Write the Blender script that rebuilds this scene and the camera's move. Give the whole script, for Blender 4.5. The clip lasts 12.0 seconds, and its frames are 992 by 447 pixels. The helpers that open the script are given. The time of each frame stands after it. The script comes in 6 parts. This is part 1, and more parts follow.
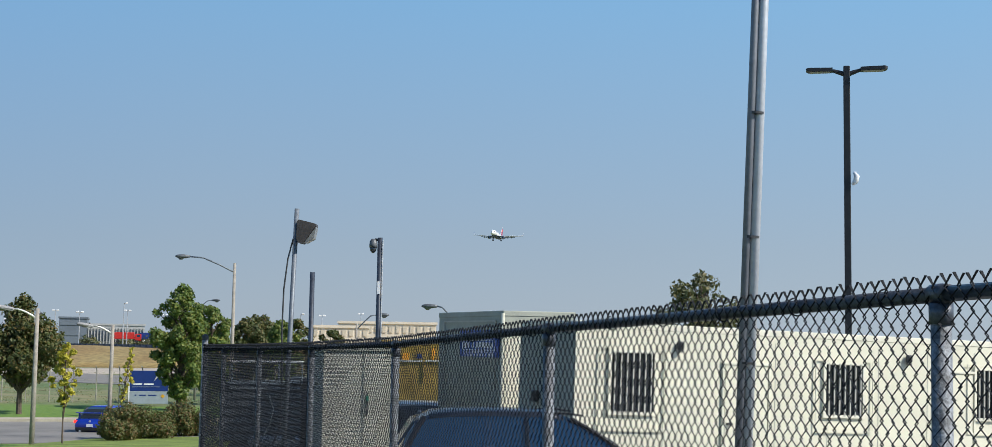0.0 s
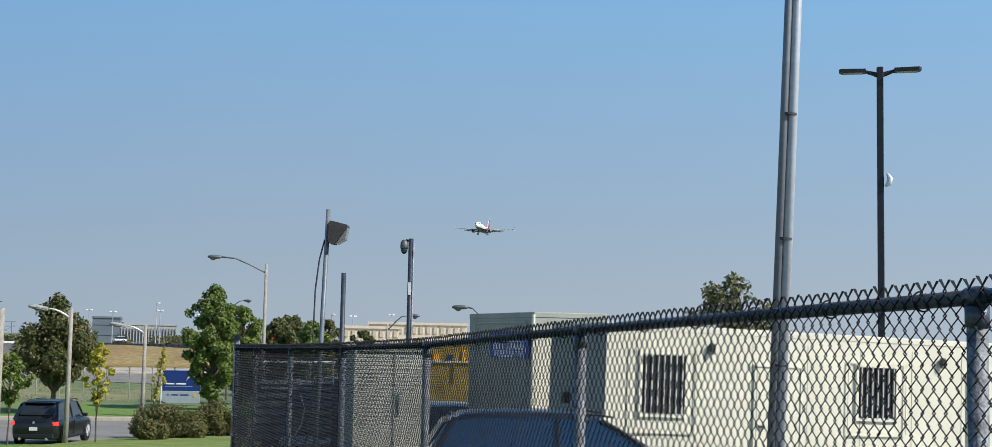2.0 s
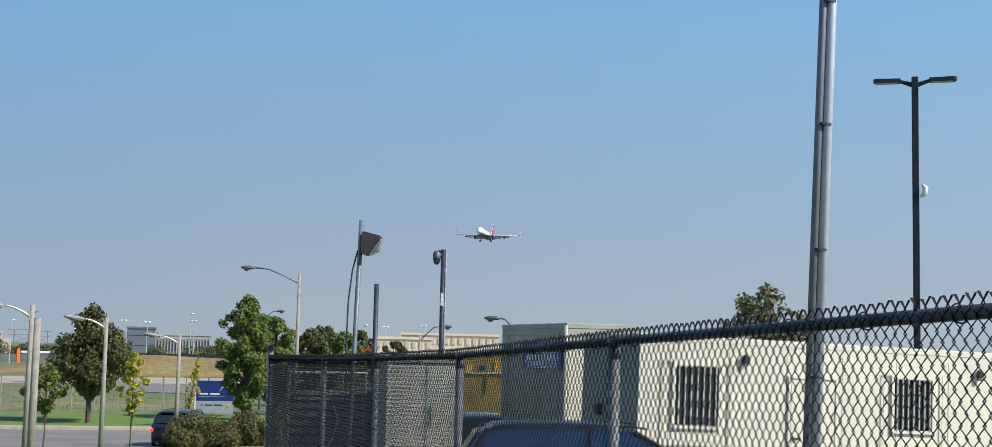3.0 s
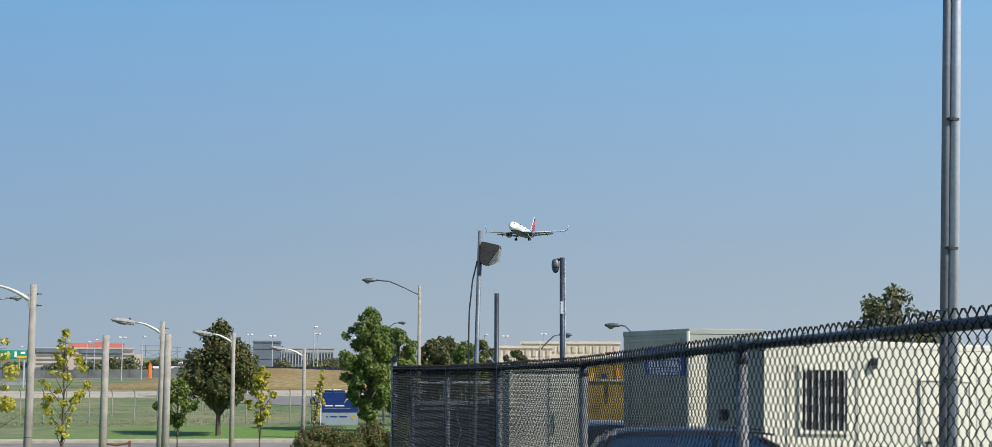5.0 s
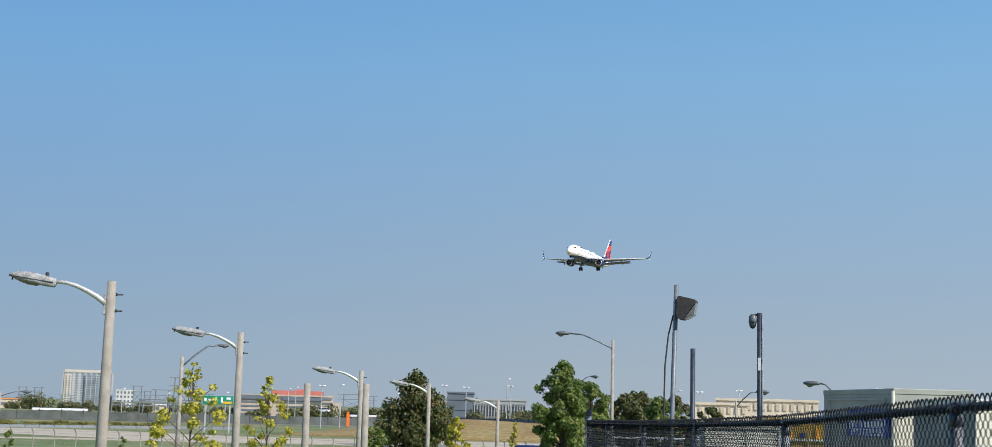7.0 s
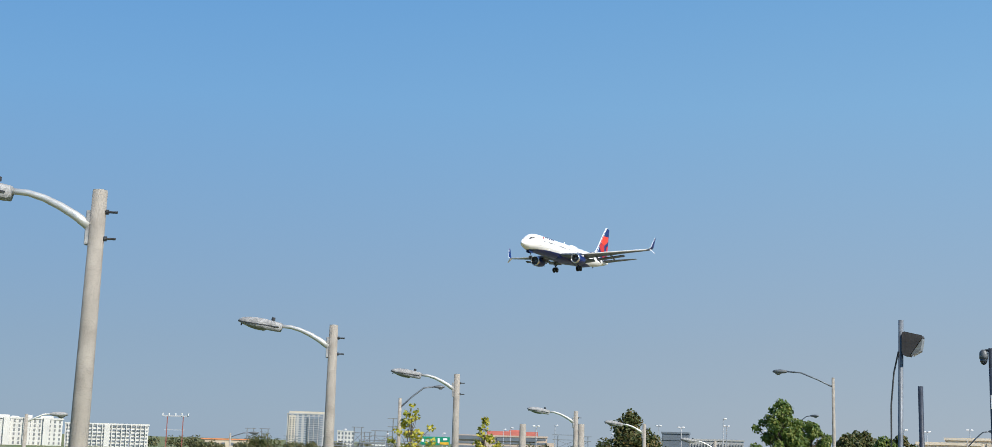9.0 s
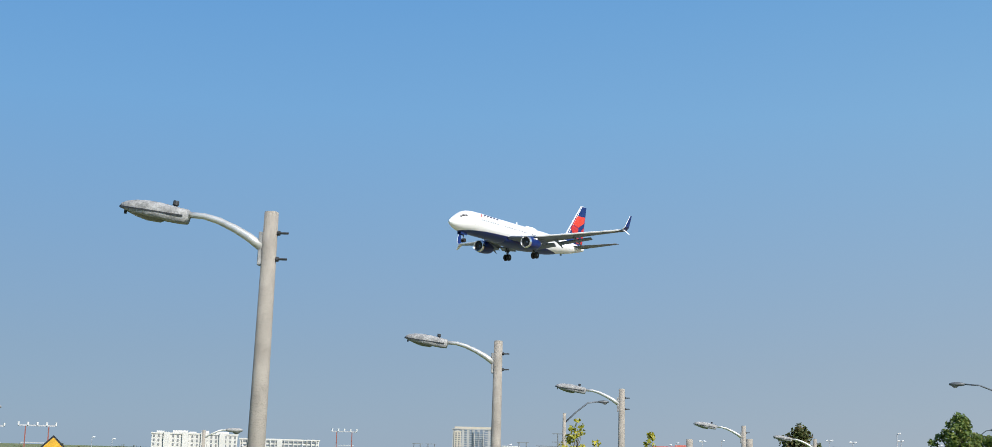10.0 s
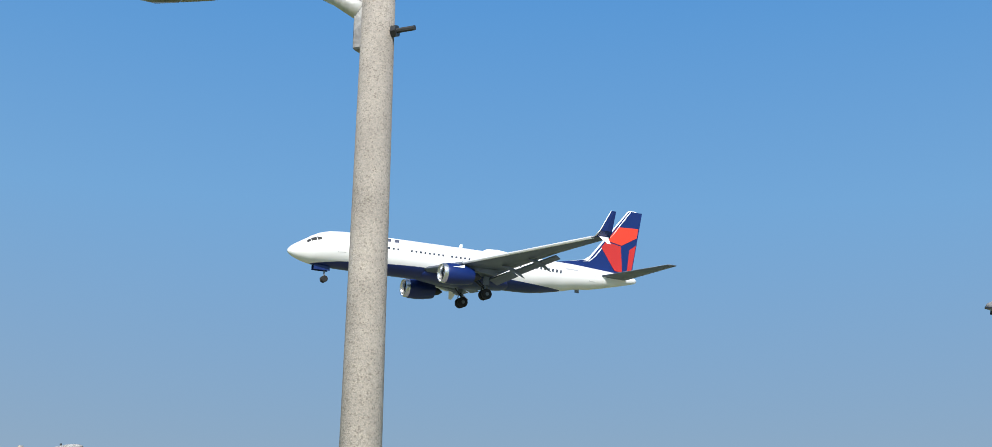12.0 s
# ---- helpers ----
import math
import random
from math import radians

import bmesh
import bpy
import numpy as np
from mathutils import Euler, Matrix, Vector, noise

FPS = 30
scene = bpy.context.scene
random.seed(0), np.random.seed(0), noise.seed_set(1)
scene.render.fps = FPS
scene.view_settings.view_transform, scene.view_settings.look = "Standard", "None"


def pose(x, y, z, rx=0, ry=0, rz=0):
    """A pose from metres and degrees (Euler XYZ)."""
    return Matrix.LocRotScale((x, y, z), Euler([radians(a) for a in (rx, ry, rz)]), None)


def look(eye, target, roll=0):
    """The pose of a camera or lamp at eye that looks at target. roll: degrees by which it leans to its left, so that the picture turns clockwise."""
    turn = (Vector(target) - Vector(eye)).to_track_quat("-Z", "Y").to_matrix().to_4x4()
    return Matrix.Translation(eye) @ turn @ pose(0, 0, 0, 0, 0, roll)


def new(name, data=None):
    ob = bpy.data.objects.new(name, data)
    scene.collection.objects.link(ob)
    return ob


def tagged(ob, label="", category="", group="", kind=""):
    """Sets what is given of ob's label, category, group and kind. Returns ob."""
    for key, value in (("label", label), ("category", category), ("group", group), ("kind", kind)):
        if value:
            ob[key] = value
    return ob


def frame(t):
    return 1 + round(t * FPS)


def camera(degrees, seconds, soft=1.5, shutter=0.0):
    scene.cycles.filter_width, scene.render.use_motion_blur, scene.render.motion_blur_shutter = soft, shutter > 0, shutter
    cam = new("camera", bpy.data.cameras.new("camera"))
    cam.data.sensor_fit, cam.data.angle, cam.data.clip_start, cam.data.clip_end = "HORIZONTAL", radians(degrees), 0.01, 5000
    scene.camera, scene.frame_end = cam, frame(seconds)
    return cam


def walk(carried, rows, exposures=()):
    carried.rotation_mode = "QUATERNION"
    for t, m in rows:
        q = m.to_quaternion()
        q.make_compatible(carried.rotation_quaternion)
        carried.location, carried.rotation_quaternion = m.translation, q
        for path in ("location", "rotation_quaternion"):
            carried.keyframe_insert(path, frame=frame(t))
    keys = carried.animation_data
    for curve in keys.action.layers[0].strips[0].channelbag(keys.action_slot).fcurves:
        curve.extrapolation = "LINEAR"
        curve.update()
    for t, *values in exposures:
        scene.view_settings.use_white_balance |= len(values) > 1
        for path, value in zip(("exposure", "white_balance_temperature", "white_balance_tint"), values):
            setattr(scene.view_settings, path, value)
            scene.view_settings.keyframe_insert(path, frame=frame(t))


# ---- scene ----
EYE, REACH = 1.65, 0.24
cam = camera(41.1, 12.0, soft=0.6)
# seconds, yaw, pitch, roll in degrees: held at arm's length by someone who turns on the spot
TURN = [
    (0.0, 0.000, 5.043, -0.911),
    (0.5, 0.278, 5.027, -0.992),
    (1.0, 0.354, 5.026, -1.084),
    (1.5, 0.816, 5.065, -1.194),
    (2.0, 1.330, 5.073, -1.143),
    (2.5, 1.997, 5.235, -1.194),
    (3.0, 2.740, 5.514, -1.261),
    (3.2, 3.872, 5.454, -1.337),
    (4.8, 7.043, 5.769, -0.180),
    (5.0, 7.826, 5.805, -0.221),
    (5.5, 9.468, 5.957, -0.579),
    (6.0, 10.886, 6.447, -0.784),
    (6.5, 13.277, 7.266, -1.228),
    (7.0, 16.265, 7.983, -1.538),
    (7.2, 17.440, 8.290, -1.586),
    (8.8, 24.073, 9.332, -1.472),
    (9.0, 25.450, 9.454, -1.510),
    (9.5, 27.977, 9.743, -1.360),
    (10.0, 32.489, 9.913, -1.528),
    (10.5, 39.341, 10.117, -1.982),
    (11.0, 45.845, 11.465, -2.465),
    (11.3, 51.950, 12.936, -2.262),
    (11.4, 54.208, 13.270, -1.883),
    (11.6, 58.597, 13.649, -1.094),
    (12.0, 68.642, 13.755, -1.022),
]
walk(cam, [(t, pose(-REACH * math.sin(radians(y)), REACH * math.cos(radians(y)), EYE, 90, 0, y)
            @ pose(0, 0, 0, p, 0, 0) @ pose(0, 0, 0, 0, 0, -r)) for t, y, p, r in TURN])

# ---- light ----
SUN_AZ, SUN_EL = -112.0, 40.0      # degrees left of north (the first view), above the horizon
world = bpy.data.worlds.new("sky")
scene.world = world
world.use_nodes = True
wn = world.node_tree
sky = wn.nodes.new("ShaderNodeTexSky")
sky.sky_type, sky.sun_disc = "NISHITA", False
sky.sun_elevation, sky.sun_rotation = radians(SUN_EL), radians(-SUN_AZ)
sky.air_density, sky.dust_density, sky.ozone_density, sky.altitude = 1.0, 0.35, 5.0, 150
# low sky: a dry haze that pales towards the horizon
co_w, sep_w = wn.nodes.new("ShaderNodeTexCoord"), wn.nodes.new("ShaderNodeSeparateXYZ")
haze, thin, blend, scaled = wn.nodes.new("ShaderNodeValToRGB"), wn.nodes.new("ShaderNodeMapRange"), wn.nodes.new("ShaderNodeMix"), wn.nodes.new("ShaderNodeMix")
wn.links.new(co_w.outputs["Generated"], sep_w.inputs[0])
wn.links.new(sep_w.outputs["Z"], haze.inputs[0])
wn.links.new(sep_w.outputs["Z"], thin.inputs[0])
ramp_w = haze.color_ramp
ramp_w.elements[0].color, ramp_w.elements[1].color = (0.30, 0.395, 0.53, 1), (0.05, 0.20, 0.58, 1)
ramp_w.elements[1].position = 0.62
for place, colour in ((0.07, (0.27, 0.385, 0.55)), (0.25, (0.185, 0.40, 0.71)), (0.40, (0.105, 0.325, 0.71))):
    ramp_w.elements.new(place).color = (*colour, 1)
thin.inputs[1].default_value, thin.inputs[2].default_value, thin.inputs[3].default_value, thin.inputs[4].default_value = 0.4, 0.95, 0.92, 0.0
scaled.data_type, scaled.blend_type, scaled.inputs[0].default_value = "RGBA", "MULTIPLY", 1.0
scaled.inputs[7].default_value = (0.1, 0.1, 0.1, 1)
wn.links.new(sky.outputs[0], scaled.inputs[6])
blend.data_type = "RGBA"
wn.links.new(thin.outputs[0], blend.inputs[0])
wn.links.new(scaled.outputs[2], blend.inputs[6])
wn.links.new(haze.outputs[0], blend.inputs[7])
# the haze is a little brighter towards the sun's side
side, glow = wn.nodes.new("ShaderNodeVectorMath"), wn.nodes.new("ShaderNodeMapRange")
side.operation = "DOT_PRODUCT"
side.inputs[1].default_value = (-math.sin(radians(SUN_AZ)), math.cos(radians(SUN_AZ)), 0.0)
wn.links.new(co_w.outputs["Generated"], side.inputs[0])
wn.links.new(side.outputs["Value"], glow.inputs[0])
glow.inputs[1].default_value, glow.inputs[2].default_value, glow.inputs[3].default_value, glow.inputs[4].default_value = -1.0, 1.0, 0.85, 1.25
wn.links.new(glow.outputs[0], wn.nodes["Background"].inputs[1])
# and greyer there, bluer away from it
warm, dusty = wn.nodes.new("ShaderNodeValToRGB"), wn.nodes.new("ShaderNodeMix")
to_unit = wn.nodes.new("ShaderNodeMapRange")
to_unit.inputs[1].default_value, to_unit.inputs[2].default_value = -1.0, 1.0
wn.links.new(side.outputs["Value"], to_unit.inputs[0])
wn.links.new(to_unit.outputs[0], warm.inputs[0])
warm.color_ramp.elements[0].color, warm.color_ramp.elements[1].color = (0.95, 1.02, 1.03, 1), (1.18, 1.06, 0.90, 1)
warm.color_ramp.elements.new(0.22).color = (1.12, 1.04, 0.945, 1)
warm.color_ramp.elements.new(0.06).color = (1.0, 1.02, 1.0, 1)
dusty.data_type, dusty.blend_type, dusty.inputs[0].default_value = "RGBA", "MULTIPLY", 1.0
wn.links.new(blend.outputs[2], dusty.inputs[6])
wn.links.new(warm.outputs[0], dusty.inputs[7])
wn.links.new(dusty.outputs[2], wn.nodes["Background"].inputs[0])
sun = new("sun", bpy.data.lights.new("sun", "SUN"))
sun.data.energy, sun.data.angle, sun.data.color = 5.0, radians(0.5), (1.0, 0.95, 0.87)
sun_from = Vector((-math.sin(radians(SUN_AZ)) * math.cos(radians(SUN_EL)), math.cos(radians(SUN_AZ)) * math.cos(radians(SUN_EL)), math.sin(radians(SUN_EL))))
sun.matrix_world = look(sun_from * 50, (0, 0, 0))
scene.view_settings.exposure = 0.15


# ---- materials ----
def material(name, colour, rough=0.6, metal=0.0, vary=0.15, scale=4.0, bump=0.1, fine=40.0, second=None, coat=0.0, per_object=0.0):
    """A surface with broad stains and fine grain, at sizes in metres."""
    m = bpy.data.materials.new(name)
    m.use_nodes = True
    nt = m.node_tree
    b = nt.nodes["Principled BSDF"]
    co = nt.nodes.new("ShaderNodeTexCoord")
    n1, n2 = nt.nodes.new("ShaderNodeTexNoise"), nt.nodes.new("ShaderNodeTexNoise")
    n1.inputs["Scale"].default_value, n1.inputs["Detail"].default_value = scale, 6
    n2.inputs["Scale"].default_value, n2.inputs["Detail"].default_value = fine, 4
    for n in (n1, n2):
        nt.links.new(co.outputs["Object"], n.inputs["Vector"])
    ramp = nt.nodes.new("ShaderNodeValToRGB")
    dark = tuple(c * (1 - vary) for c in colour)
    light = second or tuple(min(1, c * (1 + vary)) for c in colour)
    ramp.color_ramp.elements[0].color, ramp.color_ramp.elements[1].color = (*dark, 1), (*light, 1)
    ramp.color_ramp.elements[0].position, ramp.color_ramp.elements[1].position = 0.32, 0.68
    nt.links.new(n1.outputs["Fac"], ramp.inputs[0])
    mix = nt.nodes.new("ShaderNodeMix")
    mix.data_type, mix.blend_type = "RGBA", "OVERLAY"
    mix.inputs[0].default_value = min(1, vary * 2)
    nt.links.new(ramp.outputs[0], mix.inputs[6])
    nt.links.new(n2.outputs["Fac"], mix.inputs[7])
    out = mix.outputs[2]
    if per_object:
        info, hsv = nt.nodes.new("ShaderNodeObjectInfo"), nt.nodes.new("ShaderNodeHueSaturation")
        rng = nt.nodes.new("ShaderNodeMapRange")
        rng.inputs[3].default_value, rng.inputs[4].default_value = 1 - per_object, 1 + per_object
        nt.links.new(info.outputs["Random"], rng.inputs[0])
        nt.links.new(rng.outputs[0], hsv.inputs["Value"])
        nt.links.new(out, hsv.inputs["Color"])
        out = hsv.outputs[0]
    nt.links.new(out, b.inputs["Base Color"])
    b.inputs["Roughness"].default_value, b.inputs["Metallic"].default_value = rough, metal
    b.inputs["Coat Weight"].default_value = coat
    if bump:
        bp = nt.nodes.new("ShaderNodeBump")
        bp.inputs["Strength"].default_value, bp.inputs["Distance"].default_value = bump, 0.02
        nt.links.new(n2.outputs["Fac"], bp.inputs["Height"])
        nt.links.new(bp.outputs[0], b.inputs["Normal"])
    return m


def leaf_material(name, a, b_, c):
    """Leaves: three tints by leaf, a little light passes through."""
    m = bpy.data.materials.new(name)
    m.use_nodes = True
    nt = m.node_tree
    b = nt.nodes["Principled BSDF"]
    geo, ramp = nt.nodes.new("ShaderNodeNewGeometry"), nt.nodes.new("ShaderNodeValToRGB")
    ramp.color_ramp.elements[0].color, ramp.color_ramp.elements[1].color = (*a, 1), (*c, 1)
    ramp.color_ramp.elements.new(0.6).color = (*b_, 1)
    nt.links.new(geo.outputs["Random Per Island"], ramp.inputs[0])
    nt.links.new(ramp.outputs[0], b.inputs["Base Color"])
    b.inputs["Roughness"].default_value = 0.55
    tr, mix = nt.nodes.new("ShaderNodeBsdfTranslucent"), nt.nodes.new("ShaderNodeMixShader")
    nt.links.new(ramp.outputs[0], tr.inputs[0])
    mix.inputs[0].default_value = 0.3
    nt.links.new(b.outputs[0], mix.inputs[1])
    nt.links.new(tr.outputs[0], mix.inputs[2])
    nt.links.new(mix.outputs[0], nt.nodes["Material Output"].inputs[0])
    return m


def glass_material(name, colour=(0.02, 0.025, 0.03)):
    m = material(name, colour, 0.06, 0.0, 0.1, 0.5, 0)
    m.node_tree.nodes["Principled BSDF"].inputs["Specular IOR Level"].default_value = 0.9
    return m


CONCRETE = material("pole_concrete", (0.31, 0.285, 0.25), 0.9, 0, 0.16, 4, 0.35, 150)
# exposed aggregate: fine dark pits and pale grains
_nt = CONCRETE.node_tree
_co, _pit, _ramp, _mul = _nt.nodes.new("ShaderNodeTexCoord"), _nt.nodes.new("ShaderNodeTexVoronoi"), _nt.nodes.new("ShaderNodeValToRGB"), _nt.nodes.new("ShaderNodeMix")
_pit.inputs["Scale"].default_value = 150
_nt.links.new(_co.outputs["Object"], _pit.inputs["Vector"])
_nt.links.new(_pit.outputs["Color"], _ramp.inputs[0])
_ramp.color_ramp.elements[0].color, _ramp.color_ramp.elements[1].color = (0.68, 0.66, 0.63, 1), (1.15, 1.13, 1.1, 1)
_ramp.color_ramp.elements[0].position, _ramp.color_ramp.elements[1].position = 0.12, 0.8
_ramp.color_ramp.elements.new(0.3).color = (0.95, 0.95, 0.95, 1)
_mul.data_type, _mul.blend_type, _mul.inputs[0].default_value = "RGBA", "MULTIPLY", 1.0
_base = _nt.nodes["Principled BSDF"].inputs["Base Color"]
_nt.links.new(_base.links[0].from_socket, _mul.inputs[6])
_nt.links.new(_ramp.outputs[0], _mul.inputs[7])
_nt.links.new(_mul.outputs[2], _base)
VERGE = material("verge_grass", (0.14, 0.20, 0.03), 0.95, 0, 0.3, 0.8, 0.8, 9, second=(0.21, 0.27, 0.045))
GALV = material("galvanised_steel", (0.40, 0.42, 0.45), 0.5, 0.15, 0.22, 7, 0.08, 45)
DARKPOLE = material("dark_weathered_steel", (0.035, 0.045, 0.065), 0.5, 0.15, 0.3, 7, 0.05, 45)
FENCEPOST = material("weathered_fence_post", (0.30, 0.285, 0.24), 0.75, 0, 0.2, 3, 0.05)
GALV_OLD = material("weathered_galvanised", (0.15, 0.165, 0.185), 0.55, 0.15, 0.5, 26, 0.3, 120)
WIRE = material("dark_wire", (0.012, 0.015, 0.02), 0.8, 0.0, 0.3, 9, 0.0, 40)
WIRE.node_tree.nodes["Principled BSDF"].inputs["Specular IOR Level"].default_value = 0.2
MASTSTEEL = material("dull_mast_steel", (0.46, 0.49, 0.53), 0.5, 0.2, 0.1, 3, 0.03, 30)
DULLSTEEL = material("dull_pole_steel", (0.15, 0.17, 0.195), 0.5, 0.2, 0.2, 6, 0.05, 40)
# pale slate; on the airport sign it stands for white in shade
SIGNSHADE = material("slate_sign_shade", (0.27, 0.32, 0.36), 0.5, 0, 0.08, 3, 0)
# far steel, with the haze of distance put into its grey
HAZEGREY = material("hazed_grey_steel", (0.17, 0.19, 0.205), 0.7, 0, 0.15, 2, 0)
DULLRED = material("faded_red_paint", (0.24, 0.075, 0.06), 0.7, 0, 0.15, 1, 0)
BROWN_SIDE_SHADE = material("brown_side_shade", (0.30, 0.24, 0.20), 0.85, 0, 0.1, 0.2, 0)
RAIL = material("dark_rail", (0.055, 0.066, 0.088), 0.38, 0.15, 0.4, 18, 0.25, 90)
LAMPGREY = material("lamp_casting", (0.30, 0.30, 0.30), 0.8, 0.0, 0.3, 12, 0.25, 50)
ALU = material("aluminium_arm", (0.62, 0.62, 0.60), 0.45, 0.5, 0.12, 6, 0.05, 40)
LENS = material("lamp_lens", (0.16, 0.165, 0.16), 0.2, 0, 0.2, 8, 0)
BLACKPAINT = material("black_paint", (0.012, 0.013, 0.016), 0.5, 0, 0.25, 5, 0.03)
BROWNSTEEL = material("dark_steel", (0.045, 0.047, 0.05), 0.5, 0.2, 0.3, 6, 0.05)
RUBBER = material("rubber", (0.015, 0.015, 0.016), 0.85, 0, 0.2, 8, 0.1)
CREAM = material("cream_cladding", (0.68, 0.66, 0.53), 0.75, 0, 0.06, 1.2, 0.04, 30)
CREAM_TRIM = material("cream_trim", (0.70, 0.68, 0.56), 0.7, 0, 0.08, 2, 0.03)
# grey cladding; also the painted shade on the office end walls
GREYCLAD_AND_SHADE = material("grey_cladding_and_shade", (0.32, 0.335, 0.285), 0.75, 0, 0.1, 1.5, 0.05)
OCHRE = material("dusty_ochre_paint", (0.30, 0.20, 0.045), 0.7, 0, 0.3, 2, 0.1)
CONTAINER = material("container_paint", (0.50, 0.50, 0.43), 0.65, 0, 0.15, 1.0, 0.08)
ROOFGREY = material("flat_roof", (0.35, 0.35, 0.34), 0.9, 0, 0.15, 1, 0.1)
GLASS = glass_material("dark_glass")
# the blue of reflected sky is put into this glass's base colour
SKYBLUE_GLASS = glass_material("car_glass_sky_blue", (0.008, 0.03, 0.075))
DARKCAST = material("dark_lamp_casting", (0.12, 0.13, 0.14), 0.5, 0.2, 0.2, 9, 0.05)
BARGREY = material("window_bar_paint", (0.42, 0.41, 0.36), 0.6, 0, 0.1, 3, 0)
WHITE = material("white_paint", (0.8, 0.8, 0.79), 0.35, 0, 0.04, 1, 0, coat=0.2)
SIGNBLUE = material("sign_blue", (0.008, 0.03, 0.16), 0.4, 0, 0.1, 2, 0)
SIGNWHITE = material("sign_white", (0.72, 0.73, 0.74), 0.45, 0, 0.06, 3, 0)
SIGNGREEN = material("sign_green", (0.0, 0.22, 0.13), 0.45, 0, 0.06, 2, 0)
YELLOW = material("yellow_paint", (0.62, 0.34, 0.02), 0.5, 0, 0.2, 3, 0.05)
ORANGE = material("orange_paint", (0.80, 0.17, 0.025), 0.5, 0, 0.12, 2, 0.03)
AMBER = material("amber_lamp_plastic", (0.85, 0.36, 0.02), 0.4, 0, 0.1, 3, 0.02)
SALMON = material("orange_frame_paint", (0.72, 0.27, 0.12), 0.6, 0, 0.1, 2, 0.03)
REDPAINT = material("red_paint", (0.45, 0.02, 0.015), 0.35, 0, 0.1, 2, 0, coat=0.3)
ASPHALT = material("asphalt", (0.20, 0.187, 0.17), 0.9, 0, 0.18, 0.3, 0.3, 25)
KERB = material("kerb_concrete", (0.42, 0.36, 0.29), 0.9, 0, 0.15, 2, 0.2)
BRICKTONE = material("tower_brick", (0.30, 0.13, 0.09), 0.85, 0, 0.1, 0.3, 0)
TOWERGREY = material("tower_grey", (0.38, 0.385, 0.38), 0.8, 0, 0.08, 0.2, 0)
TOWERWHITE = material("tower_white", (0.58, 0.575, 0.545), 0.8, 0, 0.06, 0.2, 0)
TOWERDARK = material("tower_dark", (0.13, 0.155, 0.185), 0.5, 0, 0.1, 0.2, 0)
BEIGE = material("beige_panel", (0.55, 0.47, 0.36), 0.8, 0, 0.08, 0.2, 0)
BARK = material("bark", (0.10, 0.075, 0.055), 0.95, 0, 0.3, 8, 0.5, 40)
TIMBER = material("red_brown_timber", (0.16, 0.06, 0.035), 0.8, 0, 0.2, 6, 0.2)
LEAF_GREEN = leaf_material("green_leaves", (0.055, 0.076, 0.02), (0.09, 0.108, 0.027), (0.18, 0.125, 0.04))
LEAF_MAPLE = leaf_material("maple_leaves", (0.075, 0.13, 0.025), (0.13, 0.19, 0.035), (0.24, 0.24, 0.05))
LEAF_YELLOW = leaf_material("yellow_leaves", (0.36, 0.33, 0.035), (0.56, 0.48, 0.05), (0.26, 0.29, 0.045))
LEAF_BUSH = leaf_material("bush_leaves", (0.075, 0.105, 0.024), (0.115, 0.122, 0.032), (0.20, 0.105, 0.04))
LEAF_WEED = leaf_material("meadow_weeds", (0.17, 0.21, 0.085), (0.25, 0.25, 0.12), (0.36, 0.31, 0.18))
LEAF_DULL = leaf_material("dull_leaves", (0.09, 0.11, 0.045), (0.14, 0.145, 0.06), (0.20, 0.17, 0.07))


# ---- mesh helpers ----
def thing(name, m, label, category, group="", kind=""):
    ob = new(name)
    ob.matrix_basis = m
    return tagged(ob, label, category, group, kind)


def part(name, bm, mat, parent=None, label="", smooth=False):
    me = bpy.data.meshes.new(name)
    bmesh.ops.recalc_face_normals(bm, faces=bm.faces)
    bm.to_mesh(me)
    bm.free()
    for f in (mat if isinstance(mat, (list, tuple)) else [mat]):
        me.materials.append(f)
    if smooth:
        for p in me.polygons:
            p.use_smooth = True
    ob = new(name, me)
    ob.parent = parent
    if label:
        tagged(ob, label)
    return ob


def box(bm, c, s, m=None, bevel=0.0, mat=0):
    """A box with centre c and size s, bevelled."""
    r = bmesh.ops.create_cube(bm, size=1, matrix=(m or Matrix()) @ Matrix.Translation(c) @ Matrix.Diagonal((*s, 1)))
    if bevel:
        es = {e for v in r["verts"] for e in v.link_edges}
        r2 = bmesh.ops.bevel(bm, geom=list(es), offset=bevel, segments=1, affect="EDGES")
        fs = r2["faces"]
    for v in r["verts"]:
        if v.is_valid:
            for f in v.link_faces:
                f.material_index = mat
    return bm


def boxes(*items, bevel=0.0, m=None):
    bm = bmesh.new()
    for c, s in items:
        box(bm, c, s, m, bevel)
    return bm


def tube(path, radii, seg=10, bm=None, caps=True, squash=1.0):
    """A round rod along a path of points, with a radius at each."""
    bm = bm or bmesh.new()
    pts = [Vector(p) for p in path]
    if not isinstance(radii, (list, tuple)):
        radii = [radii] * len(pts)
    rings = []
    side = None
    for i, p in enumerate(pts):
        d = (pts[min(i + 1, len(pts) - 1)] - pts[max(i - 1, 0)]).normalized()
        if side is None:
            side = d.orthogonal().normalized()
        side = (side - d * side.dot(d)).normalized()
        up = d.cross(side)
        rings.append([bm.verts.new(p + radii[i] * (side * math.cos(a) + up * math.sin(a) * squash)) for a in (2 * math.pi * k / seg for k in range(seg))])
    for a, b in zip(rings, rings[1:]):
        for k in range(seg):
            bm.faces.new((a[k], a[(k + 1) % seg], b[(k + 1) % seg], b[k]))
    if caps:
        bm.faces.new(rings[0][::-1])
        bm.faces.new(rings[-1])
    return bm


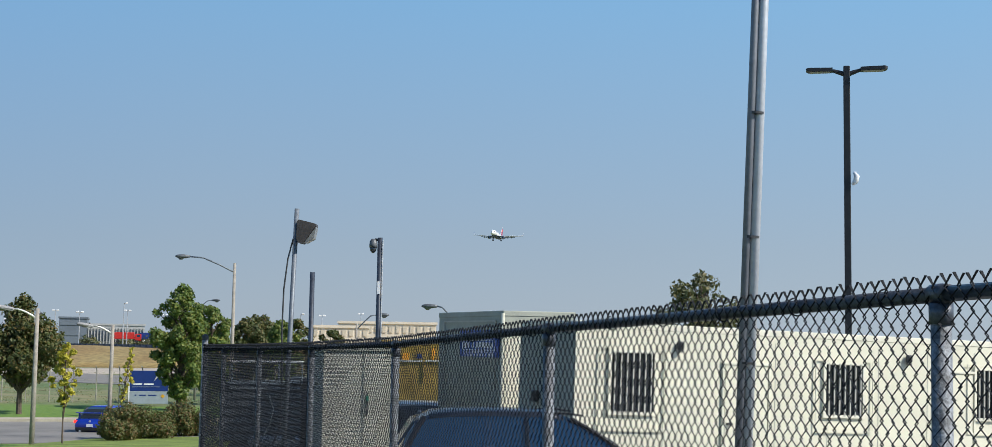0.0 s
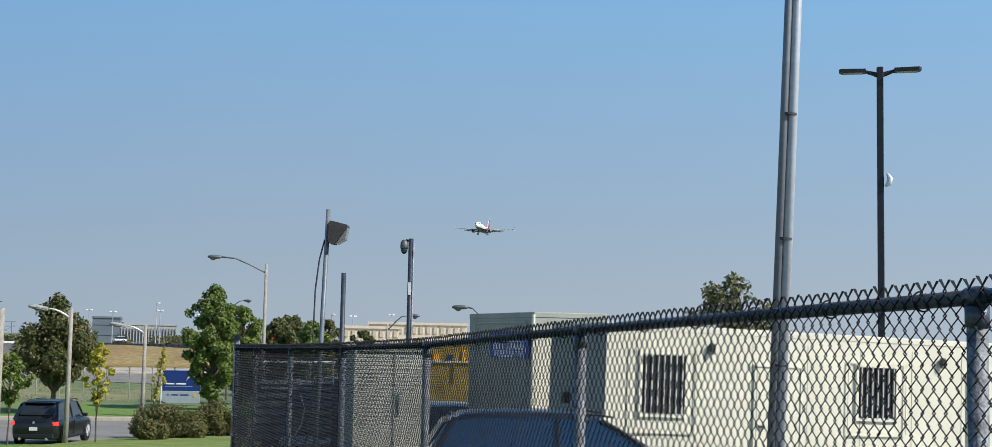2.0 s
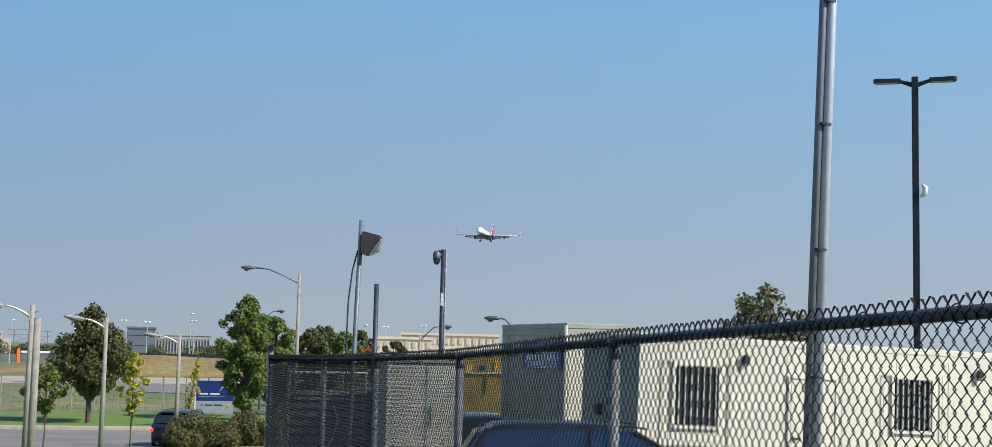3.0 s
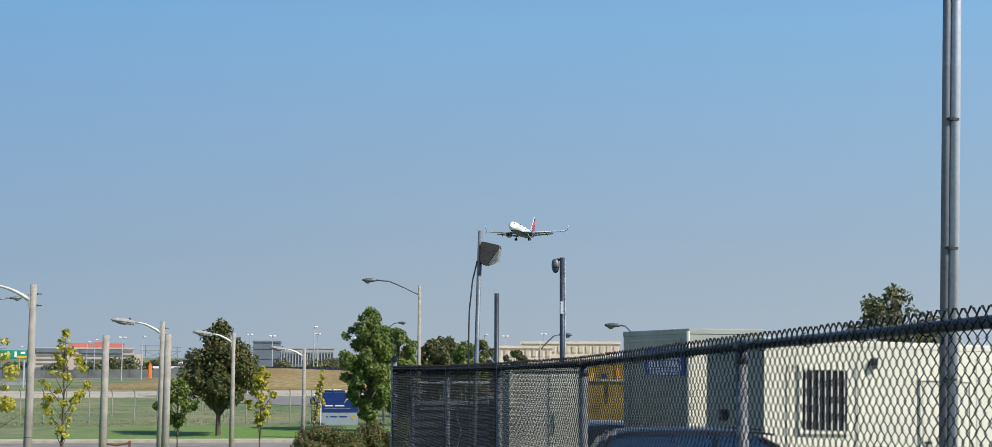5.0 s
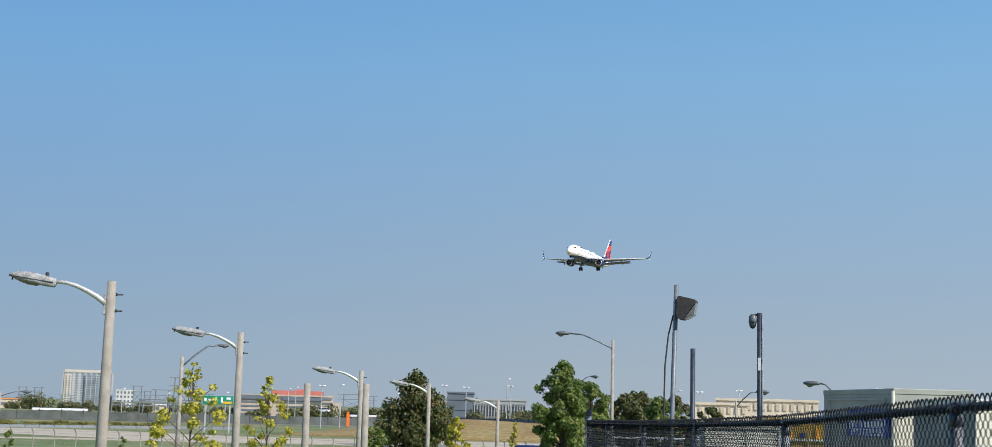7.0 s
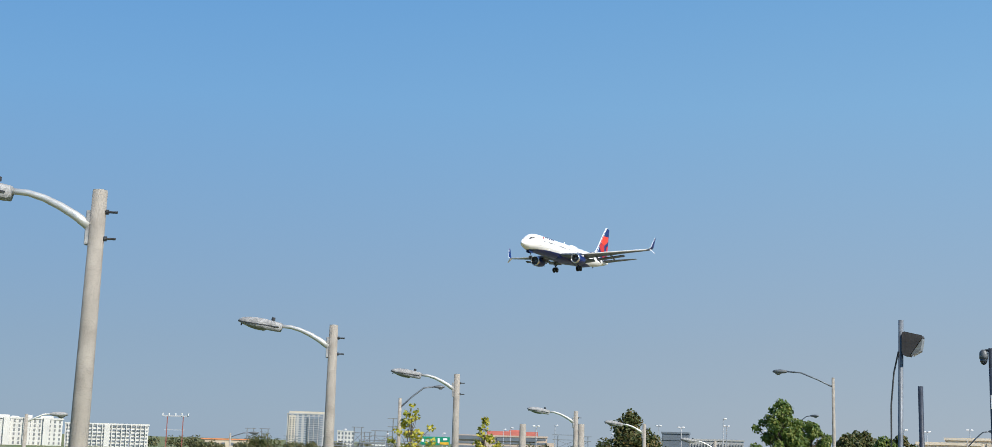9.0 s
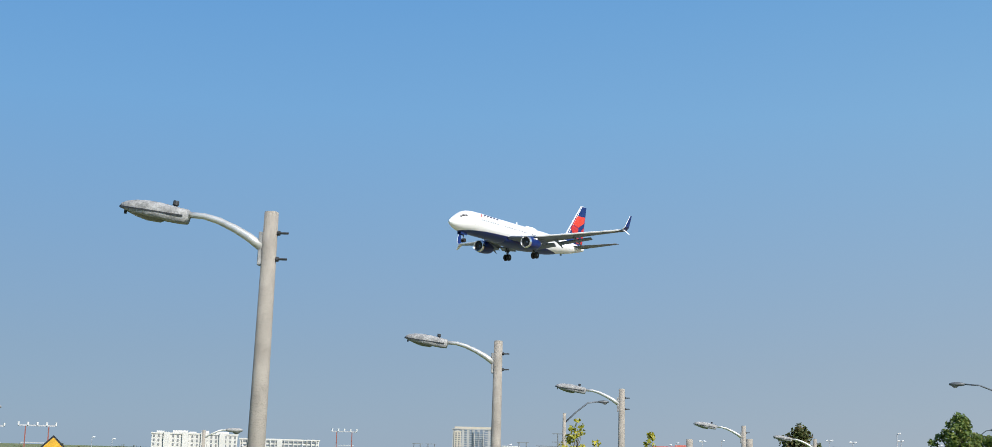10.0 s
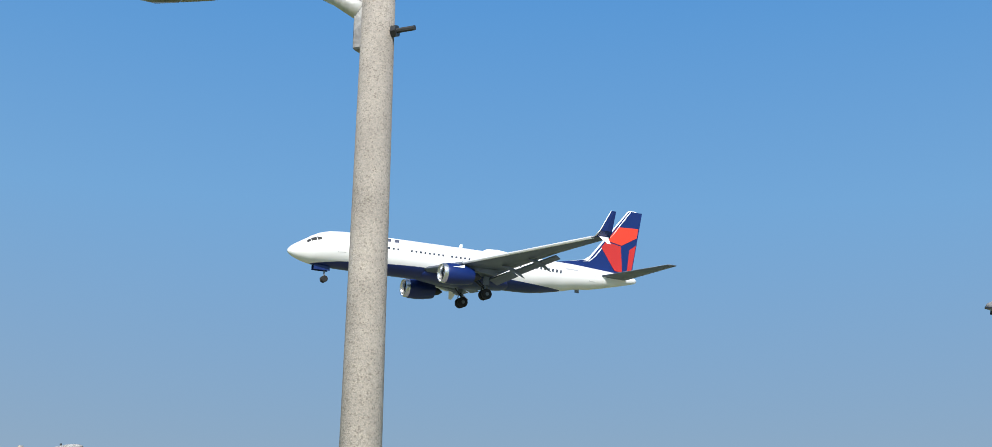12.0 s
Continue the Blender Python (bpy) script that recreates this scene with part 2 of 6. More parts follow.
def loft(sections, bm=None, caps=True):
    """A skin over closed sections of equally many points."""
    bm = bm or bmesh.new()
    rings = [[bm.verts.new(p) for p in s] for s in sections]
    n = len(rings[0])
    for a, b in zip(rings, rings[1:]):
        for k in range(n):
            bm.faces.new((a[k], a[(k + 1) % n], b[(k + 1) % n], b[k]))
    if caps:
        bm.faces.new(rings[0][::-1])
        bm.faces.new(rings[-1])
    return bm


def prism(outline, depth, axis="y"):
    """A flat outline of (u, z) points given thickness."""
    a = [(u, -depth / 2, z) if axis == "y" else (-depth / 2, u, z) for u, z in outline]
    b = [(u, depth / 2, z) if axis == "y" else (depth / 2, u, z) for u, z in outline]
    return loft([a, b])


def spot(bearing, d):
    """Plan place by bearing (degrees to the left of the first view) and distance from where one stands."""
    a = radians(bearing)
    return -math.sin(a) * d, math.cos(a) * d


SLOPE_X, SLOPE_Y = -math.sin(radians(20)), math.cos(radians(20))


def ground_z(x, y):
    """The bank falls away at one in twenty, then a plain; far off a low embankment carries a road."""
    s = x * SLOPE_X + y * SLOPE_Y
    if s < -40:
        z = 2.0
    elif s < 58:
        z = -0.05 * s
    elif s < 78:
        u = (s - 58) / 20
        z = -2.9 - (u - 0.5 * u * u) - 0.2 * u * u * (3 - 2 * u)
    else:
        z = -3.6
    return z


def grounded(x, y, turn=0.0):
    return pose(x, y, ground_z(x, y), 0, 0, turn)


# ---- ground ----
def ground_sheet():
    """One sheet to the horizon, finer near by."""
    me = bpy.data.meshes.new("ground")
    xs = sorted({*range(-200, 121, 8), *range(-900, -200, 60), *range(120, 900, 60), -4500, -2500, -1500, 900, 1500, 2500, 4500})
    ys = sorted({*range(-60, 131, 4), *range(130, 330, 15), *range(330, 1200, 90), -300, -900, -4500, 1500, 2500, 4500})
    verts = [(x, y, ground_z(x, y)) for y in ys for x in xs]
    n = len(xs)
    faces = [(j * n + i, j * n + i + 1, (j + 1) * n + i + 1, (j + 1) * n + i) for j in range(len(ys) - 1) for i in range(n - 1)]
    me.from_pydata(verts, [], faces)
    ob = new("ground", me)
    m = bpy.data.materials.new("grass_ground")
    m.use_nodes = True
    nt = m.node_tree
    b = nt.nodes["Principled BSDF"]
    co = nt.nodes.new("ShaderNodeTexCoord")
    big, small = nt.nodes.new("ShaderNodeTexNoise"), nt.nodes.new("ShaderNodeTexNoise")
    big.inputs["Scale"].default_value, big.inputs["Detail"].default_value = 0.06, 8
    small.inputs["Scale"].default_value, small.inputs["Detail"].default_value = 3.0, 8
    sep, mrange = nt.nodes.new("ShaderNodeSeparateXYZ"), nt.nodes.new("ShaderNodeMapRange")
    nt.links.new(co.outputs["Object"], sep.inputs[0])
    mrange.inputs[1].default_value, mrange.inputs[2].default_value = 97, 100
    nt.links.new(sep.outputs["Y"], mrange.inputs[0])
    for k in (big, small):
        nt.links.new(co.outputs["Object"], k.inputs["Vector"])
    lawn, meadow, mix = nt.nodes.new("ShaderNodeValToRGB"), nt.nodes.new("ShaderNodeValToRGB"), nt.nodes.new("ShaderNodeMix")
    lawn.color_ramp.elements[0].color, lawn.color_ramp.elements[1].color = (0.08, 0.158, 0.02, 1), (0.155, 0.252, 0.036, 1)
    lawn.color_ramp.elements[0].position, lawn.color_ramp.elements[1].position = 0.3, 0.7
    meadow.color_ramp.elements[0].color, meadow.color_ramp.elements[1].color = (0.095, 0.15, 0.05, 1), (0.23, 0.205, 0.10, 1)
    meadow.color_ramp.elements[0].position, meadow.color_ramp.elements[1].position = 0.42, 0.6
    nt.links.new(small.outputs["Fac"], lawn.inputs[0])
    mid, both = nt.nodes.new("ShaderNodeTexNoise"), nt.nodes.new("ShaderNodeMix")
    mid.inputs["Scale"].default_value, mid.inputs["Detail"].default_value = 0.5, 9
    nt.links.new(co.outputs["Object"], mid.inputs["Vector"])
    both.inputs[0].default_value = 0.45
    nt.links.new(big.outputs["Fac"], both.inputs[2])
    nt.links.new(mid.outputs["Fac"], both.inputs[3])
    nt.links.new(both.outputs[0], meadow.inputs[0])
    mix.data_type = "RGBA"
    west, either = nt.nodes.new("ShaderNodeMapRange"), nt.nodes.new("ShaderNodeMath")
    west.inputs[1].default_value, west.inputs[2].default_value, west.inputs[3].default_value, west.inputs[4].default_value = -46, -32, 1.0, 0.0
    either.operation = "MAXIMUM"
    nt.links.new(sep.outputs["X"], west.inputs[0])
    nt.links.new(west.outputs[0], either.inputs[0])
    nt.links.new(mrange.outputs[0], either.inputs[1])
    # unseen near ground takes the meadow colour, to cut green bounce on the lamps
    south, dry = nt.nodes.new("ShaderNodeMapRange"), nt.nodes.new("ShaderNodeMath")
    south.inputs[1].default_value, south.inputs[2].default_value, south.inputs[3].default_value, south.inputs[4].default_value = 30, 40, 1.0, 0.0
    dry.operation = "MAXIMUM"
    nt.links.new(sep.outputs["Y"], south.inputs[0])
    nt.links.new(south.outputs[0], dry.inputs[0])
    nt.links.new(either.outputs[0], dry.inputs[1])
    nt.links.new(dry.outputs[0], mix.inputs[0])
    nt.links.new(lawn.outputs[0], mix.inputs[6])
    nt.links.new(meadow.outputs[0], mix.inputs[7])
    nt.links.new(mix.outputs[2], b.inputs["Base Color"])
    b.inputs["Roughness"].default_value = 0.95
    bp = nt.nodes.new("ShaderNodeBump")
    bp.inputs["Strength"].default_value, bp.inputs["Distance"].default_value = 0.6, 0.1
    nt.links.new(small.outputs["Fac"], bp.inputs["Height"])
    nt.links.new(bp.outputs[0], b.inputs["Normal"])
    me.materials.append(m)
    return tagged(ob, "mown green verge running into a pale dry meadow", "ground", kind="structure")


ground_sheet()


def strip(name, path, width, lift, mat, label, category, thick=0.05):
    """A band laid on the ground along a path."""
    bm = bmesh.new()
    pts = []
    for (x0, y0), (x1, y1) in zip(path, path[1:]):
        n = max(1, int(math.hypot(x1 - x0, y1 - y0) / 4))
        pts += [(x0 + (x1 - x0) * k / n, y0 + (y1 - y0) * k / n) for k in range(n)]
    pts.append(path[-1])
    rows = []
    for i, (x, y) in enumerate(pts):
        dx, dy = pts[min(i + 1, len(pts) - 1)][0] - pts[max(i - 1, 0)][0], pts[min(i + 1, len(pts) - 1)][1] - pts[max(i - 1, 0)][1]
        l = math.hypot(dx, dy)
        nx, ny = -dy / l, dx / l
        row = []
        for k in range(5):
            o = (k / 4 - 0.5) * width
            row.append((x + nx * o, y + ny * o))
        ring = [(a, b, ground_z(a, b) + lift) for a, b in row]
        ring += [(a, b, ground_z(a, b) + lift - thick) for a, b in (row[4], row[0])]
        rows.append(ring)
    ob = part(name, loft(rows, bm), mat)
    return tagged(ob, label, category, kind="structure")


ROAD_DIR = Vector((math.cos(radians(14)), math.sin(radians(14)), 0))


def along(c, d, a, b):
    """Ends of a straight line through c."""
    return [(c[0] + d[0] * a, c[1] + d[1] * a), (c[0] + d[0] * b, c[1] + d[1] * b)]


RC = spot(17, 71.5)
strip("road", along(RC, ROAD_DIR, -140, 120), 24.0, 0.03, ASPHALT, "pale grey worn asphalt road at the foot of the bank", "road")
KC = spot(17, 84.2)
strip("kerb", along(KC, ROAD_DIR, -140, 120), 0.5, 0.16, KERB, "sandy concrete kerb along the road", "kerb", 0.2)
strip("pavement", along(spot(17, 86.4), ROAD_DIR, -140, 120), 1.6, 0.06, KERB, "sandy pavement behind the kerb", "pavement", 0.1)
strip("lane_line", along(spot(17, 75.0), ROAD_DIR, -60, 40), 0.15, 0.045, SIGNWHITE, "worn white lane line", "road marking", 0.01)
for k in range(-6, 5):
    strip("lane_dash", along(spot(17, 66.5), ROAD_DIR, k * 7.0, k * 7.0 + 3.0), 0.4, 0.045, SIGNWHITE, "worn white lane dash", "road marking", 0.01)
strip("verge", [(-10.0, 42), (-10.0, 62), (-10.0, 80)], 16.0, 0.10, VERGE, "rough green verge by the bushes", "verge", 0.12)
strip("slip_road", [spot(-16, 152), spot(0, 148), spot(8, 146), spot(12.5, 149), spot(16, 158), spot(18.3, 172), spot(20.5, 188)], 17, 0.06, ASPHALT, "grey asphalt slip road joining the meadow road", "road")
strip("far_road", [spot(48, 240), spot(40, 226), spot(35, 220), spot(29, 196), spot(23, 192), spot(17, 198), spot(9, 206)], 30, 0.05, KERB, "pale concrete road crossing the meadow", "road")


def embankment():
    """Low bank of dry grass with a road on top."""
    bm = bmesh.new()
    rows = []
    for k in range(61):
        x = -102 + k * 6
        h = 3.3 * min(1, max(0, (x + 102) / 28)) - 0.2 * (k < 1)
        y = 214 + 0.1 * x
        rows.append([(x, y, -3.8), (x, y + 6, -3.6 + h * 0.25), (x, y + 14, -3.6 + h * 0.72), (x, y + 22, -3.6 + h), (x, y + 210, -3.6 + h * 0.66), (x, y + 240, -3.8)])
    m = material("dry_bank_grass", (0.36, 0.23, 0.085), 0.95, 0, 0.35, 0.12, 0.6, 1.2, second=(0.27, 0.205, 0.085))
    return tagged(part("embankment", loft(rows, bm), m, smooth=True), "low bank of dry tawny grass under a far road", "embankment", kind="structure")


embankment()


LOT_DIR = Vector((-0.3255, 0.9455, 0)).normalized()
strip("asphalt_lot", [(1.268 + LOT_DIR.x * k + 0.9455 * 15.3, 4.004 + LOT_DIR.y * k + 0.3255 * 15.3) for k in (-14, 10, 40)], 30.0, 0.03, ASPHALT, "grey asphalt yard behind the chain-link fence", "yard")


# ---- street lamps on concrete poles ----
def concrete_pole(name, x, y, height, label, category, lean=0.0, lamp=True, r0=0.108, r1=0.073, group="lamps along the drive", turn=115):
    z = ground_z(x, y)
    ob = thing(name, pose(x - height * math.sin(radians(lean)), y, z, 0, lean, 0), label, category, group)
    part("pole", tube([(0, 0, -0.3), (0, 0, height * 0.5), (0, 0, height)], [r0, (r0 + r1) / 2, r1], 20), CONCRETE, ob, smooth=True)
    part("pole_cap", tube([(0, 0, height), (0, 0, height + 0.012)], [r1, r1 * 0.93], 20), CONCRETE, ob)
    if not lamp:
        return ob
    turned = pose(0, 0, 0, 0, 0, turn + 90)     # local +x becomes the arm's way
    a = 0.0
    plate = part("bracket", boxes(((r1 + 0.015, 0, height - 0.375), (0.05, 0.07, 0.35)), bevel=0.008), LAMPGREY, ob)
    arm = part("arm", tube([(0.08, 0, height - 0.36), (0.22, 0, height - 0.26), (0.38, 0, height - 0.17), (0.56, 0, height - 0.09), (0.72, 0, height - 0.045), (0.92, 0, height - 0.03)],
                           [0.05, 0.047, 0.042, 0.037, 0.033, 0.032], 12), ALU, ob, "bright aluminium arm", smooth=True)
    # head: a flattened casting, lens underneath
    secs = []
    for u, w, t, b in ((0.80, 0.05, 0.035, 0.05), (0.82, 0.085, 0.05, 0.10), (0.90, 0.095, 0.058, 0.105), (1.0, 0.11, 0.07, 0.10), (1.12, 0.13, 0.085, 0.092), (1.25, 0.14, 0.09, 0.082), (1.38, 0.135, 0.082, 0.068), (1.47, 0.115, 0.062, 0.05), (1.53, 0.08, 0.035, 0.032), (1.555, 0.035, 0.008, 0.012)):
        # rounded above, flat below
        ring = [(u, w * math.cos(q), height + 0.02 + t * math.sin(q) ** 0.8) for q in (math.pi * k / 10 for k in range(11))]
        ring += [(u, -w * c, height + 0.02 - b * d) for c, d in ((0.99, 0.45), (0.92, 0.85), (0.7, 1.0), (0.0, 1.0), (-0.7, 1.0), (-0.92, 0.85), (-0.99, 0.45))]
        secs.append(ring)
    head = part("lamp_head", loft(secs), LAMPGREY, ob, "grey pitted cast cobra lamp head", smooth=True)
    lip = []
    for u, w, b in ((0.84, 0.098, 0.015), (1.0, 0.116, 0.015), (1.25, 0.146, 0.012), (1.38, 0.141, 0.01), (1.48, 0.118, 0.006), (1.54, 0.082, 0.0), (1.562, 0.036, 0.0)):
        lip.append([(u, -w, height + 0.012 - b), (u, w, height + 0.012 - b), (u, w, height - 0.004 - b), (u, -w, height - 0.004 - b)])
    part("door_seam", loft(lip), BROWNSTEEL, head, "dark seam round the lamp door")
    lens = []
    for u, w, b in ((1.05, 0.07, 0.095), (1.1, 0.10, 0.125), (1.25, 0.12, 0.12), (1.38, 0.11, 0.09), (1.48, 0.07, 0.055)):
        lens.append([(u, w * math.cos(q), height + 0.02 + b * math.sin(q)) for q in (math.pi + math.pi * k / 8 for k in range(9))])
    part("lens", loft(lens), LENS, head, smooth=True)
    cell = tube([(0.97, 0, height + 0.06), (0.97, 0, height + 0.10)], [0.025, 0.023], 12)
    tube([(0.97, 0, height + 0.10), (0.97, 0, height + 0.145)], [0.034, 0.03], 12, cell)
    part("photocell", cell, BROWNSTEEL, head, "small dark photocell")
    part("latch", boxes(((1.50, 0, height - 0.035), (0.02, 0.03, 0.05))), BROWNSTEEL, head)
    for o in (arm, plate):
        o.matrix_basis = turned
    head.matrix_basis = turned @ pose(0.88, 0, height - 0.03, 0, -6.5, 0) @ pose(-0.80, 0, -height - 0.02)
    for dz in (0.21, 0.48):
        bolt = tube([(-r1 + 0.01, 0, height - dz), (-r1 - 0.12, 0, height - dz)], 0.012, 8)
        tube([(-r1 - 0.005, 0, height - dz), (-r1 - 0.03, 0, height - dz)], 0.028, 6, bolt)
        part("bolt", bolt, BROWNSTEEL, ob, "rusty through bolt").matrix_basis = turned
    if height > 4:
        part("band", tube([(0, 0, 1.4), (0, 0, 1.425)], [r0 * 0.9, r0 * 0.9], 20), BROWNSTEEL, ob)
    return ob


LAMP_LABEL = "grey concrete street lamp with a curved aluminium arm on the grass"
for bearing, d, top, lean in ((74.02, 5.9, 4.385, 0.0), (42.1, 13.9, 4.05, 0.8), (32.25, 23.0, 3.57, 0), (26.94, 33.0, 3.31, 0), (21.83, 45.0, 2.79, 0), (18.93, 55.0, 2.60, 0), (15.97, 64.0, 2.05, 0)):
    x, y = spot(bearing, d)
    concrete_pole("street_lamp", x, y, top - ground_z(x, y), LAMP_LABEL, "street lamp", lean, turn=133 if d < 8 else 115)
x, y = spot(87.9, 39.0)
concrete_pole("street_lamp", x, y, EYE + 39.0 * math.tan(radians(3.86)) - 0.17 - ground_z(x, y), LAMP_LABEL, "street lamp", turn=-3)
for bearing, d, top in ((24.08, 44.0, 2.3), (21.6, 44.0, 2.35)):
    x, y = spot(bearing, d)
    concrete_pole("concrete_post", x, y, top - ground_z(x, y), "bare grey concrete post with no lamp", "post", lamp=False, r0=0.13, r1=0.105, group="bare posts")


def steel_lamp(x, y, top, arm_turn, reach=2.4, rise=1.0, label="", r=0.09, mat=None, group="road lamps", drop=0.0, bright=False):
    """Tall steel pole with a long arm that rises to a cobra head."""
    z = ground_z(x, y)
    h = top - z
    ob = thing("road_lamp", pose(x, y, z, 0, 0, arm_turn), label, "street lamp", group)
    part("pole", tube([(0, 0, 0), (0, 0, h)], [r * 1.3, r * 0.8], 12), mat or CONCRETE, ob, smooth=True)
    part("arm", tube([(0, 0, h - 0.35 - drop), (reach * 0.35, 0, h - 0.35 - drop * 0.45 + rise * 0.5), (reach * 0.7, 0, h - 0.35 + rise * 0.92), (reach, 0, h - 0.35 + rise)], max(0.035, r * 0.42), 8), ALU if bright else DULLSTEEL, ob, smooth=True)
    secs = []
    for u, w, t in ((0, 0.05, 0.05), (0.1, 0.1, 0.08), (0.35, 0.15, 0.11), (0.6, 0.13, 0.09), (0.72, 0.05, 0.04)):
        secs.append([(reach + u, w * math.cos(q), h - 0.35 + rise + t * math.sin(q)) for q in (2 * math.pi * k / 10 for k in range(10))])
    head = part("lamp_head", loft(secs), LAMPGREY if bright else DARKCAST, ob, "cast cobra lamp head", smooth=True)
    lens = []
    for u, w, t in ((0.3, 0.08, 0.1), (0.38, 0.12, 0.17), (0.5, 0.12, 0.18), (0.6, 0.07, 0.1)):
        lens.append([(reach + u, w * math.cos(q), h - 0.35 + rise + t * math.sin(q)) for q in (math.pi + math.pi * k / 8 for k in range(9))])
    part("lens", loft(lens), LENS, head, smooth=True)
    return ob


def height_at(d, elevation):
    return EYE + d * math.tan(radians(elevation))


x, y = spot(11.11, 68)
steel_lamp(x, y, height_at(68, 3.08), 191, 2.2, 0.62, "concrete road lamp with a long thin arm behind the maple", drop=0.12)
x, y = spot(29.35, 88)
steel_lamp(x, y, height_at(88, 1.83), 35, 2.2, 1.15, "grey concrete road lamp beside the yellow saplings", mat=CONCRETE, r=0.13, drop=0.3)
x, y = spot(12.6, 112)
steel_lamp(x, y, height_at(112, 1.28), -14, 1.25, 0.75, "dark road lamp rising behind the maple", mat=CONCRETE, r=0.08)
x, y = spot(5.9, 75)
steel_lamp(x, y, height_at(75, 0.62), -6, 1.1, 0.85, "grey road lamp behind the storage container", mat=CONCRETE, r=0.06)
x, y = spot(54.2, 60)
steel_lamp(x, y, height_at(60, 1.05), 60, 1.05, 0.7, "grey steel road lamp by the runway lights", mat=CONCRETE, bright=True)
x, y = spot(44.5, 60)
steel_lamp(x, y, height_at(60, 0.7), 50, 0.95, 0.38, "grey steel road lamp beside the hotel", mat=CONCRETE, bright=True)
x, y = spot(36.4, 110)
steel_lamp(x, y, height_at(110, 0.17), 35, 1.5, 0.4, "grey steel road lamp by the meadow", mat=CONCRETE)


# ---- chain-link fence ----
FENCE_A, FENCE_DIR = (1.268, 4.004), Vector((-0.3255, 0.9455, 0)).normalized()
FENCE_TOPS = [(-3.05, 1.875), (0.0, 1.80), (3.05, 1.712), (6.05, 1.61), (9.1, 1.555), (12.15, 1.515), (15.2, 1.485), (17.4, 1.465)]


def fence_top(s):
    for (a, za), (b, zb) in zip(FENCE_TOPS, FENCE_TOPS[1:]):
        if s <= b:
            return za + (zb - za) * (s - a) / (b - a)
    return FENCE_TOPS[-1][1]


def fence():
    ang = math.degrees(math.atan2(FENCE_DIR.y, FENCE_DIR.x))
    fx, fy = FENCE_A
    ob = thing("chain_link_fence", pose(fx, fy, 0, 0, 0, ang), "dark chain-link fence on mottled steel posts with a top rail", "fence")

    def gz(s):
        return ground_z(fx + FENCE_DIR.x * s, fy + FENCE_DIR.y * s)
    for i, (s, top) in enumerate(FENCE_TOPS):
        end = i == len(FENCE_TOPS) - 1
        r, t = (0.045, top + 0.16) if end else (0.0295, top - 0.035)
        post = part("post", tube([(s, 0, gz(s) - 0.2), (s, 0, t)], r, 16), GALV_OLD, ob, smooth=True)
        if end:
            part("cap", tube([(s, 0, t - 0.04), (s, 0, t + 0.02), (s, 0, t + 0.05)], [r * 1.12, r * 1.1, r * 0.5], 14), BROWNSTEEL, post)
            for k in range(6):
                part("clamp", tube([(s, 0, top - 0.12 - k * 0.3), (s, 0, top - 0.09 - k * 0.3)], r * 1.15, 14), GALV, post)
        else:
            cap = tube([(s, 0, t - 0.05), (s, 0, t + 0.01)], r * 1.16, 16)
            tube([(s - 0.035, 0, top), (s, 0, top + 0.003), (s + 0.035, 0, top)], 0.029, 14, cap)
            part("loop_cap", cap, RAIL, post, "dark cast loop cap", smooth=True)
    for (a, za), (b, zb) in zip(FENCE_TOPS, FENCE_TOPS[1:]):
        part("top_rail", tube([(a, 0, za), (b, 0, zb)], 0.023, 12), RAIL, ob, "dark tubular top rail", smooth=True)
        # woven wire: zigzag pickets linked to their neighbours
        w = 0.0275
        n = int((b - a) / w)
        verts, faces = [], []
        rows = 56
        for i in range(n):
            s0 = a + (i + 0.5) * (b - a) / n
            zt = fence_top(s0) + 0.054 + random.uniform(-0.004, 0.004)
            pts = []
            for k in range(rows):
                right = (k + i) % 2 == 0
                pts.append((s0 + (w / 2 + 0.003 if right else -w / 2 - 0.003) * (0.15 if k == 0 else 1), 0.026 + (0.0035 if right else -0.0035), zt - k * 0.035))
            for k, p in enumerate(pts):
                rad = 0.0058 if k == 0 else 0.0029      # the cut ends are twisted into knots
                for q in range(3):
                    c = 2 * math.pi * q / 3
                    verts.append((p[0] + rad * math.cos(c), p[1] + rad * math.sin(c), p[2] + (rad * math.cos(c) if k % 2 else -rad * math.cos(c)) * 0.3))
                if k:
                    o = len(verts) - 6
                    for q in range(3):
                        faces.append((o + q, o + (q + 1) % 3, o + 3 + (q + 1) % 3, o + 3 + q))
        me = bpy.data.meshes.new("wire_mesh")
        me.from_pydata(verts, [], faces)
        me.materials.append(WIRE)
        wm = new("wire_mesh", me)
        wm.parent = ob
        tagged(wm, "woven diamond wire mesh", kind="stuff")
        for k in range(6):
            s0 = a + (k + 0.5) * (b - a) / 6
            t0 = fence_top(s0)
            part("wire_tie", tube([(s0 + 0.03 * math.cos(q) * 0.3, 0.03 * math.sin(q), t0 + 0.03 * math.cos(q)) for q in (0.3 * j for j in range(20))], 0.003, 5), WIRE, ob)
    return ob


fence()


# ---- site offices behind the fence ----
WALL_DIR = Vector((math.cos(radians(23)), math.sin(radians(23)), 0))


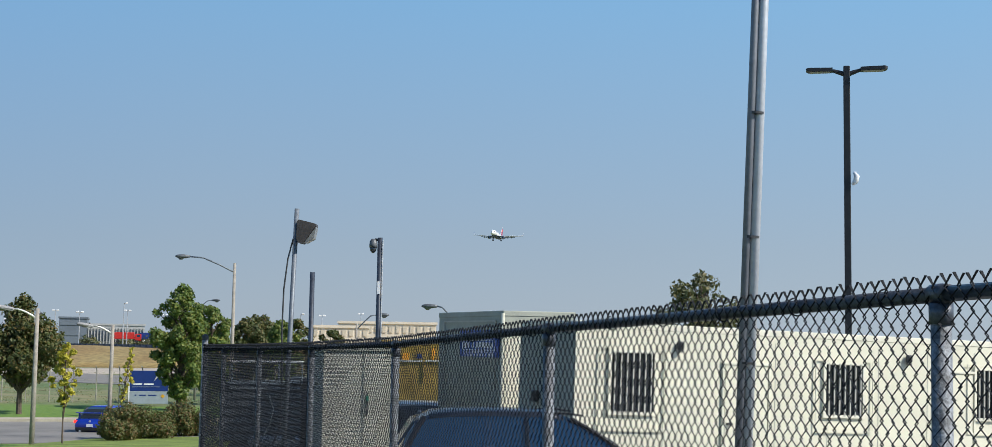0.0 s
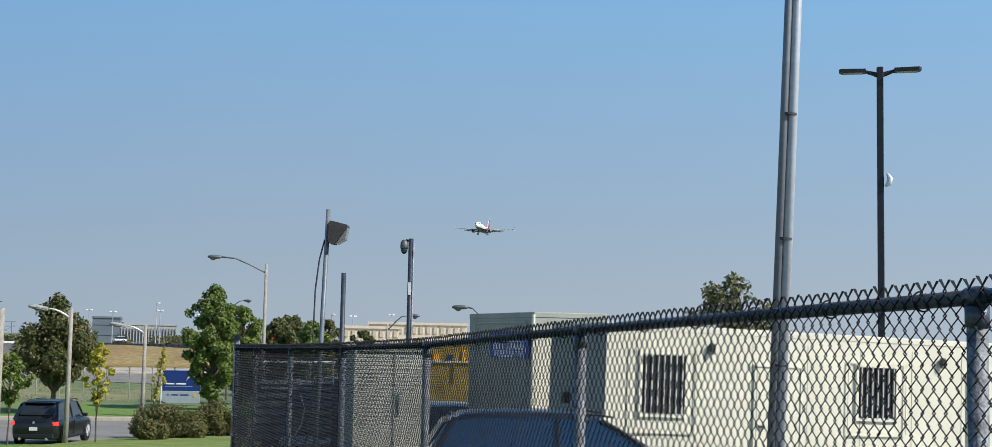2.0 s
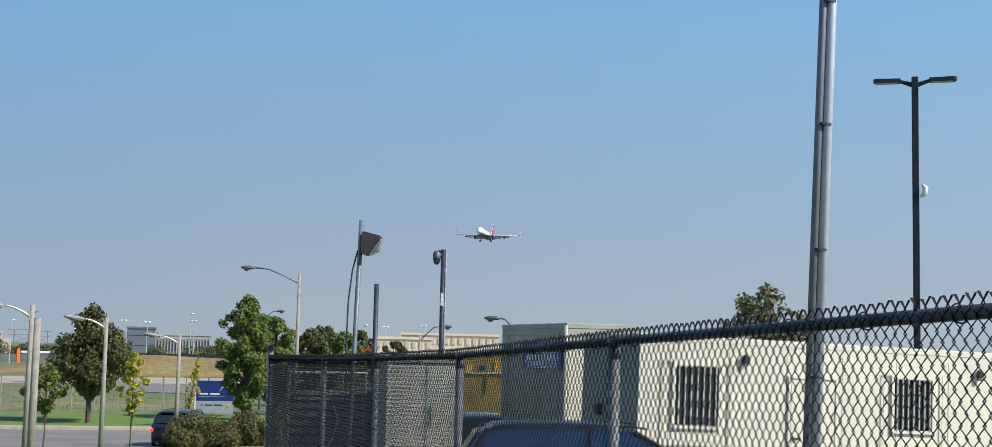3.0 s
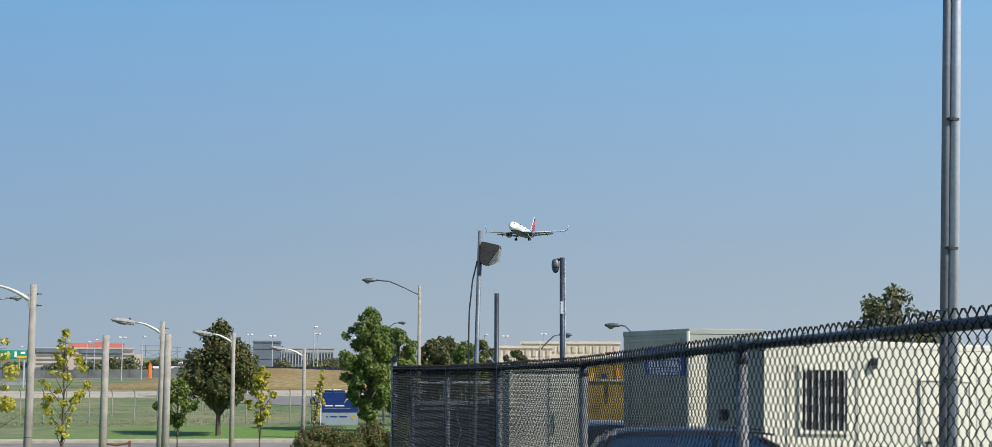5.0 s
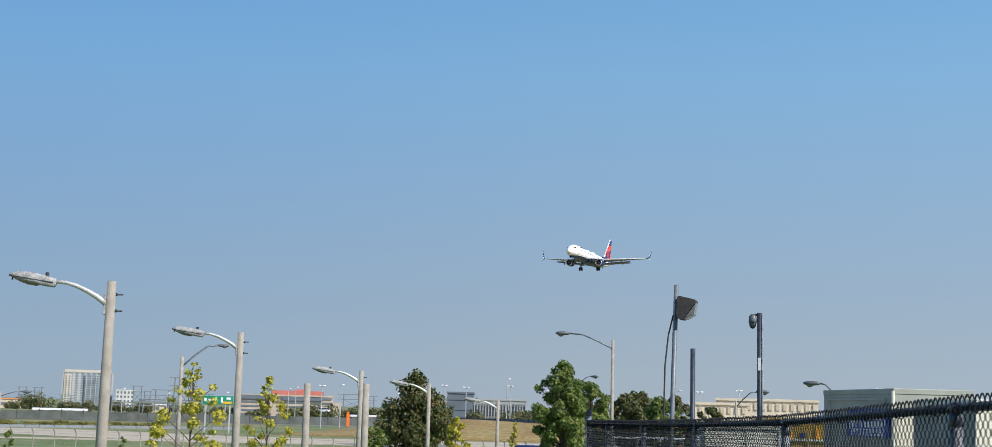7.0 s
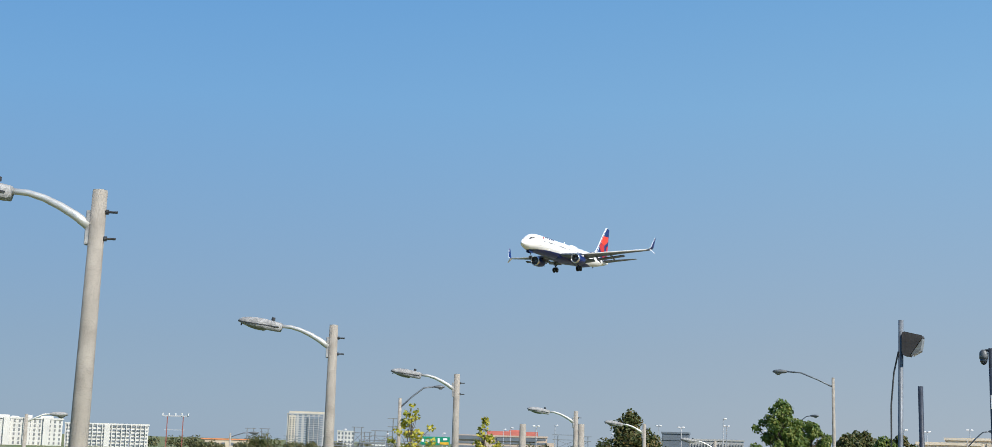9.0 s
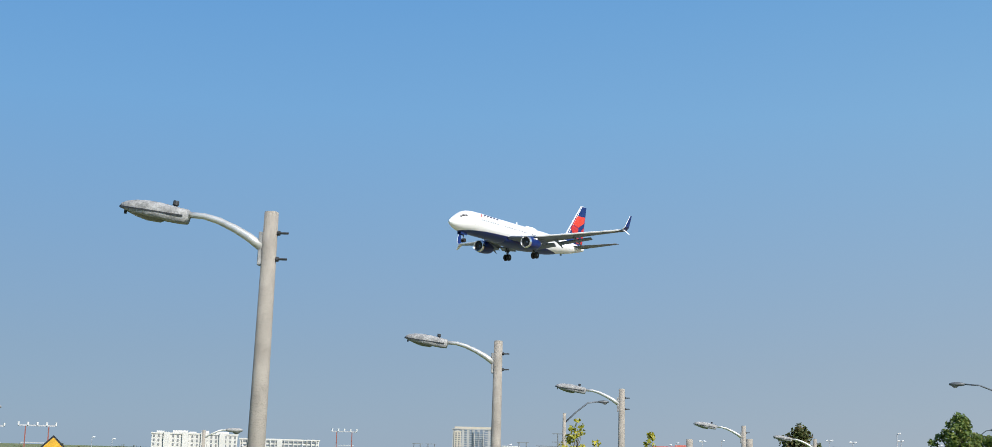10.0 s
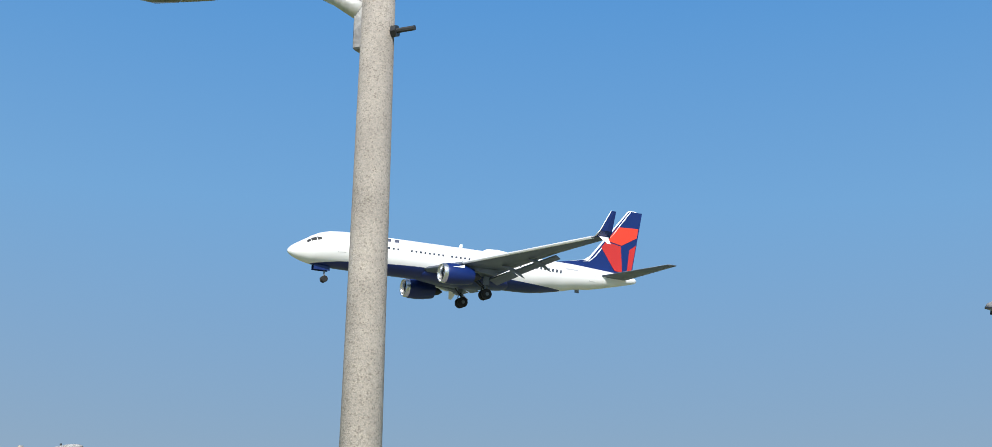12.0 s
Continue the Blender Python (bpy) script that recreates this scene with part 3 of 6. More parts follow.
def site_office(corner, length, depth, top, wall, label, windows=(), lamps=(), doors=(), roof=ROOFGREY, tilt=0.0):
    """A long portable office: clad box with corner trims, roof edge, barred windows."""
    cx, cy = corner
    z = min(ground_z(cx, cy), ground_z(cx + WALL_DIR.x * length, cy + WALL_DIR.y * length)) - 0.2
    h = top - z
    ob = thing("site_office", pose(cx, cy, z, 0, tilt, 23), label, "portable office", "site offices")
    bm = boxes(((length / 2, depth / 2, h / 2 - 0.06), (length, depth, h - 0.12)))
    part("wall", bm, wall, ob)
    part("roof", boxes(((length / 2, depth / 2, h - 0.06), (length + 0.03, depth + 0.03, 0.125)), bevel=0.015), CREAM_TRIM if wall == CREAM else wall, ob)
    for u in (0.03, length - 0.03):
        part("corner_trim", boxes(((u, -0.004, h / 2 - 0.1), (0.09, 0.02, h - 0.2)), bevel=0.004), CREAM_TRIM if wall == CREAM else wall, ob)
    k = 0.6
    while k < length - 0.3:
        part("panel_joint", boxes(((k, -0.003, h / 2 - 0.1), (0.012, 0.008, h - 0.3))), GREYCLAD_AND_SHADE, ob)
        k += 1.22
    for u, w, sill, hh in windows:
        win = part("window", boxes(((u, -0.01, sill - z + hh / 2), (w, 0.03, hh))), GLASS, ob, "dark window behind white bars")
        part("window_frame", boxes(((u, -0.03, sill - z + hh + 0.03), (w + 0.12, 0.05, 0.06)), ((u, -0.03, sill - z - 0.03), (w + 0.12, 0.05, 0.06)),
                                   ((u - w / 2 - 0.03, -0.03, sill - z + hh / 2), (0.06, 0.05, hh)), ((u + w / 2 + 0.03, -0.03, sill - z + hh / 2), (0.06, 0.05, hh))), CREAM_TRIM, win)
        part("shutter_frame", boxes(((u, -0.05, sill - z + hh + 0.1), (w + 0.5, 0.02, 0.025)), ((u, -0.05, sill - z - 0.32), (w + 0.5, 0.02, 0.025)),
                                    ((u - w / 2 - 0.24, -0.05, sill - z + hh / 2 - 0.1), (0.02, 0.02, hh + 0.42)), ((u + w / 2 + 0.24, -0.05, sill - z + hh / 2 - 0.1), (0.02, 0.02, hh + 0.42))), CREAM_TRIM, win)
        part("mullion", boxes(((u, -0.035, sill - z + hh / 2), (0.05, 0.03, hh))), BROWNSTEEL, win)
        n = 7
        for i in range(n):
            v = u - w / 2 + w * (i + 0.5) / n
            part("bar", boxes(((v, -0.06, sill - z + hh / 2), (0.026, 0.02, hh + 0.04))), BARGREY, win)
    for u, zz in lamps:
        lamp = part("wall_lamp", boxes(((u, -0.07, zz - z), (0.13, 0.11, 0.16)), bevel=0.03), BROWNSTEEL, ob, "dark wall lamp")
        part("lens", boxes(((u, -0.075, zz - z - 0.1), (0.1, 0.08, 0.05)), bevel=0.015), LENS, lamp)
    for u, w, hh in doors:
        door = part("door", boxes(((u, -0.015, hh / 2 + 0.5), (w, 0.04, hh)), bevel=0.01), wall, ob)
        part("door_frame", boxes(((u, -0.03, hh + 0.53), (w + 0.15, 0.06, 0.05)), ((u - w / 2 - 0.04, -0.02, hh / 2 + 0.5), (0.04, 0.05, hh)), ((u + w / 2 + 0.04, -0.02, hh / 2 + 0.5), (0.04, 0.05, hh))), CREAM_TRIM, door)
        part("door_handle", boxes(((u - w / 2 + 0.1, -0.06, 1.6), (0.12, 0.06, 0.04))), BROWNSTEEL, door)
    return ob


FRONT = spot(-3.33, 24.0)
front_office = site_office(FRONT, 19.0, 2.4, 2.03, CREAM, "long cream portable office with barred windows",
            windows=((1.15, 0.88, 0.43, 1.06), (5.85, 0.88, 0.46, 0.97), (9.6, 0.88, 0.46, 0.97)), lamps=((2.12, 1.66), (7.4, 1.6)), doors=((3.6, 0.95, 2.2), (8.6, 0.95, 2.2)), tilt=1.5)
BACK = spot(-0.4, 29.3)
# the end wall's grey also carries its shade; the sunlit front is cream
office2 = site_office(BACK, 1.75, 4.0, 2.30, GREYCLAD_AND_SHADE, "taller grey portable office with a blue sign on its end")
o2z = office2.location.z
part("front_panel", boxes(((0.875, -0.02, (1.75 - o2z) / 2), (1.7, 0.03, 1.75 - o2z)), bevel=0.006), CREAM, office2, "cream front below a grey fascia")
part("downpipe", tube([(-0.04, -0.04, 0.3), (-0.04, -0.04, 2.25 - o2z)], 0.04, 10), CREAM_TRIM, office2, "pale downpipe at the corner")
part("end_rail", boxes(((-0.02, 2.0, 2.08 - o2z), (0.03, 3.2, 0.03))), BARGREY, office2)
part("end_frame", boxes(((-0.02, 0.42, 1.3 - o2z), (0.03, 0.03, 1.6)), ((-0.02, 3.58, 1.3 - o2z), (0.03, 0.03, 1.6))), BARGREY, office2)
# shade of the cream end wall, put in as a darker grey panel
part("end_shade_panel", boxes(((-0.012, 1.2, 0.37 - front_office.location.z), (0.02, 2.36, 3.0)), bevel=0.004), GREYCLAD_AND_SHADE, front_office, "end wall with its shade put in as grey")
part("tap_box", boxes(((-0.08, 1.5, 0.62 - front_office.location.z), (0.12, 0.16, 0.22)), bevel=0.02), BLACKPAINT, front_office, "small black box on the end wall")


def notice():
    """Blue board with a pale framed band of lettering bars."""
    board = boxes(((0, 0, 0), (2.3, 0.03, 0.6)), bevel=0.006)
    ob = thing("hire_sign", Matrix(), "blue sign board with white lettering bars on an office end wall", "sign")
    part("board", board, material("bright_sign_blue", (0.02, 0.07, 0.36), 0.5, 0, 0.08, 2, 0), ob)
    part("frame_line", boxes(((0, -0.018, 0.075), (1.95, 0.006, 0.03)), ((0, -0.018, -0.145), (1.95, 0.006, 0.03)), ((-0.96, -0.018, -0.035), (0.04, 0.006, 0.25)), ((0.96, -0.018, -0.035), (0.04, 0.006, 0.25))), SIGNWHITE, ob)
    for k, w in enumerate((0.2, 0.07, 0.1, 0.1, 0.15, 0.15, 0.17, 0.13)):
        part("lettering_bar", boxes(((-0.77 + k * 0.22, -0.019, -0.035), (w + 0.03, 0.008, 0.14))), SIGNWHITE, ob)
    for k in range(14):
        part("small_lettering", boxes(((-0.84 + k * 0.13, -0.018, -0.195), (0.09, 0.006, 0.04))), SIGNWHITE, ob)
    for k in range(9):
        part("small_lettering", boxes(((-0.82 + k * 0.205, -0.018, -0.255), (0.14 if k % 3 else 0.09, 0.006, 0.05))), SIGNWHITE, ob)
    return ob


notice().matrix_basis = office2.matrix_basis @ pose(-0.035, 1.32, 1.57 - office2.location.z, 0, 0, -90)


def container(x, y, turn, length, depth, top):
    """Steel box with horizontal ribs."""
    z = ground_z(x, y) - 0.05
    h = top - z
    ob = thing("storage_container", pose(x, y, z, 0, 0, turn), "beige ribbed steel storage container", "container")
    part("body", boxes(((length / 2, depth / 2, h / 2), (length, depth, h)), bevel=0.02), CONTAINER, ob)
    n = int(h / 0.085)
    for k in range(1, n):
        part("rib", boxes(((length / 2, -0.012, k * h / n), (length - 0.1, 0.008, 0.045))), CONTAINER, ob)
    part("top_edge", boxes(((length / 2, -0.02, h - 0.03), (length, 0.06, 0.07))), GREYCLAD_AND_SHADE, ob)
    door = part("door_edge", boxes(((length * 0.55, -0.02, h * 0.5), (0.03, 0.03, h - 0.1))), GREYCLAD_AND_SHADE, ob)
    part("lock", boxes(((length * 0.6, -0.05, h * 0.62), (0.06, 0.05, 0.1)), bevel=0.01), SIGNGREEN, door, "green padlock tag")
    part("lock_bar", tube([(length * 0.6, -0.045, h * 0.5), (length * 0.6, -0.045, h * 0.66)], 0.015, 6), BROWNSTEEL, door)
    for u in (0.03, length - 0.03):
        part("corner_post", boxes(((u, -0.015, h / 2), (0.07, 0.05, h)), bevel=0.008), CONTAINER, ob)
    return ob


x, y = spot(7.24, 30.0)
container(x, y, 15, 1.66, 2.4, 1.43)


# ---- poles on the lot ----
def lot_post(name, x, y, top, r, label, lean=0.0, turn=0.0, mat=None):
    z = ground_z(x, y)
    ob = thing(name, pose(x, y, z, 0, lean, turn), label, "pole")
    part("pole", tube([(0, 0, 0), (0, 0, top - z)], r, 14), mat or GALV, ob, smooth=True)
    return ob, top - z


def floodlight_pole():
    x, y = spot(8.83, 20)
    ob, h = lot_post("floodlight_pole", x, y, height_at(20, 5.42), 0.036, "thin steel pole with a brown floodlight and a hanging cable", lean=1.5, mat=DULLSTEEL)
    lamp = part("floodlight", prism([(0.03, h - 0.19), (0.06, h - 0.17), (0.30, h - 0.22), (0.31, h - 0.25), (0.13, h - 0.52), (0.06, h - 0.51), (0.03, h - 0.46)], 0.26), material("brown_casting", (0.05, 0.042, 0.038), 0.5, 0, 0.25, 8, 0.05), ob, "dark brown wedge floodlight")
    for k in range(4):
        part("cooling_fin", boxes(((0.045, 0, h - 0.24 - k * 0.065), (0.035, 0.24, 0.02))), BROWNSTEEL, lamp)
    part("lens", prism([(0.15, h - 0.505), (0.31, h - 0.265), (0.31, h - 0.29), (0.285, h - 0.44), (0.17, h - 0.51)], 0.23), LENS, lamp, "grey glass under the floodlight")
    part("yoke", tube([(0.0, 0, h - 0.2), (0.05, 0, h - 0.24)], 0.025, 8), BROWNSTEEL, lamp)
    pts = [(-0.03, -0.02, h - 0.45), (-0.09, -0.03, h - 0.75), (-0.125, -0.03, h - 1.2), (-0.12, -0.03, h - 1.8), (-0.08, -0.03, h - 2.5), (-0.07, -0.03, h - 3.2), (-0.3, -0.03, h - 3.9), (-0.25, 0, h - 4.3)]
    part("cable", tube(pts, 0.013, 6), BROWNSTEEL, ob, "loose dark cable")


floodlight_pole()
x, y = spot(7.78, 22)
lot_post("bare_pole", x, y, height_at(22, 2.75), 0.04, "bare thin dark steel pole", mat=DARKPOLE)


def camera_pole():
    x, y = spot(4.97, 33.6)
    ob, h = lot_post("camera_pole", x, y, height_at(33.6, 4.3), 0.064, "dark steel pole with a dome camera", turn=180, mat=DARKPOLE)
    part("bracket", tube([(0.0, 0, h - 0.07), (0.11, 0, h - 0.04), (0.17, 0, h - 0.1)], 0.03, 8), BROWNSTEEL, ob)
    dome = part("dome_camera", tube([(0.17, 0, h - 0.03), (0.17, 0, h - 0.085), (0.17, 0, h - 0.18), (0.17, 0, h - 0.25)], [0.042, 0.09, 0.1, 0.098], 16), DARKCAST, ob, "dark dome camera", smooth=True)
    part("globe", tube([(0.17, 0, h - 0.25), (0.17, 0, h - 0.32), (0.17, 0, h - 0.37), (0.17, 0, h - 0.39)], [0.092, 0.08, 0.05, 0.014], 16), GLASS, dome, smooth=True)
    part("conduit", tube([(-0.07, 0.04, h - 0.07), (-0.07, 0.04, h - 4.2)], 0.02, 6), GALV, ob)
    part("tag", boxes(((0, 0.08, h - 1.26), (0.07, 0.014, 0.31))), SIGNWHITE, ob)


camera_pole()


def mast():
    """Tall galvanised mast with a dark conduit strapped to it."""
    x, y = spot(-10.17, 9.0)
    ob = thing("steel_mast", pose(x, y, ground_z(x, y), 0, 2.2, 0), "tall galvanised mast with a conduit strapped along it", "mast")
    part("pole", tube([(0, 0, 0), (0, 0, 8)], [0.033, 0.031], 18), MASTSTEEL, ob, smooth=True)
    part("conduit", tube([(-0.058, -0.01, 0), (-0.058, -0.01, 8)], 0.025, 12), material("conduit_steel", (0.17, 0.185, 0.21), 0.5, 0.2, 0.12, 4, 0.03, 30), ob, "dull conduit", smooth=True)
    for k in (1.91, 2.73, 3.55, 4.37, 5.19, 6.01, 6.84):
        part("strap", tube([(-0.014, -0.005, k), (-0.014, -0.005, k + 0.016)], 0.056, 14, squash=0.7), BROWNSTEEL, ob)


mast()


def tee_lamp():
    x, y = spot(-14.86, 42)
    top = height_at(42, 11.6)
    z = ground_z(x, y)
    h = top - z
    ob = thing("lot_lamp", pose(x, y, z, 0, 0, -14), "tall black car park lamp with two flat heads", "lamp")
    part("pole", boxes(((0, 0, h / 2), (0.2, 0.2, h)), bevel=0.02), BLACKPAINT, ob)
    for s in (-1, 1):
        part("arm", tube([(0, 0, h - 0.27), (s * 0.2, 0, h - 0.2), (s * 0.45, 0, h - 0.12)], [0.08, 0.07, 0.05], 8), BLACKPAINT, ob)
        head = part("head", loft([[(s * 0.42, -0.17, h - 0.17), (s * 0.42, 0.17, h - 0.17), (s * 0.42, 0.17, h - 0.06), (s * 0.42, -0.17, h - 0.06)],
                                  [(s * 1.15, -0.19, h - 0.16), (s * 1.15, 0.19, h - 0.16), (s * 1.15, 0.19, h - 0.05), (s * 1.15, -0.19, h - 0.05)],
                                  [(s * 1.22, -0.15, h - 0.13), (s * 1.22, 0.15, h - 0.13), (s * 1.22, 0.15, h - 0.07), (s * 1.22, -0.15, h - 0.07)]]), BLACKPAINT, ob)
        part("led_panel", boxes(((s * 0.8, 0, h - 0.172), (0.6, 0.28, 0.02)), m=None), LENS, head)
    part("dome", tube([(0.14, -0.1, h - 3.70), (0.24, -0.12, h - 3.62), (0.28, -0.12, h - 3.45), (0.2, -0.1, h - 3.32)], [0.04, 0.085, 0.085, 0.04], 14), SIGNWHITE, ob, "pale dome camera", smooth=True)


tee_lamp()


# ---- trees and bushes ----
def limb_path(rng, a, b, wob, n=4):
    a, b = Vector(a), Vector(b)
    return [a.lerp(b, k / n) + Vector((rng.uniform(-wob, wob), rng.uniform(-wob, wob), 0)) * (0 < k < n) for k in range(n + 1)]


def leaf_mesh(name, rng, clumps, count, size, mat, parent, label=""):
    """Many small bent leaves gathered in uneven clumps (centre, radii)."""
    verts, faces = [], []
    weights = [c[1][0] * c[1][1] * c[1][2] for c in clumps]
    picks = rng.choices(range(len(clumps)), weights, k=count)
    for i in picks:
        c, r = clumps[i]
        way = Vector((rng.gauss(0, 1), rng.gauss(0, 1), rng.gauss(0, 1))).normalized()
        v = way * (rng.random() ** 0.38)
        p = Vector(c) + Vector((v.x * r[0], v.y * r[1], v.z * r[2]))
        # leaves lie along the outside of their tuft and tip over a little
        d = (way * 0.9 + Vector((rng.gauss(0, 0.55), rng.gauss(0, 0.55), rng.gauss(0.25, 0.5)))).normalized()
        e = d.orthogonal().normalized()
        e.rotate(Matrix.Rotation(rng.uniform(0, 6.28), 3, d))
        n = d.cross(e)
        s = size * rng.uniform(0.6, 1.3)
        o = len(verts)
        verts += [p - e * s * 0.5, p + n * s * 0.32 - d * s * 0.08, p + e * s * 0.5, p - n * s * 0.32 - d * s * 0.08]
        faces.append((o, o + 1, o + 2, o + 3))
    me = bpy.data.meshes.new(name)
    me.from_pydata(verts, [], faces)
    me.materials.append(mat)
    ob = new(name, me)
    ob.parent = parent
    return tagged(ob, label) if label else ob


def tree(x, y, height, crown_w, crown_base, mat, label, seed, count=5000, leaf=0.22, trunk_r=0.14, clump_n=26, taper=0.5, category="tree", group="trees", name="tree", lean=0.0, peak=0.5, tuft=1.0):
    rng = random.Random(seed)
    ob = thing(name, pose(x, y, ground_z(x, y), 0, lean, 0), label, category, group)
    bm = tube(limb_path(rng, (0, 0, -0.1), (0, 0, height * 0.82), trunk_r * 0.7, 6), [trunk_r * (1.15 - 0.16 * k) for k in range(7)], 8)
    clumps = []
    for k in range(clump_n):
        u = (k + rng.random()) / clump_n
        z = crown_base + (height - crown_base) * (0.06 + 0.9 * u)
        # the crown is widest at `peak` of its height
        prof = (u / peak) ** 0.6 if u < peak else max(0.0, (1 - u) / (1 - peak)) ** taper
        a = k * 2.4 + rng.uniform(-0.5, 0.5)
        rr = crown_w / 2 * prof * rng.uniform(0.3, 0.98)
        c = (rr * math.cos(a), rr * math.sin(a), z)
        s = tuft * crown_w * rng.uniform(0.07, 0.165) * (0.6 + 0.4 * prof)
        clumps.append((c, (s, s, s * rng.uniform(0.65, 0.95))))
        tube(limb_path(rng, (0, 0, max(crown_base * 0.7, z - height * 0.16)), c, 0.08 * crown_w / 4, 3), [trunk_r * 0.42, trunk_r * 0.3, trunk_r * 0.2, trunk_r * 0.08], 5, bm)
    part("trunk", bm, BARK, ob)
    crown = leaf_mesh("crown", rng, clumps, count, leaf, mat, ob)
    return ob


def plant(bearing, d, top_el, crown_px_deg, base_frac, mat, label, seed, **kw):
    x, y = spot(bearing, d)
    h = height_at(d, top_el) - ground_z(x, y)
    return tree(x, y, h, d * math.radians(crown_px_deg), h * base_frac, mat, label, seed, **kw)


plant(19.5, 92, 1.5, 4.0, 0.23, LEAF_GREEN, "broad dark green tree on the verge", 3, count=15000, leaf=0.24, trunk_r=0.17, clump_n=95, peak=0.3, taper=0.7)
plant(13.2, 96, 2.2, 3.0, 0.03, LEAF_MAPLE, "tall green maple behind the airport sign", 4, count=14000, leaf=0.25, trunk_r=0.2, clump_n=78, peak=0.62, taper=0.6)
plant(12.0, 104, 1.38, 2.5, 0.05, LEAF_MAPLE, "green tree with yellowing edge beside the maple", 41, count=9500, leaf=0.27, clump_n=52, peak=0.55)
plant(9.9, 130, 0.95, 2.6, 0.08, LEAF_GREEN, "dark green tree behind the fence", 5, count=6000, leaf=0.32, clump_n=34)
plant(8.4, 130, 0.8, 2.4, 0.08, LEAF_GREEN, "dark green tree behind the fence", 6, count=5000, leaf=0.32, clump_n=30)
plant(7.0, 130, 0.4, 2.0, 0.08, LEAF_GREEN, "low green tree behind the lot", 61, count=4000, leaf=0.32, clump_n=26)
plant(-8.9, 55, 3.15, 4.5, 0.35, LEAF_DULL, "thin-topped tree behind the site office", 7, count=4300, leaf=0.2, clump_n=52, peak=0.4)
plant(17.75, 56, -0.3, 1.25, 0.34, LEAF_YELLOW, "slender yellow-leaved young tree", 8, count=2200, leaf=0.14, trunk_r=0.035, clump_n=40, group="young trees", name="young_tree", peak=0.45)
plant(15.62, 88, -0.35, 0.55, 0.14, LEAF_YELLOW, "thin bright yellow sapling by the sign", 9, count=2000, leaf=0.16, trunk_r=0.035, clump_n=40, group="young trees", name="young_tree", lean=9, peak=0.35)
plant(21.15, 56, -0.85, 1.9, 0.42, LEAF_MAPLE, "small green young tree on the verge", 10, count=2400, leaf=0.15, trunk_r=0.035, clump_n=40, group="young trees", name="young_tree")
plant(25.7, 55, 1.3, 2.7, 0.18, LEAF_YELLOW, "open yellow-leaved young tree", 15, count=1800, leaf=0.135, trunk_r=0.045, clump_n=34, group="young trees", name="young_tree", peak=0.32, taper=0.75, tuft=0.75)
plant(28.8, 45, 1.75, 4.3, 0.16, LEAF_YELLOW, "open yellow-leaved young tree by the lamp", 18, count=1900, leaf=0.135, trunk_r=0.045, clump_n=36, group="young trees", name="young_tree", peak=0.35, taper=0.65, tuft=0.6)
plant(35.9, 48, -1.26, 0.95, 0.1, LEAF_MAPLE, "small green shrub in the meadow", 13, count=900, leaf=0.12, trunk_r=0.03, clump_n=22, group="young trees", name="young_tree", peak=0.6)
plant(31.5, 52, -1.4, 0.75, 0.1, LEAF_MAPLE, "small green shrub in the meadow", 14, count=700, leaf=0.12, trunk_r=0.03, clump_n=18, group="young trees", name="young_tree", peak=0.6)


plant(56.3, 42, 0.5, 2.2, 0.35, LEAF_BUSH, "small rust-tinged tree by the gantry", 71, count=900, leaf=0.24, trunk_r=0.05, clump_n=16, group="young trees", name="young_tree")


def bush(bearing, d, w, h, seed, label):
    rng = random.Random(seed)
    x, y = spot(bearing, d)
    ob = thing("bush", grounded(x, y), label, "bush", "bushes by the fence")
    clumps, stems = [], bmesh.new()
    for k in range(34):
        a, r = rng.uniform(0, 6.28), rng.random() ** 0.5 * w * 0.36
        c = (r * math.cos(a), r * math.sin(a) * 0.7, h * rng.uniform(0.25, 0.72) * (1 - 0.35 * (r / (w * 0.36)) ** 2))
        clumps.append((c, (w * rng.uniform(0.1, 0.17), w * 0.15, h * rng.uniform(0.18, 0.3))))
        tube(limb_path(rng, (c[0] * 0.3, c[1] * 0.3, 0), c, 0.05, 3), [0.03, 0.025, 0.02, 0.008], 5, stems)
    part("stems", stems, BARK, ob)
    leaf_mesh("foliage", rng, clumps, 11000, 0.12, LEAF_BUSH, ob)


plant(9.1, 122, 0.7, 2.3, 0.05, LEAF_MAPLE, "green tree behind the fence", 63, count=5500, leaf=0.3, clump_n=44)
plant(10.6, 118, 0.85, 2.2, 0.05, LEAF_GREEN, "dark green tree behind the fence", 64, count=5500, leaf=0.3, clump_n=44)
bush(14.85, 63, 4.3, 2.1, 21, "rounded shrub turning from green to rust")
bush(12.9, 66, 3.2, 2.0, 22, "rust-tinged shrub beside the fence")
bush(15.7, 60, 2.2, 1.3, 23, "low green and rust shrub")


def meadow_weeds():
    """Rough growth over the meadow past the mown verge."""
    rng = random.Random(77)
    clumps = []
    for k in range(800):
        d = 110 + 85 * rng.random() ** 1.3
        b = rng.uniform(8, 45)
        x, y = spot(b, d)
        w = rng.uniform(0.4, 1.9)
        clumps.append(((x, y, ground_z(x, y) + 0.03), (w, w * 0.8, rng.uniform(0.03, 0.13))))
    # taller dry growth along the foot of the airfield fence and the road's edge
    for k in range(420):
        u = rng.uniform(0.28, 0.95)
        x, y = -190 + 230 * u, 56 + 68 * u - rng.uniform(0.0, 4.0)
        w = rng.uniform(0.3, 0.9)
        clumps.append(((x, y, ground_z(x, y) + 0.12), (w, w * 0.6, rng.uniform(0.12, 0.45))))
    ob = leaf_mesh("meadow_weeds", rng, clumps, 27000, 0.13, LEAF_WEED, None)
    return tagged(ob, "pale rough weeds and dry grass over the meadow", "weeds", kind="stuff")


meadow_weeds()


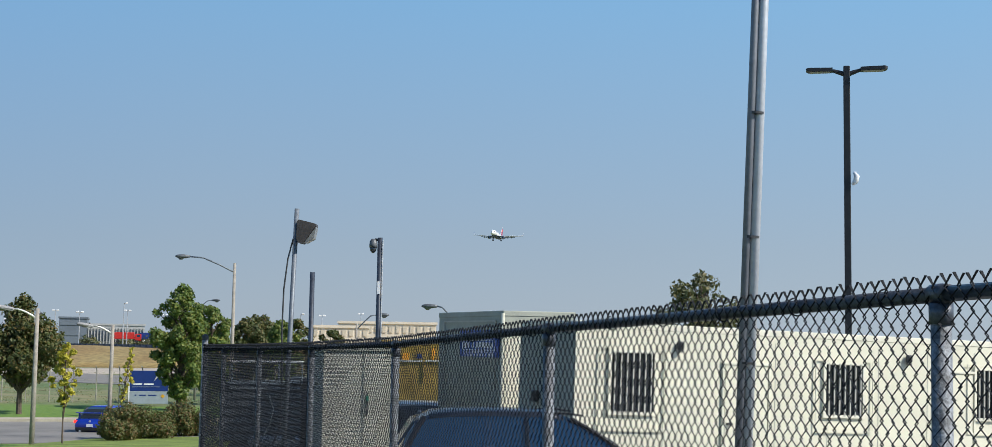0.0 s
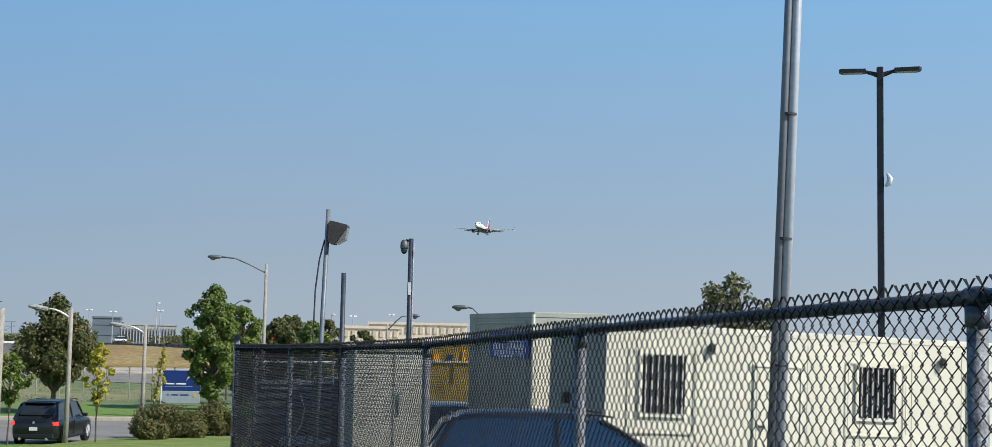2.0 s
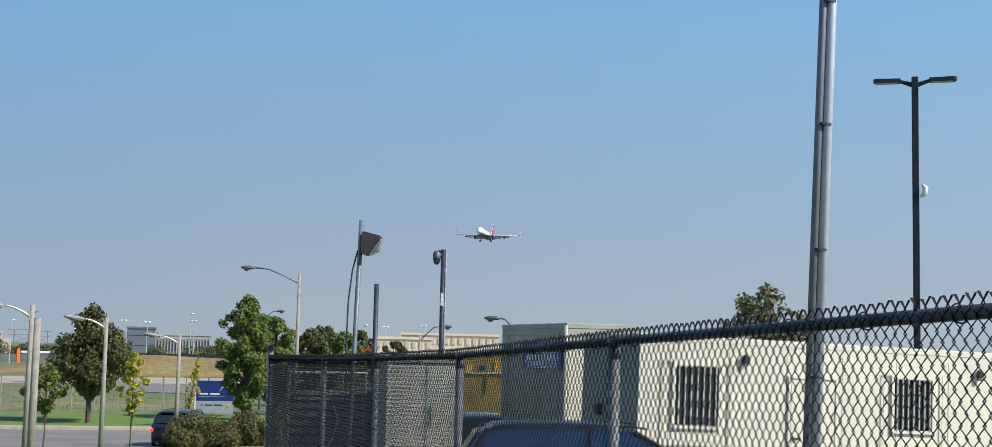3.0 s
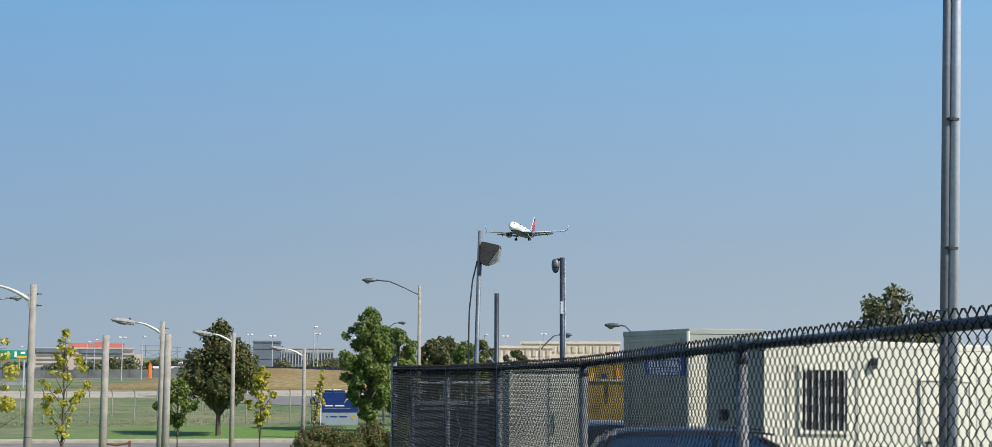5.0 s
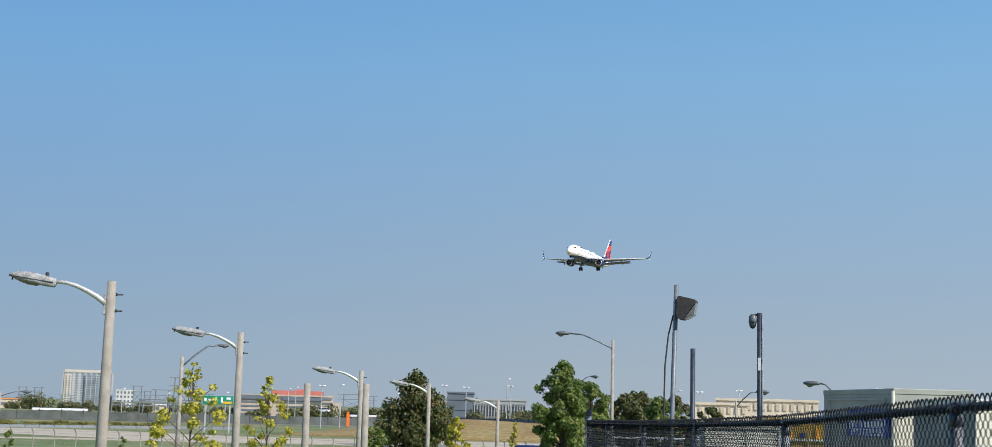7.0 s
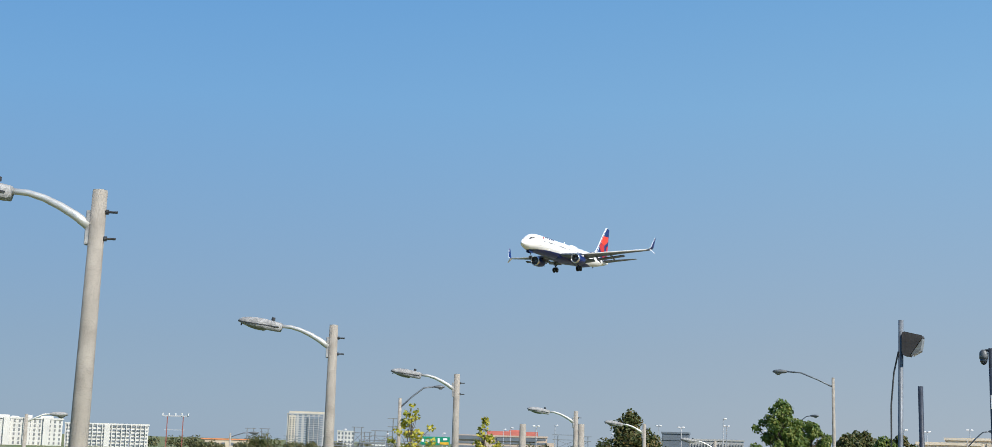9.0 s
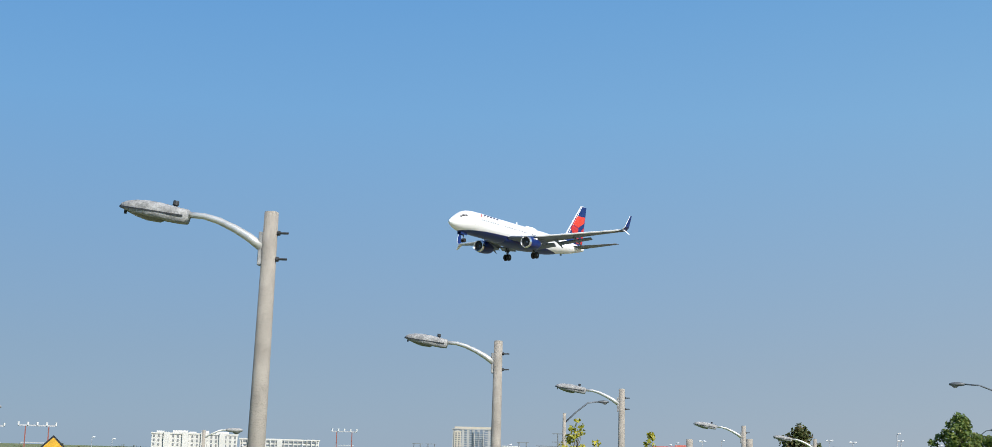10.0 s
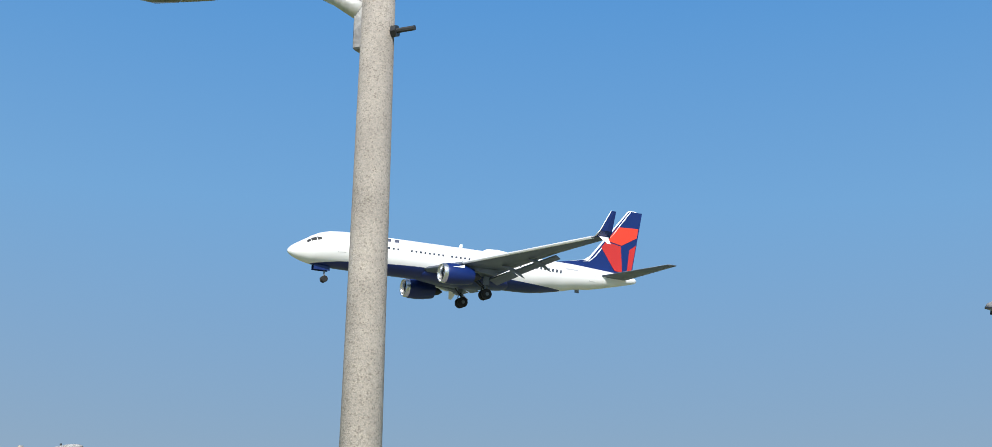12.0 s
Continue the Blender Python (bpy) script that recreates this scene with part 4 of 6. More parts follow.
# ---- airport sign ----
def monument_sign():
    x, y = spot(14.45, 102)
    ob = thing("airport_sign", grounded(x, y, 14), "blue and white airport sign board on the verge", "sign")
    part("upper_board", boxes(((0, 0, 1.85), (2.75, 0.3, 1.5)), bevel=0.02), SIGNBLUE, ob)
    # white lower panel, its shade put into the slate colour
    part("lower_board", boxes(((0, 0, 0.62), (2.75, 0.3, 0.92)), bevel=0.02), SIGNSHADE, ob)
    part("edge", boxes(((-1.42, 0, 1.3), (0.09, 0.34, 2.6))), SIGNWHITE, ob)
    part("emblem", prism([(0.3, 1.8), (0.5, 2.2), (0.75, 2.35), (1.0, 2.2), (1.2, 1.85), (0.98, 2.08), (0.72, 2.2), (0.5, 2.02)], 0.02), ALU, ob).location = (0, -0.16, 0)
    for u, w in ((-0.82, 0.62), (-0.02, 0.7)):
        part("lettering_bar", boxes(((u, -0.16, 1.62), (w, 0.012, 0.1))), SIGNWHITE, ob)
    part("strap_line", boxes(((-0.2, -0.16, 1.42), (2.0, 0.012, 0.03))), SIGNSHADE, ob)
    for u, w in ((-0.95, 0.12), (-0.45, 0.5), (0.25, 0.6)):
        part("lettering_bar", boxes(((u, -0.16, 0.8), (w, 0.012, 0.09))), SIGNBLUE, ob)
    part("crest", prism([(0.85, 0.72), (1.0, 0.9), (1.15, 0.72), (1.0, 0.6)], 0.02), YELLOW, ob).location = (0, -0.16, 0)


monument_sign()


# ---- perimeter fence of the airfield ----
def perimeter_fence():
    ob = thing("perimeter_fence", Matrix(), "tall airfield wire fence with cranked post tops", "fence")
    pts = []
    a, b = Vector((-190, 56)), Vector((40, 124))
    n = 140
    me_post = None
    for k in range(n + 1):
        p = a.lerp(b, k / n)
        z = ground_z(p.x, p.y)
        if me_post is None:
            o = part("post", tube([(0, 0, 0), (0, 0, 2.45), (0, -0.3, 2.8)], 0.045, 6), FENCEPOST, ob)
            me_post = o.data
        else:
            o = new("post", me_post)
            o.parent = ob
        o.location = (p.x, p.y, z)
    for hh in (0.1, 0.5, 0.9, 1.3, 1.7, 2.1, 2.4, 2.6):
        part("line_wire", tube([(a.x, a.y, ground_z(a.x, a.y) + hh)] + [(a.lerp(b, k / 20).x, a.lerp(b, k / 20).y, ground_z(a.lerp(b, k / 20).x, a.lerp(b, k / 20).y) + hh) for k in range(1, 21)], 0.006 if 0.2 < hh < 2.3 else 0.012, 4), FENCEPOST, ob)
    return ob


perimeter_fence()


# ---- far buildings ----
def far_block(bearing, d, w, depth, top_el, turn, wall, label, name="office_building", floors=5, bays=8, pane=None, band=True, roof=None, base=None, wide=0.5):
    """A block with storeys of recessed window bands or single windows."""
    x, y = spot(bearing, d)
    z = -3.6 if base is None else base
    h = height_at(d, top_el) - z
    ob = thing(name, pose(x, y, z, 0, 0, turn), label, "building", "far buildings")
    part("wall", boxes(((0, depth / 2, h / 2), (w, depth, h))), wall, ob)
    part("roof", boxes(((0, depth / 2, h + 0.3), (w + 0.6, depth + 0.6, 0.6))), roof or wall, ob)
    fh = h / floors
    for f in range(floors):
        zc = fh * (f + 0.55)
        if band:
            part("window_band", boxes(((0, -0.05, zc), (w * 0.97, 0.3, fh * 0.42))), pane or TOWERDARK, ob)
        else:
            for k in range(bays):
                u = -w / 2 + w * (k + 0.5) / bays
                part("window", boxes(((u, -0.05, zc), (w / bays * wide, 0.3, fh * 0.55))), pane or TOWERDARK, ob)
    return ob, h


deg = math.radians
BROWNCONC = material("tan_precast", (0.47, 0.38, 0.31), 0.85, 0, 0.1, 0.2, 0)
b1, h1 = far_block(24.97, 520, 520 * deg(3.9), 40, 0.30, 25, BROWNCONC, "long tan office block, dark window bands, faded red roof storey", floors=5)
REDROOF = material("faded_red_roof", (0.46, 0.14, 0.11), 0.8, 0, 0.1, 0.3, 0)
part("penthouse", boxes(((4.2, 12, h1 + 1.3), (20, 14, 1.9))), REDROOF, b1, "faded red roof storey")
part("plant_room", boxes(((5.5, 12, h1 + 2.5), (5, 6, 0.7))), REDROOF, b1)
part("dark_storey", boxes(((-12.0, -0.3, h1 - 0.5), (10.6, 0.6, 1.5))), TOWERDARK, b1, "dark top storey")
part("dark_storey", boxes(((6.0, -0.3, h1 - 0.9), (15.5, 0.6, 1.3))), TOWERDARK, b1, "dark top storey")
part("stair_tower", boxes(((-5.2, -0.8, h1 * 0.5 + 0.4), (2.6, 1.8, h1 + 0.8))), BROWNCONC, b1, "blank stair tower")
part("end_step", boxes(((19.0, 4, h1 * 0.38), (3.4, 20, h1 * 0.76))), BROWNCONC, b1, "stepped lower end")

b2, h2 = far_block(16.3, 480, 480 * deg(3.1), 40, 0.36, 16, TOWERGREY, "long grey terminal building with pale ribs", floors=1, bays=1)
for k in range(26):
    part("rib", boxes(((-12.8 + k * 1.02, -0.4, h2 * 0.55), (0.34, 0.6, h2 * 0.7))), TOWERGREY, b2)
far_block(17.6, 470, 9, 30, 0.62, 16, TOWERDARK, "dark end block of the terminal", floors=3)
TOWERCREAM = material("tower_cream", (0.50, 0.455, 0.375), 0.8, 0, 0.06, 0.2, 0)
WAREWALL = material("warehouse_panel", (0.72, 0.64, 0.51), 0.8, 0, 0.06, 0.2, 0)
PANEBROWN = material("dusty_pane", (0.60, 0.53, 0.41), 0.5, 0, 0.1, 0.5, 0)
b3, h3 = far_block(4.6, 330, 330 * deg(4.2), 40, 0.62, 4, WAREWALL, "pale flat-roofed warehouse with small windows", "warehouse", floors=3, bays=14, band=False, pane=PANEBROWN)
far_block(6.6, 300, 300 * deg(2.4), 20, 0.42, 6, WAREWALL, "pale low warehouse wing", "warehouse", floors=3, bays=8, band=False, pane=PANEBROWN)
PANEBLUE = material("blue_grey_glass", (0.16, 0.21, 0.27), 0.3, 0, 0.2, 0.3, 0)
PANEGREY = material("grey_hotel_pane", (0.20, 0.21, 0.22), 0.6, 0, 0.1, 0.3, 0)
b4, h4 = far_block(33.1, 900, 900 * deg(2.0), 22, 1.03, 33, TOWERGREY, "pale apartment tower with blue-grey glass", "apartment_tower", floors=14, bays=9, band=False, pane=PANEBLUE)
part("cream_side", boxes(((-12.4, -0.35, h4 * 0.48), (4.4, 0.7, h4 * 0.96))), TOWERCREAM, b4, "cream end bay")
part("glass_bay", boxes(((2.0, -0.5, h4 * 0.48), (8.4, 1.0, h4 * 0.9))), PANEBLUE, b4, "blue glass bay")
for k in range(13):
    part("balcony", boxes(((2.0, -1.2, h4 * (0.06 + 0.067 * k)), (8.2, 0.6, 0.3))), TOWERGREY, b4)
for u in (-1.0, 2.0, 5.0):
    part("pier", boxes(((u, -1.3, h4 * 0.48), (0.5, 0.8, h4 * 0.9))), TOWERGREY, b4)
part("parapet", boxes(((0, 3, h4 + 1.2), (29, 6, 1.4))), TOWERCREAM, b4, "cream parapet")
for k in range(13):
    for u in (-13.4, -11.4):
        part("window", boxes(((u, -0.75, h4 * (0.08 + 0.067 * k)), (0.9, 0.2, 0.8))), TOWERDARK, b4)
far_block(31.6, 880, 900 * deg(0.7), 22, 0.35, 31, TOWERWHITE, "low white block beside the tower", "apartment_block", floors=4, bays=5, band=False)
hotel, hh_ = far_block(44.9, 560, 560 * deg(3.5), 20, 0.50, 44, TOWERWHITE, "white slab hotel with small windows", "hotel", floors=6, bays=18, band=False, pane=PANEGREY, wide=0.34)
for u, w, h in ((-14, 3, 0.7), (-6, 6, 1.0), (-1, 3, 0.6), (4, 3, 1.1), (11, 5, 0.9)):
    part("roof_house", boxes(((u, 9, hh_ + 0.6 + h / 2), (w, 6, h))), TOWERWHITE, hotel)
for u in (-11.2, -3.8, 3.6, 11.0):
    part("pier", boxes(((u, -0.5, hh_ / 2 + 0.4), (2.4, 1.0, hh_ + 0.8))), TOWERWHITE, hotel)
deck, deck_h = far_block(41.4, 570, 570 * deg(3.3), 20, 0.36, 41, TOWERWHITE, "white parking block with long openings", "parking_block", floors=6)
for k in range(17):
    part("column", boxes(((-15.2 + k * 1.9, -0.3, deck_h / 2), (0.35 if k != 8 else 2.2, 0.7, deck_h))), TOWERWHITE, deck)
t1, h5 = far_block(56.9, 800, 800 * deg(1.55), 16, 1.55, 78, TOWERWHITE, "grey and brick apartment tower", "apartment_tower", floors=16, bays=7, band=False, wide=0.6)
part("brick_bay", boxes(((-3.0, -0.4, h5 * 0.5), (3.2, 1, h5 * 0.98))), BRICKTONE, t1)
# the tower's shaded side, painted as a darker panel on its front
part("side_shade_panel", boxes(((9.2, -0.4, h5 * 0.48), (3.6, 1, h5 * 0.96))), BROWN_SIDE_SHADE, t1)
for k in range(15):
    for u in (-7.5, 1.6, 5.2):
        part("balcony", boxes(((u, -0.9, h5 * (0.04 + 0.062 * k)), (2.6, 1.4, 0.9))), TOWERWHITE, t1)
part("antenna", tube([(-1, 8, h5 + 4), (-1, 8, h5 + 8)], 0.2, 6), GALV, t1)
part("dish", tube([(1.5, 7, h5 + 5.2), (1.5, 6.4, h5 + 5.6)], [0.2, 1.1], 12), TOWERWHITE, t1)
part("roof_house", boxes(((1, 8, h5 + 2.2), (11, 8, 4.4))), TOWERGREY, t1)
t3, h7 = far_block(63.8, 800, 800 * deg(1.3), 22, 1.36, 82, material("orange_brick", (0.50, 0.22, 0.11), 0.85, 0, 0.1, 0.3, 0), "orange brick apartment tower", "apartment_tower", floors=15, bays=5, band=False)
part("roof_house", boxes(((-3, 8, h7 + 1.2), (7, 8, 2.2))), TOWERGREY, t3)
t2, h6 = far_block(55.0, 780, 780 * deg(1.25), 12, 1.18, 74, BRICKTONE, "brick apartment tower with a white bay", "apartment_tower", floors=13, bays=5, band=False)
part("white_bay", boxes(((5.5, -0.5, h6 * 0.45), (6, 1, h6 * 0.9))), TOWERWHITE, t2)
part("roof_sign", boxes(((5.4, -1.2, h6 - 1.0), (5.0, 0.4, 2.6))), TOWERDARK, t2, "dark sign board")
for k in range(12):
    for u in (3.6, 5.5, 7.4):
        part("window", boxes(((u, -1.05, h6 * (0.06 + 0.068 * k)), (1.0, 0.2, 0.8))), TOWERDARK, t2)


# ---- approach lights ----
def approach_bar(bearing, d, w, top_el, label, lamps=5, group="approach light bars"):
    x, y = spot(bearing, d)
    z, top = -3.6, height_at(d, top_el)
    ob = thing("approach_light_bar", pose(x, y, z, 0, 0, bearing), label, "light bar", group)
    h = top - z
    for s in (-0.3, 0.3):
        part("mast", boxes(((s * w, 0, h / 2), (0.2, 0.2, h))), DULLRED, ob)
    part("crossbar", boxes(((0, 0, h), (w, 0.3, 0.25))), GALV, ob)
    part("crossbar", boxes(((0, 0, h - 3), (w * 0.8, 0.2, 0.15))), GALV, ob)
    for k in range(lamps):
        part("lamp", tube([((k / (lamps - 1) - 0.5) * w * 0.97, -0.2, h), ((k / (lamps - 1) - 0.5) * w * 0.97, -0.2, h + 0.6)], [0.12, 0.2], 8), SIGNWHITE, ob)


AB = "white lamps on a crossbar over red masts"
approach_bar(52.9, 260, 4.6, 0.62, AB)
approach_bar(51.15, 250, 6.5, 0.68, AB)
approach_bar(38.7, 300, 5.6, 0.8, AB)
approach_bar(54.1, 262, 2.0, 0.6, AB, 2)


def orange_gantry():
    x, y = spot(58.6, 120)
    top = height_at(120, 0.9)
    ob = thing("orange_gantry", pose(x, y, -3.6, 0, 0, 58), "orange lattice gantry with sloping legs", "gantry")
    h = top + 3.6
    part("beam", boxes(((0, 0, h), (11, 0.3, 0.2))), SALMON, ob)
    for k in range(13):
        part("insulator", boxes(((-5 + k * 0.85, 0, h + 0.16), (0.2, 0.2, 0.2)), bevel=0.03), SIGNWHITE if k % 2 else SALMON, ob)
    part("lower_beam", boxes(((0, 0, h - 0.75), (11, 0.12, 0.1))), SALMON, ob)
    for u in (-4.4, -2.8, -1.2, 0.4, 2.0, 3.6, 5.1):
        for du in (-0.7, 0, 0.7):
            part("leg", tube([(u, 0, h), (u + du, 0, 0)], 0.055, 6), SALMON, ob)


orange_gantry()


def warning_sign():
    x, y = spot(50.4, 40)
    top = height_at(40, 0.32)
    z = ground_z(x, y)
    ob = thing("warning_sign", pose(x, y, z, 0, 0, 50), "yellow diamond warning sign on a post", "sign")
    h = top - z
    part("post", tube([(0, 0.04, 0), (0, 0.04, h - 0.2)], 0.03, 8), GALV, ob)
    part("plate", prism([(0, h), (0.43, h - 0.43), (0, h - 0.86), (-0.43, h - 0.43)], 0.02), BLACKPAINT, ob)
    part("face", prism([(0, h - 0.07), (0.36, h - 0.43), (0, h - 0.79), (-0.36, h - 0.43)], 0.028), YELLOW, ob)


warning_sign()


def gantry_sign():
    x, y = spot(27.8, 230)
    top = height_at(230, 0.25)
    ob = thing("highway_sign", pose(x, y, -3.6, 0, 0, 28), "green highway sign with pale lettering bars", "sign")
    h = top + 3.6
    part("board", boxes(((0, 0, h - 0.75), (5.0, 0.15, 1.4)), bevel=0.03), SIGNGREEN, ob)
    for u, w, zz, s in ((-2.1, 0.4, h - 0.7, 0.5), (-1.0, 1.3, h - 0.75, 0.35), (0.6, 0.35, h - 0.7, 0.9), (1.7, 0.7, h - 0.45, 0.35)):
        part("lettering_bar", boxes(((u, -0.1, zz), (w, 0.03, s))), SIGNWHITE, ob)
    part("exit_panel", boxes(((1.55, -0.1, h - 1.15), (1.5, 0.03, 0.4))), YELLOW, ob)
    for u in (-2, 2):
        part("post", boxes(((u, 0.2, h / 2), (0.25, 0.25, h))), GALV, ob)


gantry_sign()


def far_lamp(bearing, d, top_el, double=True):
    x, y = spot(bearing, d)
    h = height_at(d, top_el) + 3.6
    ob = thing("far_light_mast", pose(x, y, -3.6, 0, 0, bearing), "thin pale distant light mast", "lamp", "distant light masts")
    part("mast", tube([(0, 0, 0), (0, 0, h)], [0.14, 0.08], 6), GALV, ob)
    for s in ((-1, 1) if double else (1,)):
        part("head", boxes(((s * 0.5, 0, h - 0.05), (0.62, 0.5, 0.34)), bevel=0.08), SIGNWHITE, ob)
        part("arm", tube([(0, 0, h - 0.25), (s * 0.5, 0, h - 0.12)], 0.05, 5), GALV, ob)


for i, (b, e) in enumerate(((17.35, 0.9), (15.6, 1.3), (15.45, 1.0), (13.95, 0.85), (8.3, 1.0), (7.4, 0.95), (5.75, 1.05), (2.0, 1.0), (0.05, 1.25), (-2.7, 1.2), (-6.2, 1.1), (19.7, 0.9), (23.5, 0.8), (22.7, 0.85), (18.3, 0.95))):
    far_lamp(b, 300 + 17 * (i % 4), e, i % 3 != 1)
x, y = spot(1.75, 60)
steel_lamp(x, y, height_at(60, 1.16), 176, 0.75, 0.62, "grey lamp behind the grey office", mat=CONCRETE, r=0.05)


# ---- clutter of the far plain ----
def far_hedge(b0, b1, d, h, seed, mat=None, count=2600, size=0.9, spread=0.7):
    """Uneven row of scrub and trees far off."""
    rng = random.Random(seed)
    (x0, y0), (x1, y1) = spot(b0, d), spot(b1, d)
    ob = thing("far_scrub", Matrix(), "uneven row of dull green scrub and trees far off", "woods", kind="stuff")
    n = max(6, int(math.hypot(x1 - x0, y1 - y0) / (h * 0.7)))
    clumps, stems = [], bmesh.new()
    for k in range(n):
        u = (k + rng.random()) / n
        hh = h * rng.uniform(0.35, 1.0)
        x, y = x0 + (x1 - x0) * u, y0 + (y1 - y0) * u + rng.uniform(-4, 4)
        clumps.append(((x, y, -3.6 + hh * 0.5), (hh * spread, hh * 0.5, hh * 0.55)))
        tube([(x, y, -3.8), (x, y, -3.6 + hh * 0.5)], 0.15, 5, stems)
    part("stems", stems, BARK, ob)
    leaf_mesh("foliage", rng, clumps, count, size, mat or LEAF_DULL, ob)


far_hedge(24.5, 19.3, 430, 6.0, 71)
far_hedge(40.0, 34.5, 640, 6.5, 72, count=2200)
far_hedge(34.0, 24.0, 560, 5.0, 73, count=7000, size=0.8)
far_hedge(38.5, 31.0, 600, 4.0, 82, count=5000, size=0.8)
far_hedge(27.0, 18.5, 545, 4.2, 83, count=5000, size=0.8)
far_hedge(18.6, 13.4, 452, 5.0, 74, count=2200)
far_hedge(30.0, 25.5, 380, 4.0, 75, count=2000)
far_hedge(60.0, 44.0, 700, 6.0, 76, count=2600)
far_hedge(35.6, 34.6, 600, 8.0, 77, LEAF_GREEN, 900)
far_hedge(39.0, 30.2, 262, 1.15, 78, leaf_material("olive_hedge", (0.15, 0.16, 0.045), (0.23, 0.21, 0.06), (0.30, 0.24, 0.075)), 9000, 0.32, 2.6)
far_hedge(23.9, 22.4, 400, 4.6, 79, LEAF_GREEN, 1500, 0.7)
far_hedge(24.9, 23.7, 420, 6.0, 80, LEAF_DULL, 1500, 0.8)
far_hedge(14.6, 13.7, 380, 5.5, 81, LEAF_DULL, 1000, 0.7)

strip("highway", [(-460, 300), (-240, 300), (-150, 330), (-90, 360)], 70, 0.08, ASPHALT, "wide pale highway beyond the meadow", "road")
strip("service_road", [(-260, 140), (-130, 136), (-80, 160)], 5, 0.06, KERB, "narrow pale service road in the meadow", "road")


def barrier(b0, d0, b1, d1, h, mat, label, base=-3.6):
    (x0, y0), (x1, y1) = spot(b0, d0), spot(b1, d1)
    n = 24
    ob = thing("roadside_barrier", Matrix(), label, "barrier", "roadside barriers")
    rows = []
    for k in range(n + 1):
        x, y = x0 + (x1 - x0) * k / n, y0 + (y1 - y0) * k / n
        rows.append([(x, y - 0.3, base), (x, y + 0.3, base), (x, y + 0.1, base + h), (x, y - 0.1, base + h)])
    part("wall", loft(rows), mat, ob)
    for k in range(n + 1):
        x, y = x0 + (x1 - x0) * k / n, y0 + (y1 - y0) * k / n
        part("post", boxes(((x, y - 0.2, base + h * 0.6), (0.16, 0.16, h * 1.2))), mat, ob)


barrier(40, 236, 27, 262, 0.5, GALV_OLD, "dark low barrier along the highway")
barrier(18.4, 243, 12.6, 232, 0.5, DARKPOLE, "dark guard rail along the top of the bank", -0.55)
barrier(40, 330, 20, 345, 2.1, material("grey_noise_panel", (0.085, 0.095, 0.09), 0.8, 0, 0.3, 0.4, 0), "grey noise fence beyond the highway")


def overhead_gantry(b0, b1, d, el):
    """Long lattice truss over the highway on paired posts."""
    (x0, y0), (x1, y1) = spot(b0, d), spot(b1, d)
    z = height_at(d, el)
    ob = thing("overhead_gantry", Matrix(), "hazy grey lattice gantry spanning the far highway", "gantry", "overhead gantries")
    n = 14
    pts = [(x0 + (x1 - x0) * k / n, y0 + (y1 - y0) * k / n) for k in range(n + 1)]
    for dz in (0.0, -0.9):
        part("chord", tube([(pts[0][0], pts[0][1], z + dz), (pts[-1][0], pts[-1][1], z + dz)], 0.14, 6), HAZEGREY, ob)
    for k, (p, q) in enumerate(zip(pts, pts[1:])):
        part("web", tube([(*p, z - 0.9 * (k % 2)), (*q, z - 0.9 * ((k + 1) % 2))], 0.08, 5), HAZEGREY, ob)
    for p in (pts[0], pts[n // 2], pts[-1]):
        part("post", tube([(*p, -3.7), (*p, z)], 0.2, 8), HAZEGREY, ob)


overhead_gantry(32.1, 29.6, 400, -0.12)
overhead_gantry(31.0, 28.7, 470, 0.02)


def low_shed(bearing, d, w, h, label, roof=None):
    x, y = spot(bearing, d)
    ob = thing("low_shed", pose(x, y, -3.6, 0, 0, bearing), label, "building", "far buildings")
    part("wall", boxes(((0, 6, h / 2), (w, 12, h))), BEIGE, ob)
    part("roof", boxes(((0, 6, h + 0.15), (w + 0.8, 12.8, 0.5))), roof or SIGNWHITE, ob)
    for k in range(int(w / 4)):
        part("window", boxes(((-w / 2 + 2 + k * 4, -0.05, h * 0.5), (1.6, 0.2, 1.3))), TOWERDARK, ob)


low_shed(34.1, 400, 14.4, 1.75, "long low beige shed with a white roof")
low_shed(36.6, 640, 22, 4.0, "low shed with a rust-red roof", SALMON)
low_shed(29.5, 600, 20, 3.2, "low pale shed beyond the highway")
low_shed(21.7, 400, 7, 2.0, "small white service building")


def pylon(bearing, d, top_el, w):
    """Twin-leg power line portal."""
    x, y = spot(bearing, d)
    h = height_at(d, top_el) + 3.6
    ob = thing("power_portal", pose(x, y, -3.6, 0, 0, bearing), "thin grey power line portal far off", "pylon", "power line portals")
    for s in (-1, 1):
        part("leg", tube([(s * w * 0.32, 0, 0), (s * w * 0.3, 0, h)], 0.22, 6), HAZEGREY, ob)
    for f in (1.0, 0.78):
        part("crossarm", boxes(((0, 0, h * f), (w, 0.3, 0.3))), HAZEGREY, ob)
    part("brace", tube([(-w * 0.3, 0, h * 0.45), (w * 0.3, 0, h * 0.75)], 0.1, 5), HAZEGREY, ob)
    part("brace", tube([(w * 0.3, 0, h * 0.45), (-w * 0.3, 0, h * 0.75)], 0.1, 5), HAZEGREY, ob)


for b, d, e, w in ((29.25, 480, 0.95, 10), (22.2, 620, 0.45, 13), (35.0, 640, 0.38, 5), (35.6, 640, 0.38, 5), (21.5, 640, 0.4, 8), (31.1, 560, 0.55, 5), (30.1, 520, 0.42, 8), (28.5, 540, 0.3, 9), (33.9, 640, 0.1, 7), (30.7, 600, 0.35, 4)):
    pylon(b, d, e, w)
